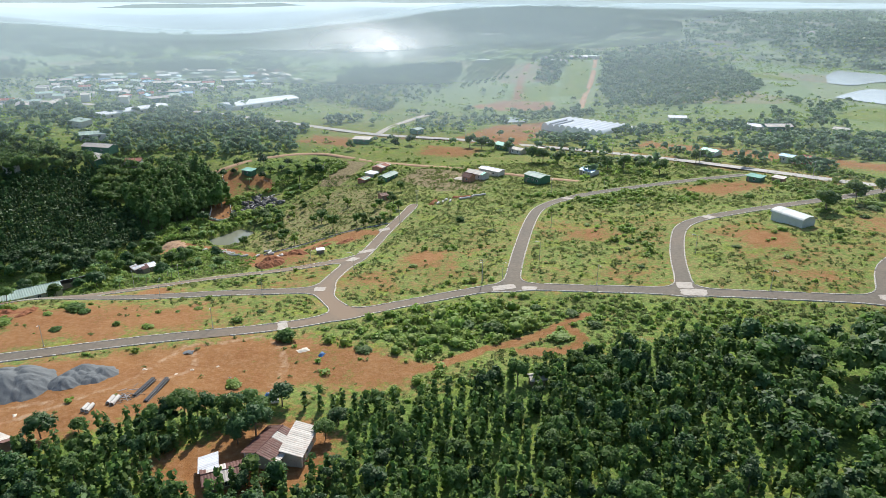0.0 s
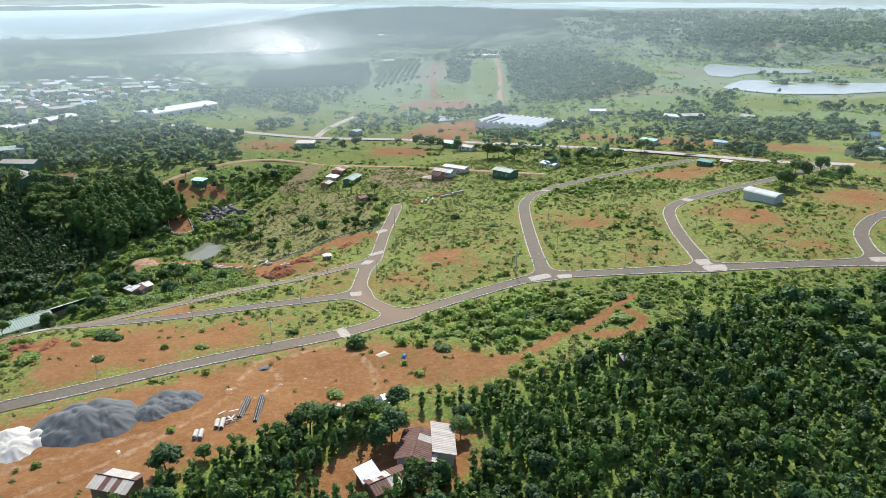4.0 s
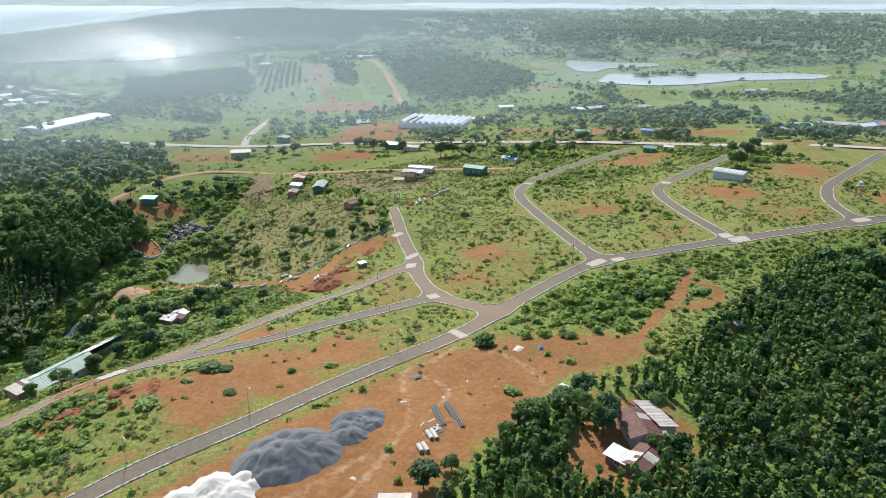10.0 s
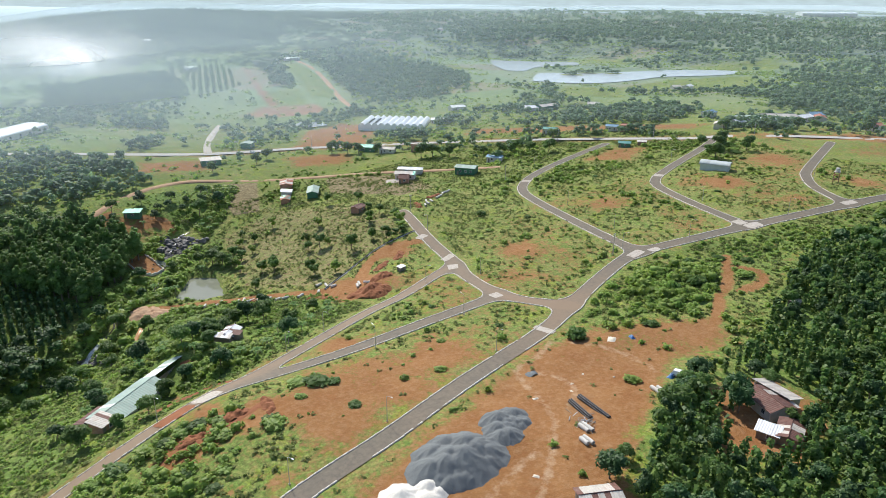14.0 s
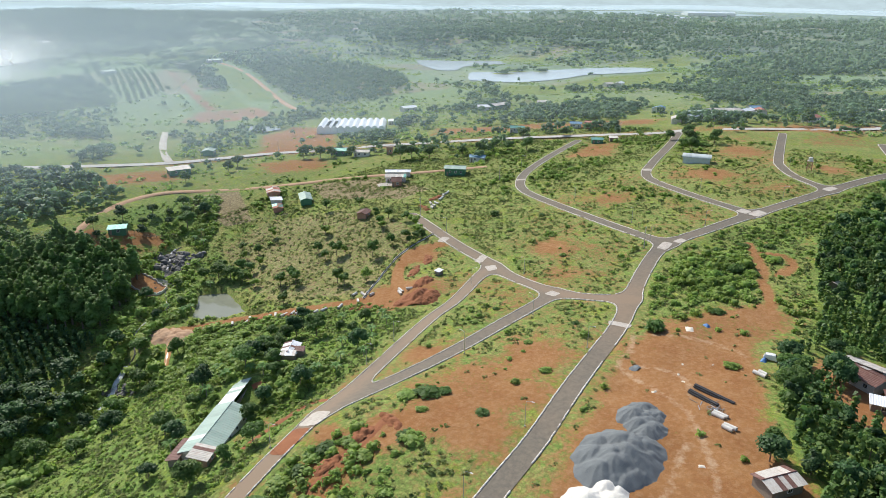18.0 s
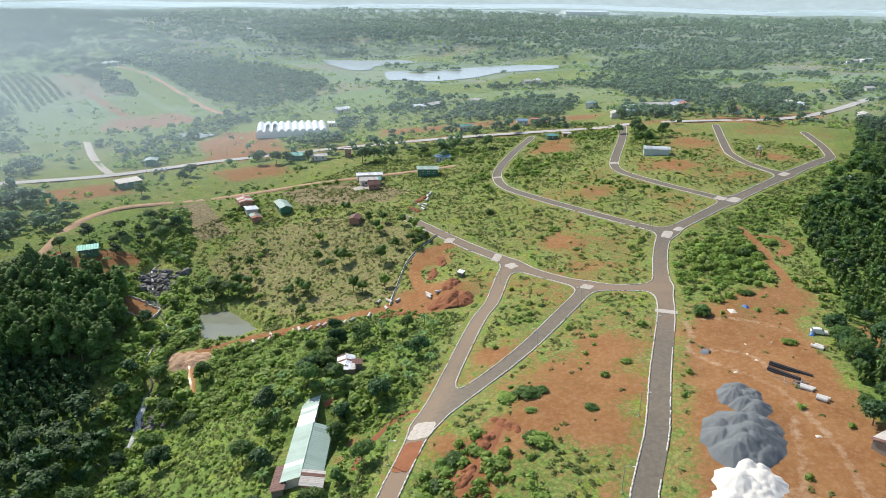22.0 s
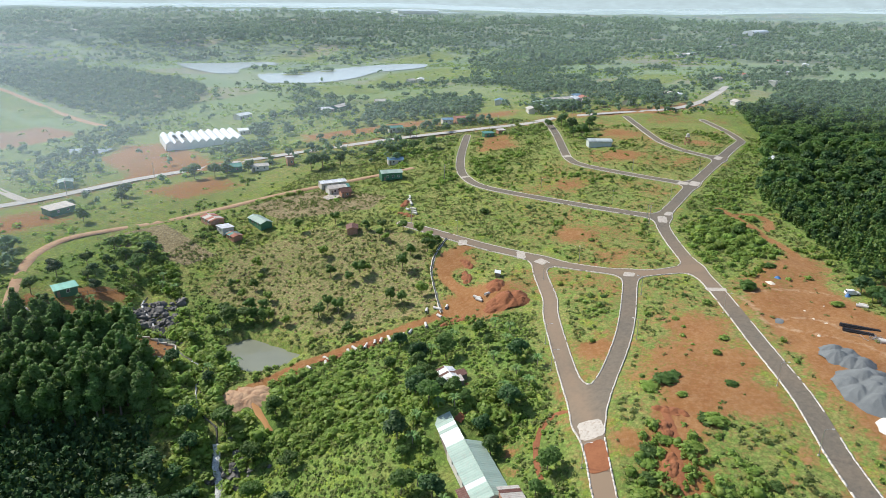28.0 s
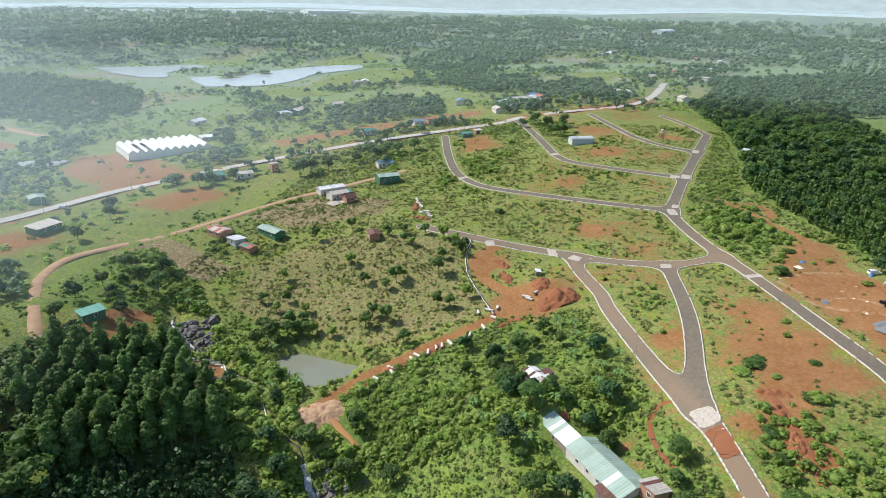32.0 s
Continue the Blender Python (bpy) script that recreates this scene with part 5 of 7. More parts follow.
row = [(96, 369), (104, 366), (112, 361), (64, 400), (58, 404), (30, 452), (36, 448), (22, 460), (46, 440), (160, 262), (163, 268), (178, 272), (190, 262), (305, 259), (312, 250), (298, 246), (262, 292), (270, 285), (278, 280),
       (285, 272), (120, 352), (90, 380), (72, 392), (-20, 470), (-30, 462), (150, 380), (170, 360), (240, 310), (138, 500), (150, 478), (132, 490), (-60, 455), (188, 290), (196, 283), (330, 240), (345, 232), (320, 225)]
lx, ly = np.array([float(p[0]) for p in row]), np.array([float(p[1]) for p in row])
plant_trees(tree_set(230, 5, 8.5, 7.4, 520, 0.38, (LEAF,), "round", "roadside trees", "large dark green tree near the road"), lx, ly, 0.75, 1.2, 231)


def make_banana(seed):
    """A clump of banana stems with long drooping leaves."""
    r = random.Random(seed)
    top = new("banana_plant")
    link("stem", *tube([(0, 0, -0.2), (0.05, 0, 1.2), (0.0, 0.05, 2.3)], [0.16, 0.13, 0.09], 6), DRY_STEM, top)
    for k in range(8):
        a, long_ = k / 8 * math.tau + r.random() * 0.5, 1.9 + r.random() * 0.7
        verts, faces = [], []
        for i in range(6):
            s = i / 5
            d, z = long_ * s, 2.2 + 1.1 * math.sin(s * 2.2) - 0.9 * s * s
            w = 0.34 * math.sin(math.pi * (0.12 + 0.86 * s)) + 0.02
            for side in (-1, 0, 1):
                verts.append((math.cos(a) * d - math.sin(a) * w * side, math.sin(a) * d + math.cos(a) * w * side, z - abs(side) * w * 0.35))
            if i:
                o = i * 3
                faces += [[o - 3, o - 2, o + 1, o], [o - 2, o - 1, o + 2, o + 1]]
        link("leaf", verts, faces, BANANA_LEAF, top)
    return tagged(top, "banana plant with long bright green leaves", "banana plant", "banana plants")


bananas = [make_banana(k) for k in range(3)]
spots = [(-133, 247), (-139, 251), (-146, 249), (-131, 243), (-112, 231), (-117, 226), (-107, 226), (-100, 232), (-94, 239), (-105, 240), (-87, 240), (-84, 246), (-120, 232), (-157, 243), (-163, 234), (-98, 346), (-101, 343),
         (-117, 327), (-121, 325), (-124, 333), (-86, 380), (-83, 388), (-88, 384), (-114, 393), (-136, 262), (-129, 266), (-101, 262), (-92, 258)]
for k, (x, y) in enumerate(spots):
    copy_thing(bananas[k % 3], Matrix.Translation(at(x, y)) @ pose(0, 0, 0, 0, 0, k * 53) @ Matrix.Diagonal((1.0, 1.0, 0.9 + 0.1 * (k % 4), 1)))
for p in bananas:
    for ch in list(p.children):
        bpy.data.objects.remove(ch)
    bpy.data.objects.remove(p)

# woods, hedges and scattered trees of the wider land
far_crowns = [crown_mesh(np.random.default_rng(240 + k), round_lumps(np.random.default_rng(250 + k), 7, 8.5, 2), 15, 1.3) for k in range(5)]
grove_crowns = [crown_mesh(np.random.default_rng(245 + k), [(math.cos(a + k) * (3.5 + 3 * ((k + j) % 3)), math.sin(a + k) * (3.5 + 3 * ((k + j) % 3)), 3.6 + 0.9 * ((k * j) % 3), 3.4 + 0.5 * ((j + k) % 3)) for j, a in enumerate((0, 2.1, 4.2))], 10, 1.7) for k in range(6)]
FAR_WOODS = [[(307, 1109), (352, 1033), (386, 900), (366, 760), (312, 690), (233, 640), (172, 645), (176, 734), (218, 907), (256, 1040)], [(190, 400), (225, 455), (340, 440), (330, 385), (240, 360)], [(330, 300), (420, 330), (560, 250), (420, 225)],
             [(-240, 440), (-226, 500), (-205, 575), (-165, 545), (-100, 525), (-96, 438), (-160, 425)], [(560, 1010), (1150, 900), (1000, 1300), (700, 1250)],
             [(164, 1020), (192, 1000), (140, 790), (112, 790)], [(12, 935), (40, 869), (12, 765), (-30, 770), (-88, 699), (-120, 720), (-110, 860)], [(-104, 704), (-34, 643), (-48, 602), (-112, 662)], [(-92, 572), (-66, 590), (-64, 545), (-89, 532)],
             [(218, 473), (240, 394), (222, 350), (190, 330), (196, 402), (150, 425)], [(500, 431), (478, 355), (460, 260), (356, 231), (387, 304), (370, 354)], [(640, 470), (789, 560), (1040, 430), (900, 330), (757, 342)],
             [(-140, 1080), (260, 1180), (420, 1500), (60, 1650), (-300, 1300)], [(20, 590), (60, 640), (52, 610), (40, 580)]]
THICKETS = [[(-95, 448), (-60, 448), (-30, 474), (-60, 494), (-100, 484)], [(10, 474), (60, 430), (80, 400), (104, 412), (60, 470), (30, 490)], [(20, 560), (60, 600), (75, 640), (40, 650), (-10, 600)], [(-36, 524), (8, 506), (20, 545), (-16, 580)],
            [(130, 470), (200, 440), (230, 500), (180, 540)], [(-100, 640), (-30, 660), (0, 740), (-60, 760)]]
CLEAR = FIELDS + [CROP_PLOT] + RED_LOTS + TILLED + [LAKE_UPPER, LAKE_LOWER, WOOD_WEST, ORCHARD, ROW_CROP, VILLAGE, [(70, 535), (122, 490), (170, 545), (118, 600)]] + BRIGHT


def wild(x, y):
    n, fine = wave_noise(x, y, 120, 3), wave_noise(x + 900, y, 34, 3)
    p = smooth(n, 0.46, 0.56) * (0.35 + 0.6 * smooth(fine, 0.4, 0.6)) + 0.015 + 0.10 * smooth(fine, 0.55, 0.7)
    p = np.maximum(p, (0.25 + 0.6 * smooth(fine, 0.35, 0.55)) * smooth(np.hypot(x + 150, y - 100), 950, 1300))
    for poly in FAR_WOODS:
        p = np.where(inside(x, y, poly), 1.0, p)
    for poly in THICKETS:
        p = np.where(inside(x, y, poly), 0.25 + 0.5 * smooth(fine, 0.4, 0.6), p)
    for poly in CLEAR:
        p = np.where(to_polygon(x, y, poly) < 4, 0.01, p)
    p = np.where(inside(x, y, VILLAGE), 0.35, p)
    lake = np.minimum(to_polygon(x, y, LAKE_UPPER), to_polygon(x, y, LAKE_LOWER))
    p = np.where(lake < 55, p * 0.15, p)
    p = np.where(lake < 1, 0, p)
    site = (to_line(x, y, MAIN_ROAD) < 150) & (x > -230) & (x < 235) & (y < 350) & (y > 100) | ((x > -230) & (x < 60) & (y < 430) & (y > 100)) | (road_distance(x, y) < 25)
    p = np.where(site & (to_polygon(x, y, WOOD_SOUTH) > 0), 0.0, p)
    p = np.where(to_polygon(x, y, WOOD_SOUTH) < 0, np.where(x > 320, 1.0, 0.0), p)
    p = np.where((to_line(x, y, HIGHWAY) < 9) | (to_line(x, y, TRACKS[0]) < 5) | (to_line(x, y, TRACKS[1]) < 6) | (to_line(x, y, TRACKS[2]) < 7), 0.0, p)
    return p


def in_view(x, y):
    """The land that lies before the flight, not behind it."""
    return (y > 40 - 0.42 * x) & ((y > 60) | (x > 300)) & (x > -260 - 0.75 * y)


fr = np.random.default_rng(260)
for k, (lo, hi, count, grow, seed) in enumerate(((0, 750, 60000, 0.9, 261), (750, 1800, 90000, 1.25, 262), (1800, 2300, 30000, 2.6, 263))):
    x, y = scatter(seed, (-max(hi, 600) * 0.75, hi + 100, -hi * 0.45, hi + 240), count, lambda x, y: in_view(x, y) & (np.hypot(x, y - 200) >= lo) & (np.hypot(x, y - 200) < hi))
    likely = wild(x, y)
    ok = fr.random(len(x)) < likely * np.where(likely > 0.99, 1.0, (0.5, 0.6, 0.5)[k])
    x, y = x[ok], y[ok]
    x, y = x[:(12500, 9500, 5000)[k]], y[:(12500, 9500, 5000)[k]]
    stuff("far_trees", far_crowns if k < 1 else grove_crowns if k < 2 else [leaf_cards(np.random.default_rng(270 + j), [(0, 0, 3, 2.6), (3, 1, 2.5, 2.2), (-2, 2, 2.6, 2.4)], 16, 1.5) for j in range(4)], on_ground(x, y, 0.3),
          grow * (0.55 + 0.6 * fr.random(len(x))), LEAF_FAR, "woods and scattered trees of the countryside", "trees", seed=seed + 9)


qx, qy = scatter(271, (-500, 1150, 150, 1250), 120000, lambda x, y: in_view(x, y) & (np.hypot(x + 150, y - 100) > 330) & (np.hypot(x + 150, y - 100) < 1250))
rough = np.clip(0.12 + 1.1 * (wave_noise(qx, qy, 22, 3) - 0.32), 0.03, 1) * np.where(wild(qx, qy) > 0.02, 1.0, 0.1) * (wild(qx, qy) > 0)
ok = fr.random(len(qx)) < rough
qx, qy = qx[ok][:34000], qy[ok][:34000]
low = [leaf_cards(np.random.default_rng(275 + k), [(0, 0, 0.5, 1.0), (1.4, 0.6, 0.4, 0.8), (-0.9, 1.2, 0.4, 0.9)], 7, 0.85, 0.5, 0.7) for k in range(5)]
stuff("far_scrub", low, on_ground(qx, qy, 0.1), 0.7 + 1.1 * fr.random(len(qx)) ** 2, LEAF_WEED, "rough bushes and tall weeds of the open land", "scrub", seed=276)

# rows of a tall crop on the far plot, and trees on the islets
u, v = np.meshgrid(np.arange(-150, 150, 7.0), np.arange(-150, 150, 4.2), indexing="ij")
c, s = math.cos(radians(16)), math.sin(radians(16))
cx_, cy_ = (68 + u * c + v * s).ravel(), (885 - u * s + v * c).ravel()
ok = to_polygon(cx_, cy_, CROP_PLOT) < -2
stuff("far_crop", shrub, on_ground(cx_[ok], cy_[ok], 0.2), 2.3 + 0.8 * fr.random(ok.sum()), LEAF, "dark green rows of a tall field crop", "crop", seed=281)
ix = np.concatenate([x + fr.normal(size=16) * r for x, y, r in ((486, 694, 8), (519, 700, 7), (546, 676, 6))])
iy = np.concatenate([y + fr.normal(size=16) * 4 for x, y, r in ((486, 694, 8), (519, 700, 7), (546, 676, 6))])
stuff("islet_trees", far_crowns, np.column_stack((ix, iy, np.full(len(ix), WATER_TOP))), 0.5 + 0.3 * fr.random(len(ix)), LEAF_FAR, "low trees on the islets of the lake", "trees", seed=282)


# ---- buildings ----
def box(w, d, h, x=0, y=0, z=0):
    """A box on its base, with slightly eased edges."""
    bm = bmesh.new()
    bmesh.ops.create_cube(bm, size=1, matrix=Matrix.Translation((x, y, z + h / 2)) @ Matrix.Diagonal((w, d, h, 1)))
    bmesh.ops.bevel(bm, geom=bm.edges, offset=min(w, d, h) * 0.06, segments=1, affect="EDGES")
    bm.verts.ensure_lookup_table()
    out = [v.co[:] for v in bm.verts], [[v.index for v in f.verts] for f in bm.faces]
    bm.free()
    return out


def bar(w, d, h, x=0, y=0, z=0):
    """A thin sharp-edged bar on its base."""
    v = [(x + i * w / 2, y + j * d / 2, z + k * h) for i in (-1, 1) for j in (-1, 1) for k in (0, 1)]
    return v, [[0, 1, 3, 2], [4, 6, 7, 5], [0, 4, 5, 1], [2, 3, 7, 6], [0, 2, 6, 4], [1, 5, 7, 3]]


def turned(piece, m):
    return [tuple(m @ Vector(v)) for v in piece[0]], piece[1]


def sheet(wide, long_, ribs):
    """A corrugated sheet: ribs across x, running down y, with a thickness."""
    n = ribs * 4
    verts, faces = [], []
    for k in range(n + 1):
        z = 0.045 * (1 if k % 4 in (1, 2) else 0)
        x = wide * (k / n - 0.5)
        verts += [(x, 0, z), (x, -long_, z), (x, 0, z - 0.03), (x, -long_, z - 0.03)]
        if k:
            o = k * 4
            faces += [[o - 4, o - 3, o + 1, o], [o - 2, o + 2, o + 3, o - 1]]
            faces.append([o - 3, o - 1, o + 3, o + 1])
            faces.append([o - 4, o, o + 2, o - 2])
    return verts, faces


def roof_side(top, length, run, rise, z, way, sheets, m, patch=None, rnd=None):
    """One slope of a roof, sheet by sheet. way: 1 falls to -y, -1 to +y."""
    rnd = rnd or random.Random(4)
    long_ = math.hypot(run, rise)
    wide = length / sheets
    me = None
    for k in range(sheets):
        mm = m
        if patch and rnd.random() < patch[1]:
            mm = patch[0]
        ob = link("roof_sheet", *sheet(wide * 1.03, long_, max(2, int(wide / 0.6))), mm, top)
        ob.matrix_local = Matrix.Translation(((k + 0.5) * wide - length / 2, 0, z + rise + 0.02 * (k % 2))) @ pose(0, 0, 0, 0, 0, 0 if way > 0 else 180) @ pose(0, 0, 0, math.degrees(math.atan2(rise, run)), 0, 0)
    return me


def opening(top, kind, x, y, z, w, h, turn, frame_m=WHITE_PAINT, pane_m=DARK_GLASS):
    """A window or door set in a wall: a frame round a pane, with a sill or handle."""
    piece = link(kind, *join([bar(w + 0.16, 0.12, 0.09, 0, 0, h), bar(w + 0.16, 0.12, 0.09, 0, 0, -0.09), bar(0.09, 0.12, h, -w / 2, 0, 0), bar(0.09, 0.12, h, w / 2, 0, 0), bar(0.05, 0.08, h, 0, 0, 0)]), frame_m, top)
    piece.matrix_local = pose(x, y, z, 0, 0, turn)
    link("pane" if kind == "window" else "door_leaf", *box(w, 0.05, h), pane_m, piece)
    return piece


def house(x, y, length, depth, tall, turn, roof_m, wall_m, label, roof="gable", rise=1.0, sheets=6, eave=0.5, windows=2, door=True, patch=None, seed=1, category="house", porch=0.0, base=None, name="house", lift=0.0):
    top = new(name)
    rnd = random.Random(seed)
    t = 0.18
    walls = [(box(length, t, tall + 0.7, 0, -depth / 2 + t / 2, -0.7)), (box(length, t, tall + 0.7, 0, depth / 2 - t / 2, -0.7)), (box(t, depth - 2 * t, tall + 0.7, -length / 2 + t / 2, 0, -0.7)), (box(t, depth - 2 * t, tall + 0.7, length / 2 - t / 2, 0, -0.7))]
    for w in walls:
        link("wall", *w, wall_m, top)
    if roof == "gable":
        half = depth / 2
        for e in (-1, 1):
            gx_ = e * (length / 2 - t / 2)
            v = [(gx_ - t / 2, -half, tall), (gx_ - t / 2, half, tall), (gx_ - t / 2, 0, tall + rise * half / (half + eave)), (gx_ + t / 2, -half, tall), (gx_ + t / 2, half, tall), (gx_ + t / 2, 0, tall + rise * half / (half + eave))]
            link("gable", v, [[0, 2, 1], [3, 4, 5], [0, 1, 4, 3], [1, 2, 5, 4], [2, 0, 3, 5]], wall_m, top)
        low = tall - rise * eave / (half + eave) + 0.05
        roof_side(top, length + 2 * eave, half + eave, rise, low, 1, sheets, roof_m, patch, rnd)
        roof_side(top, length + 2 * eave, half + eave, rise, low, -1, sheets, roof_m, patch, rnd)
        link("ridge_cap", *tube([(-length / 2 - eave, 0, low + rise + 0.05), (length / 2 + eave, 0, low + rise + 0.05)], [0.12, 0.12], 6), roof_m, top)
    elif roof == "lean":
        for e in (-1, 1):
            gx_ = e * (length / 2 - t / 2)
            v = [(gx_ - t / 2, -depth / 2, tall), (gx_ - t / 2, depth / 2, tall), (gx_ - t / 2, depth / 2, tall + rise), (gx_ + t / 2, -depth / 2, tall), (gx_ + t / 2, depth / 2, tall), (gx_ + t / 2, depth / 2, tall + rise)]
            link("gable", v, [[0, 2, 1], [3, 4, 5], [0, 1, 4, 3], [1, 2, 5, 4], [2, 0, 3, 5]], wall_m, top)
        run = depth + 2 * eave
        wide = (length + 2 * eave) / sheets
        for k in range(sheets):
            ob = link("roof_sheet", *sheet(wide * 1.03, math.hypot(run, rise * run / depth), max(2, int(wide / 0.6))), patch[0] if patch and rnd.random() < patch[1] else roof_m, top)
            ob.matrix_local = Matrix.Translation(((k + 0.5) * wide - length / 2 - eave, depth / 2 + eave, tall + rise + rise * eave / depth + 0.06 + 0.02 * (k % 2))) @ pose(0, 0, 0, math.degrees(math.atan2(rise, depth)), 0, 0)
    elif roof == "flat":
        link("roof", *box(length + 2 * eave, depth + 2 * eave, 0.25, 0, 0, tall), roof_m, top)
        for e in (-1, 1):
            link("parapet", *box(length + 2 * eave, 0.15, 0.4, 0, e * (depth / 2 + eave - 0.08), tall + 0.25), wall_m, top)
    elif roof == "arch":
        n = 10
        for k in range(sheets):
            wide = (length + 2 * eave) / sheets
            verts, faces = [], []
            for i in range(n + 1):
                a = math.pi * i / n
                py, pz = -math.cos(a) * (depth / 2 + eave), math.sin(a) * rise
                for px in (k * wide, (k + 1) * wide):
                    verts += [(px - length / 2 - eave, py, tall + pz), (px - length / 2 - eave, py, tall + pz - 0.05)]
                if i:
                    o = i * 4
                    faces += [[o - 4, o - 2, o + 2, o], [o - 3, o + 1, o + 3, o - 1]]
            link("roof_sheet", verts, faces, patch[0] if patch and rnd.random() < patch[1] else roof_m, top)
        for e in (-1, 1):
            ring = [(e * (length / 2), -math.cos(math.pi * i / n) * depth / 2, tall + math.sin(math.pi * i / n) * rise * 0.97) for i in range(n + 1)]
            link("gable", ring + [(e * (length / 2 - 0.1), p[1], p[2]) for p in ring], [list(range(n + 1)), list(range(n + 1, 2 * n + 2))[::-1]], wall_m, top)
    for k in range(windows):
        px = length * ((k + 0.5) / windows - 0.5) * 0.8 + (0.5 if door else 0)
        opening(top, "window", px, -depth / 2 - 0.02, tall * 0.4, min(1.1, length / windows * 0.4), min(1.1, tall * 0.4), 0)
        opening(top, "window", -px, depth / 2 + 0.02, tall * 0.4, min(1.1, length / windows * 0.4), min(1.1, tall * 0.4), 180)
    if door:
        opening(top, "door", -length * 0.36, -depth / 2 - 0.02, 0.05, 0.9, min(2.05, tall * 0.85), 0, TIMBER, TIMBER)
    if porch:
        for e in (-1, 1):
            link("post", *tube([(e * length * 0.42, -depth / 2 - porch * 0.9, -0.5), (e * length * 0.42, -depth / 2 - porch * 0.9, tall * 0.82)], [0.07, 0.07], 6), TIMBER, top)
        n = max(3, int(length / 1.4))
        for k in range(n):
            ob = link("porch_sheet", *sheet(length / n * 1.02, porch + 0.3, 3), patch[0] if patch else roof_m, top)
            ob.matrix_local = Matrix.Translation(((k + 0.5) * length / n - length / 2, -depth / 2 + 0.2, tall * 0.98)) @ pose(0, 0, 0, 9, 0, 0)
    p = at(x, y)
    top.matrix_basis = Matrix.Translation((x, y, p.z + lift)) @ pose(0, 0, 0, 0, 0, turn)
    return tagged(top, label, category)


house(-34.5, 115.3, 9.0, 6.5, 3.0, 70, RUST_ROOF, PLASTER, "farmhouse with a rust-brown sheet roof in the wood", rise=1.1, sheets=9, patch=(OLD_ROOF, 0.12), seed=3, porch=1.6)
house(-28.7, 116.6, 9.5, 4.0, 2.9, 82, OLD_ROOF, PLASTER, "side wing of the farmhouse with a pale grey sheet roof", roof="lean", rise=-0.01 + 0.9, sheets=9, seed=4)
house(-45.2, 109.0, 4.2, 3.0, 2.2, -72, WHITE_ROOF, TIMBER, "small outhouse with a white sheet roof", roof="lean", rise=0.5, sheets=5, seed=5, windows=1)
house(-41.4, 106.3, 7.5, 4.6, 2.4, 22, RUST_ROOF, TIMBER, "low shed with a patched rusty sheet roof", rise=0.7, sheets=7, patch=(OLD_ROOF, 0.4), seed=6, windows=1)
house(-91.8, 114.6, 7.5, 5.0, 2.4, -25, RUST_ROOF, TIMBER, "timber shack with a rusty patched sheet roof", rise=0.8, sheets=7, patch=(OLD_ROOF, 0.45), seed=7, windows=1)
house(-152.9, 229.0, 20.7, 9.2, 2.4, 38, GREEN_ROOF, PLASTER, "long barn with a pale green sheet roof", rise=1.7, sheets=13, patch=(WHITE_ROOF, 0.05), seed=8, windows=4, category="barn", name="barn", eave=0.25)
house(-141.1, 241.1, 12.6, 4.4, 2.3, 218, GREEN_ROOF, TIMBER, "open wing of the barn with a green and white sheet roof", roof="lean", rise=1.6, sheets=9, patch=(WHITE_ROOF, 0.2), seed=44, lift=float(height(np.array([-152.9]), np.array([229.0]))[0] - height(np.array([-141.1]), np.array([241.1]))[0]), windows=1, category="shed", name="shed", eave=0.2)
house(-161.0, 218.6, 4.6, 4.4, 2.6, 38, RUST_ROOF, BRICK_WALL, "brick lean-to with a rusty pinkish roof at the barn's end", roof="lean", rise=0.6, sheets=5, patch=(OLD_ROOF, 0.5), seed=9, windows=1, category="shed", name="shed")
house(-162.6, 228.0, 8.0, 2.6, 1.9, 218, OLD_ROOF, TIMBER, "narrow side shed with a patched rusty roof", roof="lean", rise=0.6, sheets=7, patch=(RUST_ROOF, 0.5), seed=45, windows=1, category="shed", name="shed")
house(-117.6, 249.8, 6.4, 4.6, 2.3, 45, WHITE_ROOF, TIMBER, "hillside hut with a patched white and rusty roof", rise=0.9, sheets=7, patch=(RUST_ROOF, 0.3), seed=10, windows=1, name="hut", category="hut")
house(-120.6, 247.2, 5.4, 2.4, 1.8, -45, WHITE_ROOF, TIMBER, "low lean-to with a pale sheet roof on the hillside hut", roof="lean", rise=0.45, sheets=5, patch=(OLD_ROOF, 0.4), seed=46, windows=0, name="hut", category="hut", eave=0.15)
house(-116.4, 246.4, 2.8, 2.4, 2.0, -45, RUST_ROOF, TIMBER, "small porch with a rusty red sheet roof", roof="lean", rise=0.4, sheets=3, seed=47, windows=0, door=False, name="porch", category="porch", eave=0.15)
house(-116.5, 402.4, 7.5, 4.5, 2.8, -28, TEAL_ROOF, GREEN_WALL, "green hut with a teal sheet roof above the stream", roof="lean", rise=0.5, sheets=7, seed=11, windows=1, name="hut", category="hut")
house(-29.0, 378.6, 13.0, 5.5, 2.8, 62, GREEN_ROOF, GREEN_WALL, "green shed with a pale green sheet roof", rise=1.0, sheets=10, seed=12, name="shed", category="shed")
house(-34.8, 401.5, 10.5, 6.5, 3.0, 64, OLD_ROOF, BRICK_WALL, "brick shed with a pale pinkish sheet roof", rise=0.8, sheets=9, patch=(RED_TILE, 0.3), seed=13, name="shed", category="shed")
house(-39.5, 390.5, 6.0, 5.5, 2.6, 64, WHITE_ROOF, PLASTER, "small shed with a white sheet roof", roof="lean", rise=0.4, sheets=6, seed=14, windows=1, name="shed", category="shed")
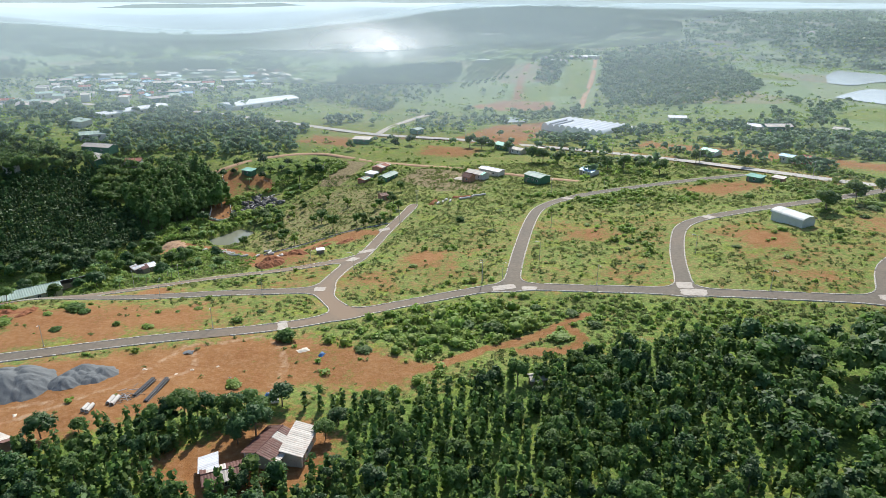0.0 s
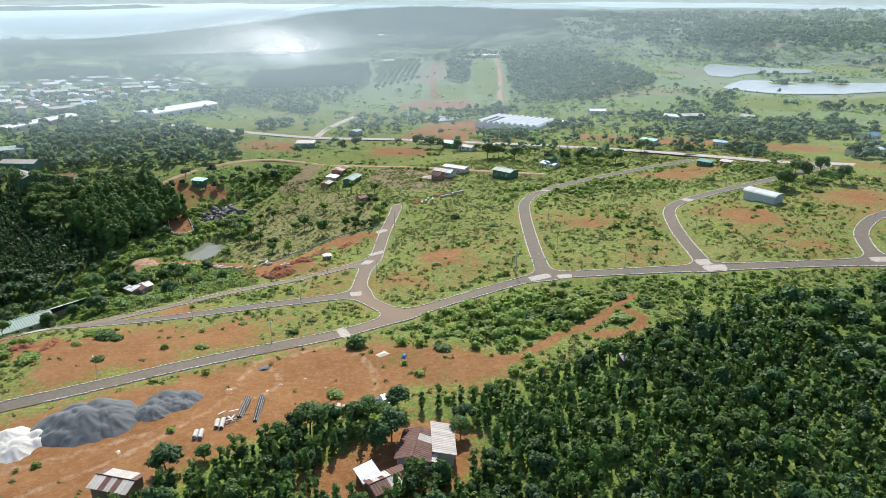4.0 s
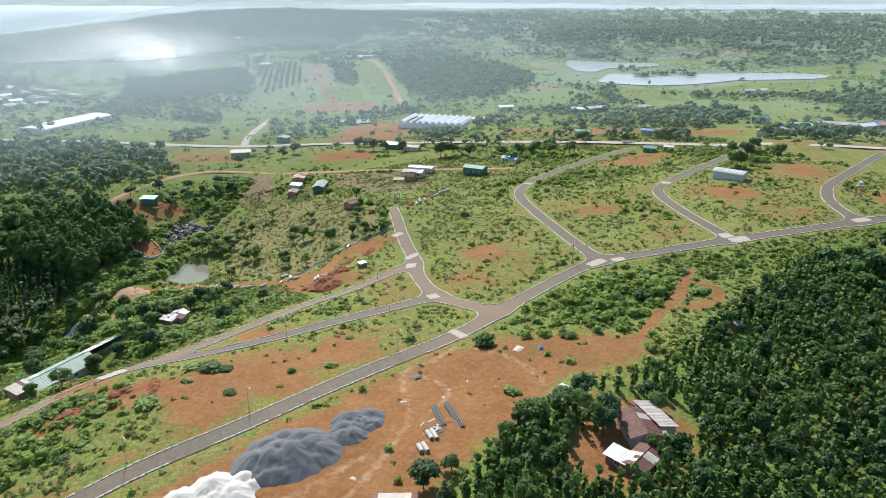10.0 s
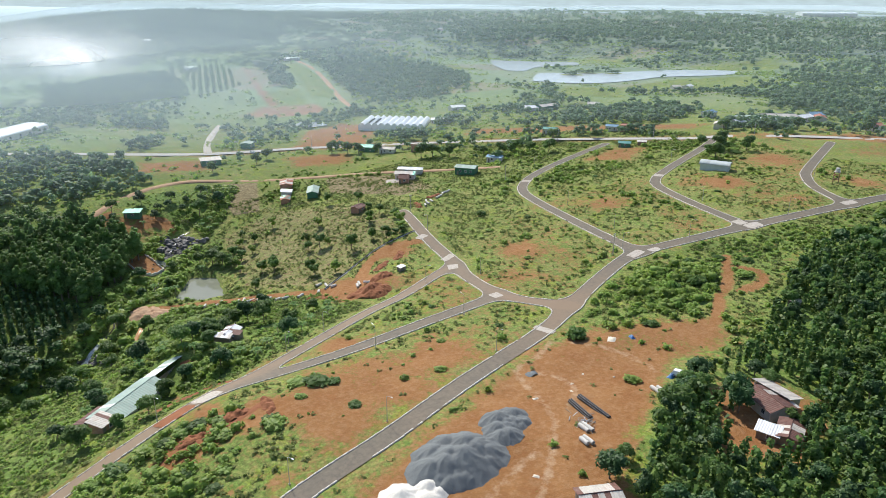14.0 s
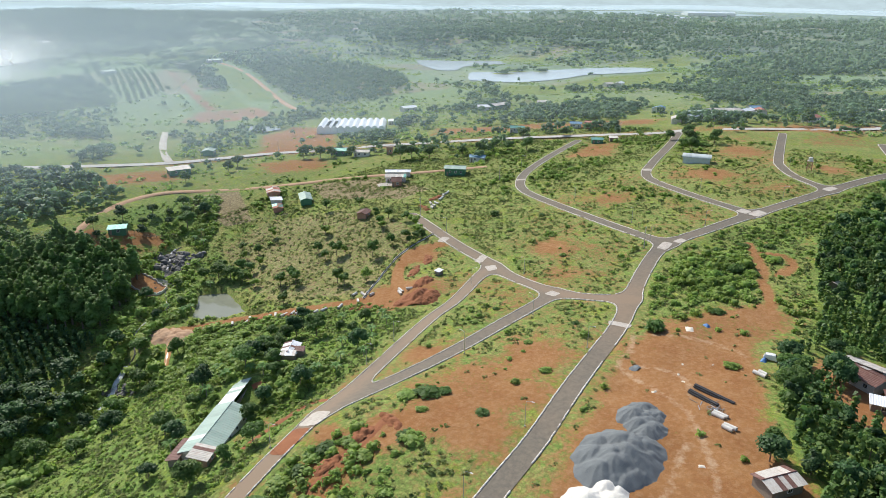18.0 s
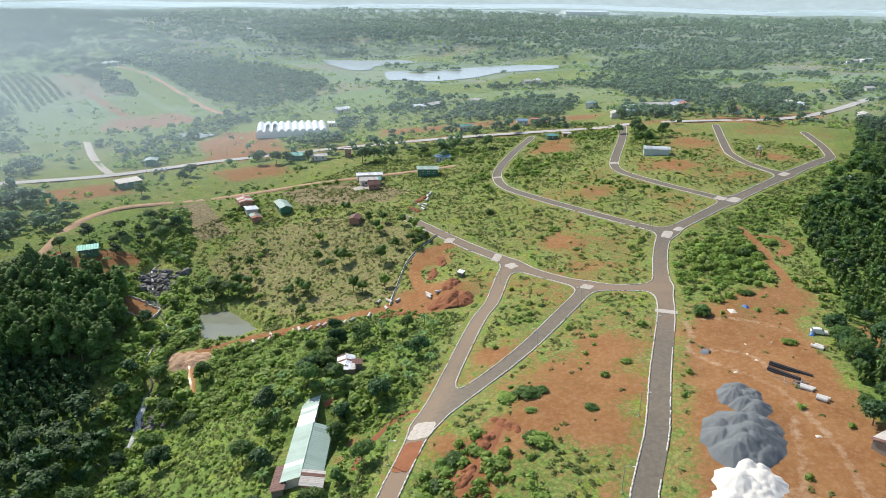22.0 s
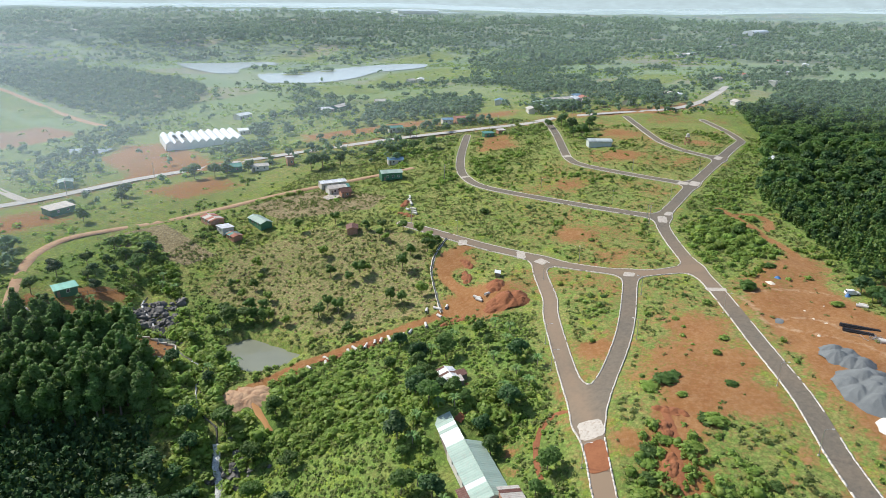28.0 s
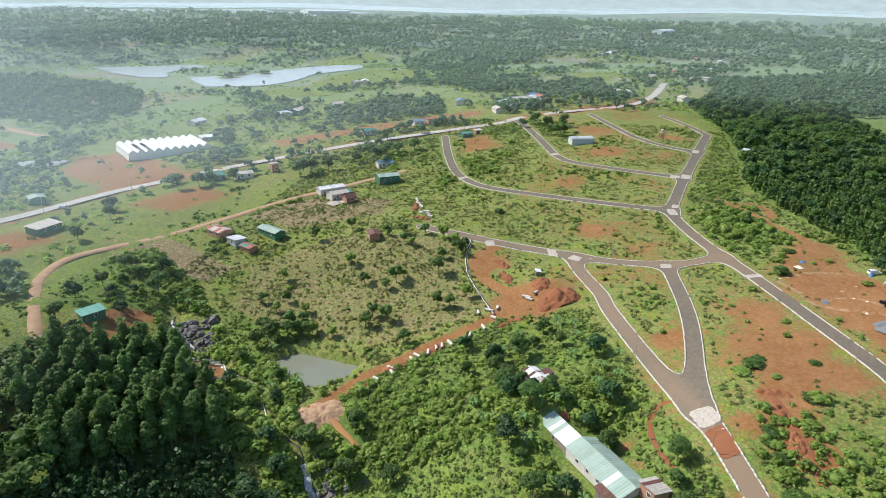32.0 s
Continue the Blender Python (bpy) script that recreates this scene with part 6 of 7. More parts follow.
house(-43.5, 382.5, 7.0, 4.5, 2.2, 64, RED_TILE, BRICK_WALL, "low pigsty with a red and teal roof", rise=0.6, sheets=7, patch=(TEAL_ROOF, 0.4), seed=15, windows=1, name="shed", category="shed")
house(53.5, 349.5, 11.5, 8.0, 4.2, -52, GREEN_ROOF, GREEN_WALL, "green two-storey house with a pale sheet roof", rise=1.0, sheets=9, seed=16, windows=3)
house(22.5, 366.0, 11.0, 7.0, 3.4, -42, OLD_ROOF, PLASTER, "farmhouse with pale sheet roofs and a concrete yard", rise=1.1, sheets=8, patch=(TEAL_ROOF, 0.25), seed=17, windows=3)
house(31.0, 374.0, 14.0, 6.0, 3.4, -42, WHITE_ROOF, PLASTER, "long low house wing with a white sheet roof", rise=0.7, sheets=9, seed=18, windows=2)
house(17.0, 358.5, 5.0, 5.0, 3.2, -42, RUST_ROOF, BRICK_WALL, "small house with a steep dark red roof", rise=1.8, sheets=5, seed=19, windows=1)
slab(13.5, 364.0, 9, 7, -40, "yard_paving", CONCRETE, 0.35, "pale concrete farmyard")
house(139.0, 247.8, 14.0, 7.0, 2.9, -66, PALE_SHEET, PALE_SHEET, "arched sheet-metal shed on a grassy plot", roof="arch", rise=1.5, sheets=9, seed=20, windows=0, door=False, name="shed", category="shed", patch=(WHITE_ROOF, 0.15))
house(-54.5, 477.0, 12.0, 8.0, 3.0, -10, OLD_ROOF, GREEN_WALL, "roadside shop with a pale flat sheet roof", roof="lean", rise=0.5, sheets=9, seed=21, windows=2, door=False)
house(-16.5, 516.0, 8.0, 7.0, 3.4, 50, GREEN_ROOF, GREEN_WALL, "small green house beside the road", rise=0.8, sheets=6, seed=22)
house(45.5, 452.0, 11.0, 8.0, 3.5, -45, TEAL_ROOF, GREEN_WALL, "roadside house with a teal sheet roof", rise=1.4, sheets=8, seed=23)
house(53.0, 437.5, 10.0, 7.0, 3.0, -45, OLD_ROOF, PLASTER, "roadside house with an old grey roof", rise=1.0, sheets=7, seed=24)
house(66.0, 424.0, 4.0, 4.5, 5.0, -45, OLD_ROOF, BRICK_WALL, "narrow unplastered brick house", roof="flat", seed=25, windows=1)
house(84.0, 361.0, 9.0, 6.0, 3.0, -55, BLUE_ROOF, PLASTER, "house with a blue-grey roof among trees", rise=1.0, sheets=6, seed=26)
house(166.0, 399.0, 10.0, 7.0, 3.6, -55, TEAL_ROOF, PLASTER, "two-storey roadside house with a teal roof", rise=1.0, sheets=7, seed=27)
house(199.0, 371.0, 8.0, 7.0, 3.6, -55, BLUE_ROOF, PLASTER, "roadside house with a pale blue roof", rise=0.9, sheets=6, seed=28)
house(204.0, 361.0, 9.0, 8.0, 3.8, -55, RED_TILE, BRICK_WALL, "red brick roadside house", roof="flat", seed=29)
house(160.0, 326.0, 7.0, 5.0, 2.8, -50, TEAL_ROOF, GREEN_WALL, "dark green site hut with a teal roof", roof="lean", rise=0.4, sheets=6, seed=30, windows=1, name="hut", category="hut")
house(168.5, 319.5, 5.0, 4.0, 2.4, -50, OLD_ROOF, BRICK_WALL, "half-built hut of bare red brick", roof="lean", rise=0.3, sheets=4, seed=31, windows=1, name="hut", category="hut")
house(139.0, 149.0, 13.0, 4.0, 2.6, -16, WHITE_ROOF, TIMBER, "long low shed with a whitish roof at the wood's edge", roof="lean", rise=0.5, sheets=10, seed=32, windows=2, name="shed", category="shed")
house(-48.0, 256.0, 3.0, 2.0, 1.7, 15, WHITE_ROOF, TIMBER, "tiny tin-roofed shelter on the plot", roof="lean", rise=0.25, sheets=3, seed=33, windows=0, door=False, name="shelter", category="shelter", eave=0.2)
house(24.5, 141.5, 3.4, 2.8, 2.0, 10, OLD_ROOF, TIMBER, "small hut hidden among the trees", rise=0.7, sheets=4, seed=34, windows=1, name="hut", category="hut")
house(-27.0, 330.5, 6.0, 4.5, 2.5, 30, RUST_ROOF, BRICK_WALL, "small brick hut with a rusty roof in the orchard", rise=0.8, sheets=6, seed=35, windows=1, name="hut", category="hut")


def barrel_shed(x, y, length, depth, tall, turn, label, spans=1):
    """A long white plastic-covered hall."""
    top = new("hall")
    for k in range(spans):
        off = (k + 0.5) * depth / spans - depth / 2
        d, n = depth / spans, 8
        ring = [(off - math.cos(math.pi * i / n) * d / 2, tall * 0.62 + math.sin(math.pi * i / n) * tall * 0.38) for i in range(n + 1)]
        verts, faces = [], []
        bays = 12
        for b in range(bays + 1):
            verts += [(b / bays * length - length / 2, py, pz) for py, pz in ring]
            if b:
                faces += [[(b - 1) * (n + 1) + i, b * (n + 1) + i, b * (n + 1) + i + 1, (b - 1) * (n + 1) + i + 1] for i in range(n)]
        link("roof", verts, faces, WHITE_FILM, top)
        for e in (-1, 1):
            link("end_wall", [(e * length / 2, py, pz) for py, pz in ring] + [(e * length / 2, ring[-1][0], -0.6), (e * length / 2, ring[0][0], -0.6)], [list(range(n + 3))], WHITE_FILM, top)
    for e in (-1, 1):
        link("side_wall", *box(length, 0.15, tall * 0.63 + 0.6, 0, e * depth / 2, -0.6), PLASTER, top)
        for k in range(6):
            opening(top, "window", (k - 2.5) * length / 7, e * (depth / 2 + 0.06), 0.9, 2.2, 1.2, 0 if e < 0 else 180)
    p = at(x, y)
    top.matrix_basis = Matrix.Translation(p) @ pose(0, 0, 0, 0, 0, turn)
    return tagged(top, label, "hall")


barrel_shed(-160, 606, 72, 22, 5.4, 50, "long white-roofed hall beside the road")
barrel_shed(-246, 541, 62, 13, 4.6, 61, "white plastic-covered growing hall")
barrel_shed(1540, 97, 110, 26, 12, -20, "long white warehouse on a far slope")


def greenhouse(x, y, turn, spans=10, span=5.4, depth=40.0):
    """Many arched film spans side by side on posts; the first bays are covered with grey net."""
    top = new("greenhouse")
    n = 8
    for k in range(spans):
        off = (k - spans / 2) * span
        low, high = 4.0, 6.0
        ring = [(off + span * i / n, low + (high - low) * math.sin(math.pi * i / n)) for i in range(n + 1)]
        net = k in (1, 2)
        verts, faces = [], []
        for b in range(9):
            py = depth * (b / 8 - 0.5)
            verts += [(px, py, pz) for px, pz in ring]
            if b:
                faces += [[(b - 1) * (n + 1) + i, (b - 1) * (n + 1) + i + 1, b * (n + 1) + i + 1, b * (n + 1) + i] for i in range(n) if not (net and b < 6 and 2 <= i <= 5)]
        link("film_roof", verts, faces, WHITE_FILM, top)
        if net:
            link("net", [(off + 0.3, -depth / 2 + 0.5, 3.9), (off + span - 0.3, -depth / 2 + 0.5, 3.9), (off + span - 0.3, depth * 0.15, 3.3), (off + 0.3, depth * 0.15, 3.3)], [[0, 1, 2, 3]], NET_GREY, top)
        for e in (-1, 1):
            link("end_film", [(px, e * depth / 2, pz) for px, pz in ring] + [(off + span, e * depth / 2, -0.5), (off, e * depth / 2, -0.5)], [list(range(n + 3))], WHITE_FILM, top)
        for b in range(5):
            link("post", *tube([(off, depth * (b / 4 - 0.5), -0.5), (off, depth * (b / 4 - 0.5), low)], [0.08, 0.08], 5), STEEL, top)
            link("gutter", *box(0.3, depth / 4, 0.2, off, depth * (b / 4 - 0.5) + (depth / 8 if b < 4 else -depth / 8), low - 0.1), STEEL, top) if b < 4 else None
    for e in (-1, 1):
        link("side_film", [(e * spans * span / 2, -depth / 2, 4.0), (e * spans * span / 2, depth / 2, 4.0), (e * (spans * span / 2 + 0.6), depth / 2, -0.5), (e * (spans * span / 2 + 0.6), -depth / 2, -0.5)], [[0, 1, 2, 3]], WHITE_FILM, top)
    top.matrix_basis = Matrix.Translation(at(x, y)) @ pose(0, 0, 0, 0, 0, turn)
    return tagged(top, "white multi-span plastic greenhouse on red ground", "greenhouse")


greenhouse(117, 534, -41)
house(150, 520, 10, 7, 3.2, -41, WHITE_ROOF, PLASTER, "white packing shed beside the greenhouse", roof="lean", rise=0.6, sheets=6, seed=40, windows=2, name="shed", category="shed")
far_lake = [(-800, 2330), (-730, 2345), (-640, 2380), (-600, 2450), (-650, 2520), (-780, 2500), (-850, 2420)]
water_sheet("lake", far_lake, float(np.max(level(np.array([p[0] for p in far_lake], float), np.array([p[1] for p in far_lake], float)))) + 1.0, LAKE, "far bright lake in a misty valley")
for k in range(5):
    barrel_shed(2080 + 55 * k, 1330 + 75 * k, 150, 26, 7, -48, "far white growing hall in a valley")
barrel_shed(2560, 1420, 190, 90, 16, -45, "far white factory hall")
water_sheet("farm_pond", [(62, 604), (80, 588), (74, 576), (60, 574), (50, 590)], float(level(65.0, 590.0)) + 1.2, LAKE, "pale lined farm pond near the greenhouse")

# ---- the villages ----
patterns = []
for k, (w, d, h, roof, rm, wm) in enumerate(((10, 7, 3.4, "gable", OLD_ROOF, PLASTER), (14, 8, 3.6, "gable", WHITE_ROOF, PLASTER), (9, 7, 6.2, "flat", PLASTER, PLASTER), (12, 7, 3.4, "gable", RED_TILE, PLASTER),
                                            (16, 9, 4.0, "lean", GREEN_ROOF, PLASTER), (11, 8, 3.6, "gable", BLUE_ROOF, PLASTER), (20, 9, 4.2, "gable", OLD_ROOF, GREEN_WALL))):
    patterns.append(tagged(house(0, 0, w, d, h, 0, rm, wm, "village house with a pale sheet roof" if rm is not RED_TILE else "village house with a red tiled roof", roof=roof, rise=1.5 if roof == "gable" else 0.7, sheets=4, seed=50 + k, windows=2), group="houses of the village"))
vr = np.random.default_rng(300)
hx, hy = scatter(301, (-430, -140, 550, 850), 900, lambda x, y: inside(x, y, VILLAGE) & (to_line(x, y, HIGHWAY) > 12) & (np.hypot(x + 162, y - 596) > 45), 17)
more = [(-212, 411, 6), (-218, 427, 6), (-231, 446, 4), (-258, 483, 4), (-193, 414, 3), (-254, 390, 0), (262, 312, 1), (246, 317, 0), (278, 316, 4), (292, 357, 5), (304, 307, 6), (318, 298, 1), (326, 290, 3), (300, 318, 0), (286, 300, 4),
        (340, 300, 5), (378, 213, 1), (392, 222, 0), (317, 250, 3), (357, 164, 0), (512, 125, 2), (524, 138, 0), (286, 470, 0), (200, 560, 1), (640, 150, 3), (700, 95, 1), (740, 90, 0), (560, 180, 0), (850, 60, 1), (900, 90, 3),
        (470, 520, 0), (480, 512, 1), (240, 500, 1), (252, 494, 6), (930, 240, 1), (960, 235, 6), (985, 225, 1), (1010, 220, 4), (150, 905, 1), (165, 912, 0), (140, 915, 2), (60, 930, 4), (1300, 300, 1), (1340, 250, 6), (1180, 180, 1), (1240, 150, 0),
        (-20, 1250, 1), (10, 1262, 0), (45, 1275, 4), (90, 1290, 1), (120, 1180, 5), (150, 1200, 0), (300, 1350, 1), (340, 1330, 2), (380, 1360, 0), (620, 1300, 1), (660, 1290, 4), (700, 1310, 0), (980, 1150, 1), (1020, 1130, 6), (205, 985, 1), (222, 990, 4), (180, 975, 6)]
for k in range(len(hx)):
    copy_thing(patterns[int(vr.integers(7))], Matrix.Translation(at(hx[k], hy[k])) @ pose(0, 0, 0, 0, 0, 20 + 90 * int(vr.integers(2)) + vr.normal() * 12))
for k, (x, y, kind) in enumerate(more):
    copy_thing(patterns[kind], Matrix.Translation(at(x, y)) @ pose(0, 0, 0, 0, 0, -50 + k * 37 % 90))
for p in patterns:
    for ch in list(p.children_recursive):
        bpy.data.objects.remove(ch)
    bpy.data.objects.remove(p)

# ---- things on the site ----
def heap(name, x, y, long_, wide, tall, turn, m, label, seed, bumps_=26, category="heap", sharp=0.62):
    """A tipped heap: many overlapping cones of loose material."""
    r = np.random.default_rng(seed)
    n = 84 if tall * wide > 12 else 36
    u, v = np.meshgrid(np.linspace(-1.15, 1.15, n), np.linspace(-1.15, 1.15, n), indexing="ij")
    px, py = u * long_ / 2, v * wide / 2
    z = np.full(px.shape, -0.6)
    for k in range(bumps_ * 2):
        a, d = r.random() * math.tau, math.sqrt(r.random()) * 0.74
        tip = k >= bumps_ // 3
        cx, cy = math.cos(a) * d * long_ / 2, math.sin(a) * d * wide / 2
        if tip and tall > 2.5:
            cy = -abs(cy) * 0.9 - 0.05 * wide
        h = tall * (1 - 0.62 * d) * (0.72 + 0.4 * r.random()) * (0.62 if tip and tall > 2.5 else 1.0)
        e = np.hypot(px - cx, py - cy)
        fan = 0.07 * np.abs(np.sin(np.arctan2(py - cy, px - cx) * 5 + k + 0.5 * np.sin(e))) * np.minimum(e, 3)
        z = np.maximum(z, h - (np.sqrt(e * e + 0.7) - 0.8) * sharp * (1.2 if tip else 0.85) - fan * (0.3 if tip else 1.0))
    z = z + (wave_noise(px + 50 * seed, py, 1.6, 4) - 0.5) * (1.3 if m is LATERITE else 0.25 if m is SAND else 0.5)
    c, s = math.cos(radians(turn)), math.sin(radians(turn))
    wx, wy = x + px * c - py * s, y + px * s + py * c
    z = np.where(z < -0.25, -0.6, z) + height(wx.ravel(), wy.ravel()).reshape(z.shape)
    i, j = np.meshgrid(np.arange(n - 1), np.arange(n - 1), indexing="ij")
    f = (i * n + j).ravel()
    return tagged(link(name, np.column_stack((wx.ravel(), wy.ravel(), z.ravel())), np.column_stack((f, f + n, f + n + 1, f + 1)), m, smooth_faces=True), label, category)


heap("gravel_heap", -104.5, 141, 24, 16, 4.6, 12, GRAVEL, "big heap of blue-grey crushed gravel", 3, 44, sharp=0.72)
heap("gravel_heap", -88.5, 145.5, 14, 10, 3.0, 25, GRAVEL, "smaller heap of blue-grey crushed gravel", 7, 22, sharp=0.7)
heap("sand_heap", -119.5, 137.5, 19, 14, 3.0, 10, SAND, "tipped heaps of white sand", 5, 20, sharp=0.62)
slab(-133, 133, 20, 15, 15, "sand_patch", SAND, 0.12, "thin spread of white sand on red earth")
heap("gravel_heap", -67.5, 160, 2.6, 2.0, 0.7, 0, GRAVEL, "little heap of grey gravel", 9, 5)
heap("soil_heap", -67, 247, 20, 9, 3.2, -60, LATERITE, "heap of dug red laterite soil", 13, 30, sharp=0.9)
heap("soil_heap", -58, 254, 10, 6, 2.0, 20, LATERITE, "low bank of red soil", 15, 14, sharp=0.9)
heap("soil_heap", -131.5, 312.5, 17, 11, 1.2, -40, TRACK_DIRT, "fan of washed pinkish mud by the stream", 17, 10, sharp=0.3)
for k, (x, y, a) in enumerate(((-40, 271, 40), (-50, 268, 30), (-80, 262, -50), (-96, 286, -50), (-106, 297, -48), (-118, 306, -40), (12, 322, 10), (-2, 315, 75))):
    heap("soil_bank", x, y, 13, 3.5, 0.9, a, LATERITE, "bank of red soil thrown up beside a trench", 20 + k, 12, sharp=0.8)


def culvert_pipe(x, y, turn, long_=2.6, r=0.5, lift=0.0):
    """A hollow concrete pipe lying on its side."""
    verts, faces, n = [], [], 16
    for rad in (r, r * 0.82):
        for px in (-long_ / 2, long_ / 2):
            verts += [(px, math.cos(k / n * math.tau) * rad, math.sin(k / n * math.tau) * rad + r) for k in range(n)]
    for k in range(n):
        q = (k + 1) % n
        faces += [[k, q, n + q, n + k], [2 * n + k, 3 * n + k, 3 * n + q, 2 * n + q], [k, 2 * n + k, 2 * n + q, q], [n + k, n + q, 3 * n + q, 3 * n + k]]
    ob = link("concrete_pipe", verts, faces, PIPE_CONCRETE)
    ob.matrix_basis = Matrix.Translation(at(x, y, lift - 0.05)) @ pose(0, 0, 0, 0, 0, turn)
    return tagged(ob, "pale concrete drain pipe lying on the ground", "pipe", "concrete pipes")


for k, (x, y, a) in enumerate(((-112, 301.5, 60), (-108.7, 297, 35), (-106.3, 298, 70), (-101.4, 292.4, 40), (-99.5, 291, 60), (-98, 287.5, 10), (-95.5, 285.3, 25), (-94.3, 283.5, 15), (-92.9, 281, 40), (-91, 276.5, 20), (-88.5, 275, 5), (-84, 271, 30),
                                (-77.5, 268.5, 60), (-74.7, 274.6, 15), (-73, 271, 80), (-71.5, 268, 10), (-66.6, 257.3, 70), (-65.2, 258.4, 75), (-63.8, 255.2, -30), (-76, 133.6, 88), (-74.9, 133.5, 88), (-79.9, 129.8, 85), (-78.8, 129.6, 88),
                                (-49.6, 135, 80), (-48.4, 134.6, 76), (12, 318.5, 20), (14.5, 320, 25), (17.5, 322, 60), (20, 323, 10), (6, 315, 80), (2.5, 313, 85), (0, 311.5, 70), (22.5, 324, 30), (4, 317, 60))):
    culvert_pipe(x, y, a, 2.4 + 0.5 * (k % 3))


def ribbed_pipes(x, y, turn, count, long_):
    """A row of black ribbed plastic pipes."""
    for k in range(count):
        top = []
        n, rings, r = 12, int(long_ / 0.32), 0.24
        verts, faces = [], []
        for b in range(rings + 1):
            rr = r * (1.0 if b % 2 else 0.86)
            verts += [((b / rings - 0.5) * long_, math.cos(i / n * math.tau) * rr, math.sin(i / n * math.tau) * rr + r) for i in range(n)]
            if b:
                faces += [[(b - 1) * n + i, b * n + i, b * n + (i + 1) % n, (b - 1) * n + (i + 1) % n] for i in range(n)]
        ob = link("plastic_pipe", verts, faces, BLACK_PIPE)
        row, col = divmod(k, 3)
        c, s = math.cos(radians(turn + 90)), math.sin(radians(turn + 90))
        off = (col - 1 + 0.5 * row) * 0.5
        ob.matrix_basis = Matrix.Translation(at(x + c * off, y + s * off, 0.42 * row - 0.03)) @ pose(0, 0, 0, 0, 0, turn)
        tagged(ob, "black ribbed plastic pipe in a stack", "pipe", "black pipes")


ribbed_pipes(-67.4, 138.6, 84, 5, 10.5)
ribbed_pipes(-70.8, 139.6, 80, 5, 8.0)
sticks = random.Random(8)
for k in range(26):
    x, y = -73.5 + sticks.gauss(0, 1.3), 135.5 + sticks.gauss(0, 1.4)
    ob = link("plank", *box(2.0 + sticks.random() * 1.5, 0.16, 0.08), TIMBER if k % 3 else STEEL)
    ob.matrix_basis = Matrix.Translation(at(x, y, 0.03 + 0.05 * (k % 5))) @ pose(0, 0, 0, 0, sticks.uniform(-4, 4), sticks.random() * 180)
    tagged(ob, "loose weathered plank in a scrap pile", "plank", "scrap planks")


def street_lamp(x, y, turn):
    top = new("street_lamp")
    link("pole", *tube([(0, 0, -0.3), (0, 0, 3.5), (0, 0, 6.6)], [0.10, 0.08, 0.055], 8), STEEL, top)
    link("base", *box(0.4, 0.4, 0.25), CONCRETE, top)
    link("arm", *tube([(0, 0, 6.5), (0.6, 0, 6.9), (1.5, 0, 7.0)], [0.045, 0.04, 0.035], 6), STEEL, top)
    link("lamp_head", *box(0.6, 0.22, 0.1, 1.7, 0, 6.95), WHITE_PAINT, top)
    top.matrix_basis = Matrix.Translation(at(x, y)) @ pose(0, 0, 0, 0, 0, turn)
    return tagged(top, "slim grey street lamp beside the kerb", "street lamp", "street lamps")


for x, y, a in ((-108.5, 163.5, -75), (-66, 176, -75), (-150, 205.5, -70), (-109.5, 221.5, -70), (-95, 226.5, -70), (-48.5, 238, -60), (-91, 200, 90), (-58, 202, 90), (-31, 228, 180), (-17, 284, 180), (22, 207.5, -60), (37, 225, 180), (47, 262, 200), (52, 199.5, -80), (92, 222, 180), (103, 188, -80), (155, 205, 200), (84, 326, -60), (140, 276, -60), (-135, 157, -75)):
    street_lamp(x, y, a)


def utility_pole(x, y, turn):
    top = new("utility_pole")
    link("pole", *tube([(0, 0, -0.5), (0, 0, 8.6)], [0.17, 0.11], 8), CONCRETE, top)
    for z in (7.6, 8.3):
        link("cross_arm", *box(1.9, 0.1, 0.1, 0, 0, z), STEEL, top)
    for px in (-0.8, 0, 0.8):
        link("insulator", *tube([(px, 0, 8.4), (px, 0, 8.65)], [0.06, 0.04], 6), WHITE_PAINT, top)
    top.matrix_basis = Matrix.Translation(at(x, y)) @ pose(0, 0, 0, 0, 0, turn)
    return tagged(top, "concrete utility pole with cross arms", "utility pole", "utility poles")


for x, y, a in ((15, 206, 20), (-10, 309, 20), (56, 318, 40), (70, 455, 45), (110, 415, 45), (150, 375, 50), (20, 488, 20), (-30, 500, 20), (190, 328, 50), (230, 282, 45)):
    utility_pole(x, y, a)


def water_tower(x, y):
    top = new("water_tower")
    for i in (-1, 1):
        for j in (-1, 1):
            link("leg", *box(0.28, 0.28, 5.4, i * 1.1, j * 1.1, -0.4), BRICK_WALL, top)
    for z in (1.6, 3.3, 4.9):
        for e in (-1, 1):
            link("beam", *box(2.2, 0.2, 0.25, 0, e * 1.1, z), BRICK_WALL, top)
            link("beam", *box(0.2, 2.2, 0.25, e * 1.1, 0, z), BRICK_WALL, top)
    link("deck", *box(2.8, 2.8, 0.2, 0, 0, 5.0), CONCRETE, top)
    link("tank", *tube([(0, 0, 5.2), (0, 0, 5.3), (0, 0, 6.9), (0, 0, 7.15)], [0.95, 1.0, 1.0, 0.5], 14), PIPE_CONCRETE, top)
    top.matrix_basis = Matrix.Translation(at(x, y)) @ pose(0, 0, 0, 0, 0, 20)
    return tagged(top, "small water tower of brick posts with a pale tank", "water tower")


water_tower(160, 197)


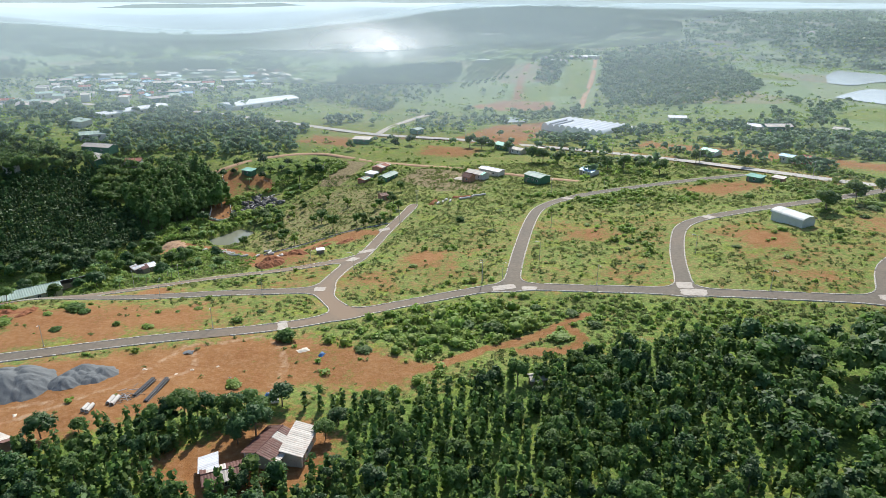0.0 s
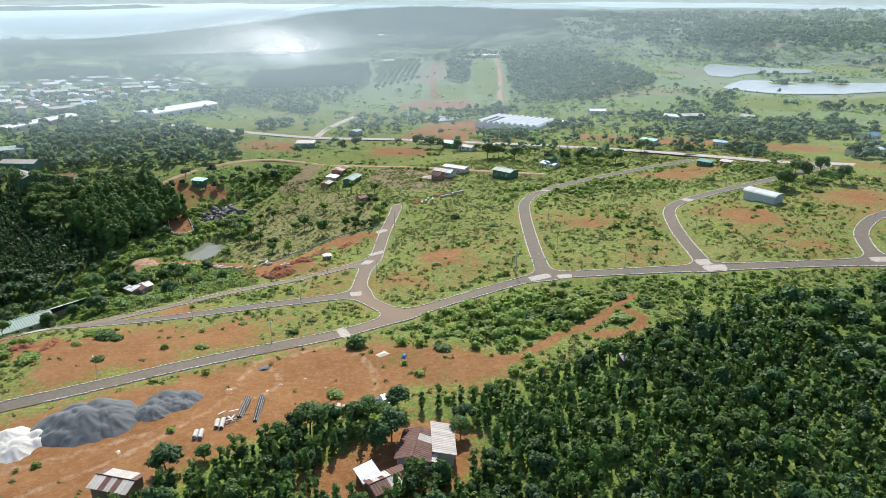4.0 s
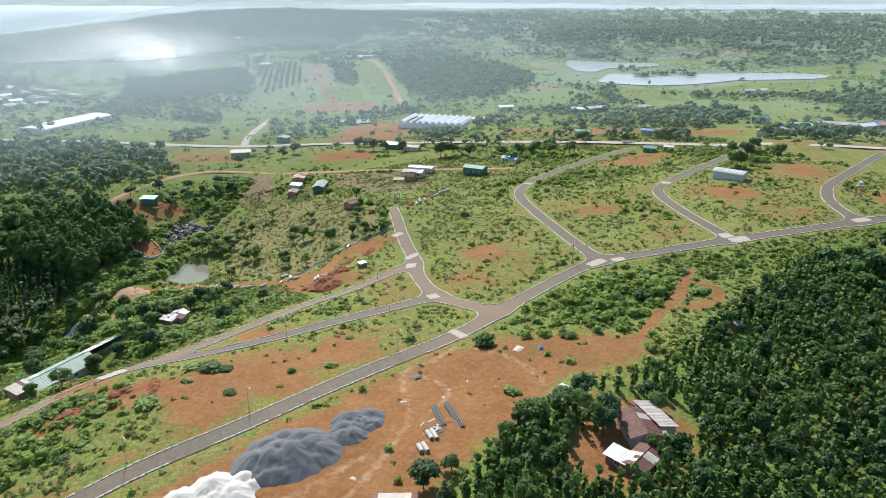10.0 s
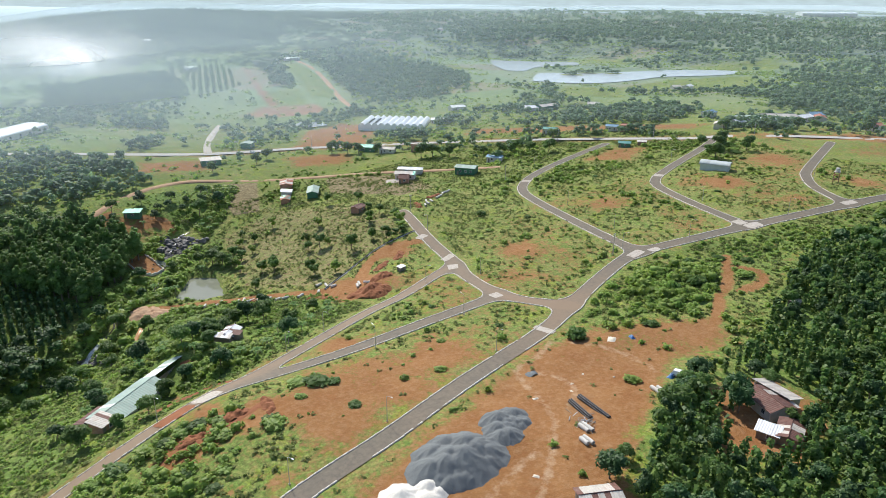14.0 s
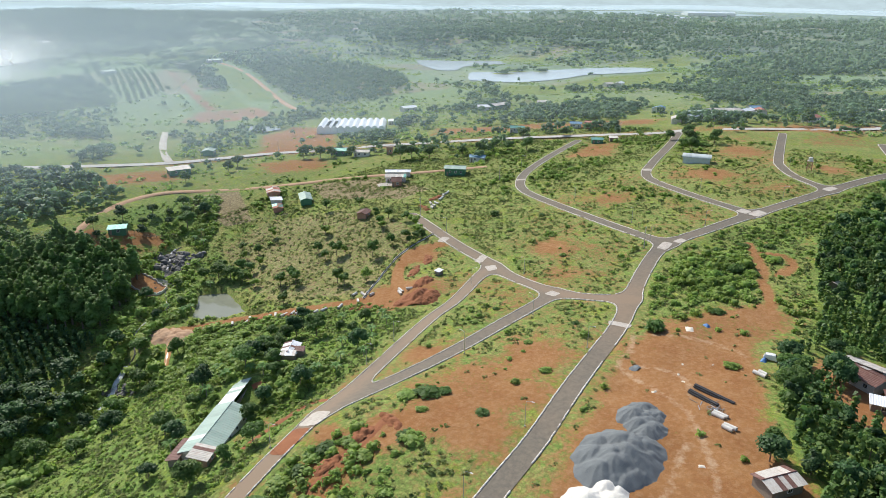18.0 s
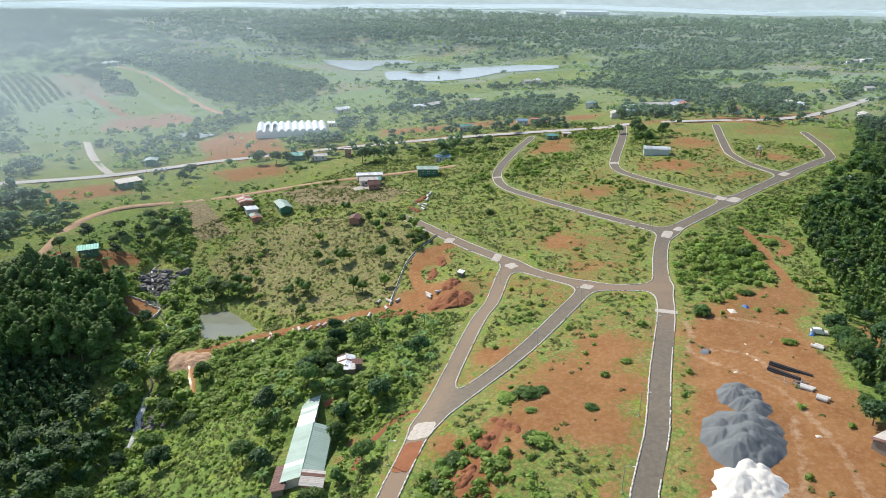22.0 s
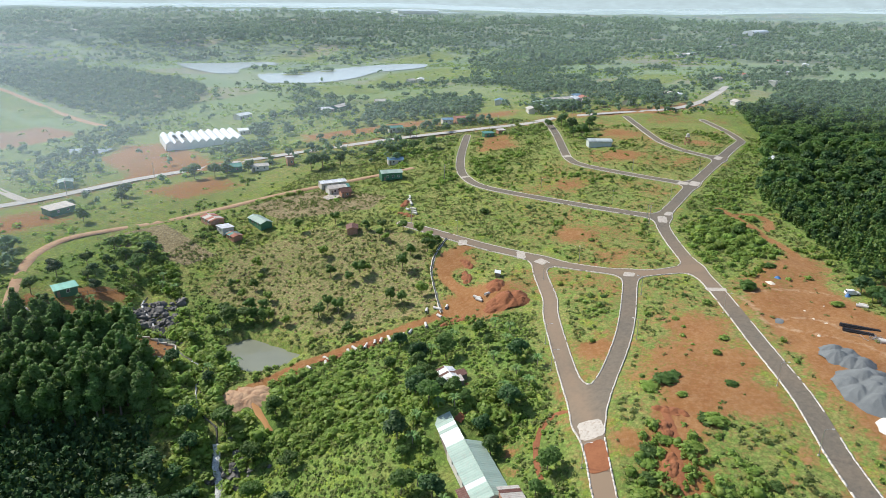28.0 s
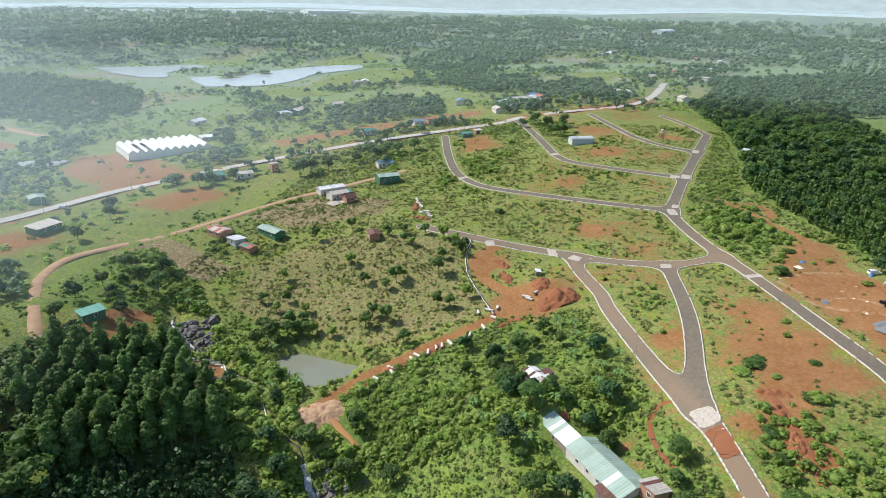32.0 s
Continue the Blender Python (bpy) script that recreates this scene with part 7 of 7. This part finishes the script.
def car(x, y, turn):
    top = new("car")
    prof = [(-2.3, 0.35), (-2.32, 0.9), (-2.15, 1.05), (-1.9, 1.65), (-0.2, 1.75), (0.5, 1.68), (1.15, 1.08), (2.15, 0.98), (2.35, 0.75), (2.33, 0.35)]
    verts = [(px, e * (0.9 if pz < 1.1 else 0.74), pz) for e in (-1, 1) for px, pz in prof]
    n = len(prof)
    link("body", verts, [list(range(n))[::-1], list(range(n, 2 * n))] + [[k, (k + 1) % n, n + (k + 1) % n, n + k] for k in range(n)], WHITE_PAINT, top)
    for e in (-1, 1):
        link("side_window", [(-1.85, e * 0.83, 1.12), (0.85, e * 0.83, 1.12), (0.4, e * 0.77, 1.55), (-1.7, e * 0.77, 1.55)], [[0, 1, 2, 3]], DARK_GLASS, top)
        link("headlight", *box(0.1, 0.3, 0.16, 2.3, e * 0.62, 0.72), STEEL, top)
        for px in (-1.45, 1.45):
            wheel = link("wheel", *tube([(px, e * 0.72, 0.35), (px, e * 0.92, 0.35)], [0.35, 0.35], 14), RUBBER, top)
            link("rim", *tube([(px, e * 0.90, 0.35), (px, e * 0.94, 0.35)], [0.2, 0.2], 10), STEEL, wheel)
    link("windscreen", [(0.58, -0.7, 1.62), (0.58, 0.7, 1.62), (1.17, 0.82, 1.12), (1.17, -0.82, 1.12)], [[0, 1, 2, 3]], DARK_GLASS, top)
    link("rear_window", [(-1.96, -0.7, 1.58), (-1.96, 0.7, 1.58), (-2.16, 0.78, 1.12), (-2.16, -0.78, 1.12)], [[3, 2, 1, 0]], DARK_GLASS, top)
    top.matrix_basis = Matrix.Translation(at(x, y, 0.02)) @ pose(0, 0, 0, 0, 0, turn)
    return tagged(top, "white car parked at the edge of the wood", "car")


car(-38.5, 136, -75)
car(-20, 498, 100)


def crumpled(name, x, y, w, d, h, m, label, category, seed):
    r = np.random.default_rng(seed)
    n = 10
    u, v = np.meshgrid(np.linspace(-0.5, 0.5, n), np.linspace(-0.5, 0.5, n), indexing="ij")
    edge = np.minimum(0.5 - np.abs(u), 0.5 - np.abs(v))
    z = h * np.clip(edge * 3, 0, 1) * (0.5 + 0.8 * r.random((n, n))) - 0.05
    px, py = u * w * (0.9 + 0.2 * r.random((n, n))), v * d * (0.9 + 0.2 * r.random((n, n)))
    i, j = np.meshgrid(np.arange(n - 1), np.arange(n - 1), indexing="ij")
    f = (i * n + j).ravel()
    ob = link(name, np.column_stack((px.ravel(), py.ravel(), z.ravel())), np.column_stack((f, f + n, f + n + 1, f + 1)), m)
    ob.matrix_basis = Matrix.Translation(at(x, y)) @ pose(0, 0, 0, 0, 0, seed * 33)
    return tagged(ob, label, category)


crumpled("tarpaulin", -36.5, 160.5, 3.4, 2.4, 0.5, PALE_CLOTH, "crumpled pale tarpaulin on the red ground", "tarpaulin", 1)
crumpled("tarpaulin", -31, 158, 2.2, 1.4, 0.7, BLUE_TARP, "blue tarpaulin over a small pile", "tarpaulin", 2)
crumpled("tarpaulin", -40.5, 137.5, 1.6, 1.6, 0.9, BLUE_TARP, "blue sheet over stores at the wood's edge", "tarpaulin", 3)
crumpled("cloth", 17, 100, 2.4, 1.8, 3.6, RED_CLOTH, "red cloth spread on a bush", "cloth", 4)
for k, (x, y, w) in enumerate(((-75, 150, 1.6), (-63, 150, 1.2), (-57, 152, 1.0), (-66, 147, 1.1), (-95, 128, 1.5), (-52, 146, 0.8))):
    crumpled("sack", x, y, w, w * 0.6, 0.25, PALE_CLOTH, "pale empty sack on the red ground", "sack", 5 + k)


# ---- the stream, the falls and the rocks ----
def rock_mesh(seed):
    bm = bmesh.new()
    bmesh.ops.create_icosphere(bm, subdivisions=2, radius=1)
    for v in bm.verts:
        v.co *= 0.72 + 0.5 * noise.noise(v.co * 1.1 + Vector((seed * 3.1, 0, 0)))
        v.co.z *= 0.7
    me = bpy.data.meshes.new("rock")
    bm.to_mesh(me)
    bm.free()
    me.materials.append(ROCK)
    return me


rocks = [rock_mesh(k) for k in range(5)]
rr = random.Random(12)


def put_rock(x, y, s):
    ob = new("rock", rocks[rr.randrange(5)])
    ob.matrix_basis = Matrix.Translation(at(x, y, s * 0.15)) @ pose(0, 0, 0, rr.uniform(-20, 20), rr.uniform(-20, 20), rr.random() * 360) @ Matrix.Diagonal((s, s * rr.uniform(0.7, 1.2), s * rr.uniform(0.7, 1.3), 1))
    return tagged(ob, "dark wet boulder in the stream", "rock", "boulders of the stream")


put = 0
while put < 150:
    x, y = rr.uniform(-114, -88), rr.uniform(361, 385)
    if inside(x, y, ROCK_FACE):
        put_rock(x, y, 0.7 + rr.random() ** 2 * 1.9)
        put += 1
for k in range(60):
    x, y = STREAM[rr.randrange(20, len(STREAM))]
    put_rock(x + rr.gauss(0, 2.2), y + rr.gauss(0, 2.2), 0.3 + rr.random() * 0.7)
for k in range(40):
    put_rock(-155 + rr.gauss(0, 4), 303 + rr.gauss(0, 4), 0.6 + rr.random() * 1.2)


def water_ribbon(name, line, wide, m, label, lift=0.25, seed=1):
    q = resample(line, 1.2)
    r = np.random.default_rng(seed)
    t = np.gradient(q, axis=0)
    t /= np.linalg.norm(t, axis=1)[:, None]
    nrm = np.column_stack((-t[:, 1], t[:, 0]))
    z = height(q[:, 0], q[:, 1])
    rows = []
    for k in (-1, -0.5, 0, 0.5, 1):
        w = wide * (0.35 + 1.3 * wave_noise(np.arange(len(q)), np.full(len(q), seed + 9 * np.sign(k)), 2.5))
        p = q + nrm * (w * k / 2)[:, None]
        rows.append(np.column_stack((p, z + lift - 0.25 * abs(k) + r.normal(size=len(q)) * 0.05)))
    verts, n = np.stack(rows, 1).reshape(-1, 3), len(q)
    a, b = np.meshgrid(np.arange(n - 1), np.arange(4), indexing="ij")
    f = (a * 5 + b).ravel()
    return tagged(link(name, verts, np.column_stack((f, f + 1, f + 6, f + 5)), m, smooth_faces=True), label, "water", kind="structure")


water_ribbon("stream", [p for p in STREAM if p[1] < 388], 0.6, STREAM_WATER, "shallow brown stream among rocks", 0.3, 1)
water_ribbon("cascade", [p for p in STREAM if 366 < p[1] < 386], 0.75, FOAM, "white water running over dark rocks", 0.8, 2)
water_ribbon("stream_pool", [(-115.5, 363.5), (-113.5, 361.5), (-111.5, 358.5), (-113, 356)], 4.0, POND, "small grey pool below the rocks", 0.7, 8)
water_ribbon("rapids", [p for p in STREAM if 336 < p[1] < 347], 0.7, FOAM, "white rapids of the stream", 0.4, 4)
water_ribbon("rapids", [p for p in STREAM if 321 < p[1] < 333], 0.7, FOAM, "white water below the pond", 0.4, 9)
water_ribbon("waterfall", [p for p in STREAM if 299 < p[1] < 312 and p[0] > -163], 2.0, FOAM, "white waterfall between wooded banks", 1.0, 3)
water_ribbon("muddy_runoff", [(-131, 312), (-134, 307), (-137, 302), (-139.5, 298)], 1.9, MUD_WATER, "orange muddy run-off below the pond", 0.45, 5)
DITCH = [(-21.7, 287.2), (-30, 287.4), (-38.9, 286.3), (-47.4, 284), (-56.6, 279.2), (-66, 274), (-75, 268.6)]
water_ribbon("drain_channel", DITCH, 1.0, PIPE_CONCRETE, "pale concrete drain channel beside the orchard", 0.5, 6)
# Dark ribbon laid just above the channel's middle.
water_ribbon("drain_water", DITCH, 0.6, STREAM_WATER, "dark strip along the middle of the concrete drain", 0.62, 6)


for k, (line, wide, m) in enumerate((([(-128, 211.5), (-130, 216), (-135.4, 218.1), (-145.5, 216.6), (-153, 213.5)], 1.5, LATERITE),
                                     ([(-118, 243), (-124, 240), (-131, 240), (-136, 241)], 1.6, LATERITE), ([(-126, 190), (-134, 187), (-144, 185), (-158, 183)], 1.8, LATERITE))):
    tagged(water_ribbon("dirt_track", line, wide * 1.6, m, "narrow worn track of bare pale soil" if m is TRACK_DIRT else "narrow track of bare red soil", 0.16, 30 + k), category="track")
for k, (x, y, a) in enumerate(((-128, 188, 80), (-136, 189, 10), (-146, 187, 0))):
    heap("soil_bank", x, y, 9, 3.0, 1.1, a, LATERITE, "cut bank of raw red soil on the plot", 60 + k, 12, sharp=0.9)
for x, y, r in ((486, 694, 12), (519, 700, 9), (546, 676, 8)):
    heap("islet", x, y, r * 3.2, r * 1.3, 1.5, -40, GROUND, "low grassy islet in the lake", int(r), 12, category="islet", sharp=0.05)


def fence(line, tall, gap, m, label):
    top = new("fence")
    q = resample(line, gap)
    z = height(q[:, 0], q[:, 1])
    for k in range(len(q)):
        link("post", *box(0.14, 0.14, tall + 0.3, q[k, 0], q[k, 1], z[k] - 0.3), m, top)
        if k:
            for f in (0.35, 0.85):
                link("rail", *tube([(q[k - 1, 0], q[k - 1, 1], z[k - 1] + tall * f), (q[k, 0], q[k, 1], z[k] + tall * f)], [0.05, 0.05], 4), m, top)
    return tagged(top, label, "fence")


def low_wall(line, tall, thick, m, label):
    """A low wall in short straight lengths that step down with the ground."""
    top = new("low_wall")
    q = resample(line, 2.4)
    for k in range(1, len(q)):
        (ax_, ay_), (bx_, by_) = q[k - 1], q[k]
        ob = link("wall_section", *box(math.hypot(bx_ - ax_, by_ - ay_) + 0.05, thick, tall + 1.0), m, top)
        ob.matrix_local = Matrix.Translation(at((ax_ + bx_) / 2, (ay_ + by_) / 2, -1.0)) @ pose(0, 0, 0, 0, 0, math.degrees(math.atan2(by_ - ay_, bx_ - ax_)))
    return tagged(top, label, "wall")


low_wall([(-128.7, 365), (-127, 357), (-125.9, 350.9)], 0.9, 0.35, PIPE_CONCRETE, "low pale concrete wall round a red terrace")
low_wall([(-125.7, 350.4), (-123.6, 347.7), (-119, 351), (-115, 354.6)], 1.0, 0.4, PIPE_CONCRETE, "low pale concrete wall above the stream")
low_wall([(-114.8, 355.2), (-116.5, 361), (-119.5, 369)], 0.7, 0.35, PIPE_CONCRETE, "low pale concrete wall beside the rocks")
low_wall([(-131.5, 405), (-133, 399), (-129, 393.5), (-127, 386), (-127.4, 378)], 0.6, 0.4, PIPE_CONCRETE, "low rubble wall along a red path")
fence([(-113, 399), (-106, 397), (-99, 394), (-93, 393)], 1.2, 2.0, TIMBER, "dark timber fence along a red bank")
fence([(-72, 434), (-74, 419), (-72, 388), (-57, 380), (-44, 372)], 1.1, 3.0, TIMBER, "thin post fence along the tilled field")


# ---- the distance ----
def haze_ridge(radius, base, top, col, seed, label):
    """Glowing backdrop of far hills, haze in its colour: curved ridge, uneven crest."""
    m = bpy.data.materials.new("glowing_haze_hills")
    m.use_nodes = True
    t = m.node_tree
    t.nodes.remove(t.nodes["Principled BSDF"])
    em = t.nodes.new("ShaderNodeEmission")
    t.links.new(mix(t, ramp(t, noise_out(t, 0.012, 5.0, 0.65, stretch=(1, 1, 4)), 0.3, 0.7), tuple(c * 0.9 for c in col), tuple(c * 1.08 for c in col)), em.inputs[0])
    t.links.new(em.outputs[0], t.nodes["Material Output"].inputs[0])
    a = np.radians(np.linspace(-52, 128, 260))
    crest = top + (top - base) * 0.7 * (wave_noise(np.degrees(a) * 7 + seed * 40, np.full(len(a), seed * 9.0), 60, 5) - 0.5)
    x, y = -120 + np.sin(a) * radius, 120 + np.cos(a) * radius
    rows = [np.column_stack((x * (1 - 0.05 * k), y * (1 - 0.05 * k), base + (crest - base) * s)) for k, s in ((1, 0.0), (0.55, 0.55), (0.2, 0.88), (0, 1.0))]
    v = np.stack(rows, 1).reshape(-1, 3)
    i, j = np.meshgrid(np.arange(len(a) - 1), np.arange(3), indexing="ij")
    f = (i * 4 + j).ravel()
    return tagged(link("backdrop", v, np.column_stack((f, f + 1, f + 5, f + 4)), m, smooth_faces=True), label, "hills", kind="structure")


haze_ridge(3100, -90, 58, (0.38, 0.49, 0.52), 2, "glowing haze-coloured hills far off")
# Added ridge, no real hill: glowing haze colour covers the horizon sky.
haze_ridge(3900, -90, 185, (0.47, 0.59, 0.64), 3, "glowing pale haze backdrop hiding the skyline")


# ---- a sheet imitating haze over the far land, and the smoke of a field fire ----
def haze_smoke_film(name, tint, through_light):
    """White see-through film for imitated haze and for smoke; cover follows the mesh's density."""
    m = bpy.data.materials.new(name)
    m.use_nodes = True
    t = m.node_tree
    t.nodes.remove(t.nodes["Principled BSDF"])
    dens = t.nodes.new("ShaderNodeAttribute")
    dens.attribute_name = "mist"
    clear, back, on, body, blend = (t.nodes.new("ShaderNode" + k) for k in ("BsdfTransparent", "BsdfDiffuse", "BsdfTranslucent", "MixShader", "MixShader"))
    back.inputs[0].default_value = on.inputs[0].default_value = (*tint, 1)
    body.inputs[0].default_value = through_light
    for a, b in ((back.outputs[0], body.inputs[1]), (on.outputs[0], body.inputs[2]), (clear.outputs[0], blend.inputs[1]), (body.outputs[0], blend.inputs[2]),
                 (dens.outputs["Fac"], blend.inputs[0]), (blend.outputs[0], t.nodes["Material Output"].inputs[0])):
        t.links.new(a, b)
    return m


def veil(name, xyz, density, m, label, category):
    """A thin sheet with a density at each of its points."""
    n, k = xyz.shape[:2]
    a, b = np.meshgrid(np.arange(n - 1), np.arange(k - 1), indexing="ij")
    f = (a * k + b).ravel()
    f = f[np.maximum(np.maximum(density.ravel()[f], density.ravel()[f + k]), np.maximum(density.ravel()[f + 1], density.ravel()[f + k + 1])) > 0.002]
    ob = link(name, xyz.reshape(-1, 3), np.column_stack((f, f + k, f + k + 1, f + 1)), m, smooth_faces=True)
    ob.data.attributes.new("mist", "FLOAT", "POINT").data.foreach_set("value", density.ravel().astype(np.float32))
    return tagged(ob, label, category, kind="stuff")


# Haze imitated by one added sheet, denser with distance from the flight and northwards.
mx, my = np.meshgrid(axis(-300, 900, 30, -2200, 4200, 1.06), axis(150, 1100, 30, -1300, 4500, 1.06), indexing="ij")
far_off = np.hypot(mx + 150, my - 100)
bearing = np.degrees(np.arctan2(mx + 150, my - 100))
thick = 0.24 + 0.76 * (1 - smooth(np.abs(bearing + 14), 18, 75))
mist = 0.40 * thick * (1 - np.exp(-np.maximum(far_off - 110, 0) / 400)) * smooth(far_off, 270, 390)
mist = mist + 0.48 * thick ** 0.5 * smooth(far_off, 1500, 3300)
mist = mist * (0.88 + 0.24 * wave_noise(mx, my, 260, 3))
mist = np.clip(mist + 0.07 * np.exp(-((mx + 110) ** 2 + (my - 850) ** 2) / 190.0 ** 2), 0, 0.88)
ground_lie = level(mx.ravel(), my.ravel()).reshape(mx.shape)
veil("ground_mist", np.stack((mx, my, ground_lie + 22), 2), mist * (far_off > 270) * (bearing > -75) * (bearing < 150), haze_smoke_film("mist", (0.76, 0.93, 1.0), 0.1), "thin pale sheet imitating haze over the far land", "mist")
SMOKE = haze_smoke_film("thin_smoke", (0.97, 0.98, 1.0), 0.75)
for k, (cx, cy, wide, tall) in enumerate(((-64, 904, 26, 22), (-72, 915, 60, 30), (-100, 930, 100, 38), (-90, 885, 46, 22))):
    u, w = np.meshgrid(np.linspace(-2.2, 2.2, 60), np.linspace(0, 2.6, 30), indexing="ij")
    puff = np.exp(-u * u - ((w - 0.7) / 0.75) ** 2) * smooth(wave_noise(u * 40 + 90 * k, w * 40, 34, 4), 0.05, 0.65) * smooth(w, 0, 0.4)
    veil("smoke", np.stack((cx + u * wide * 0.97, cy + u * wide * 0.2 + 3 * np.sin(u * 4 + w * 3), float(level(float(cx), float(cy))) + 3 + w * tall), 2), puff * (0.95, 0.5, 0.42, 0.45)[k], SMOKE, "thin white smoke drifting from a field fire", "smoke")
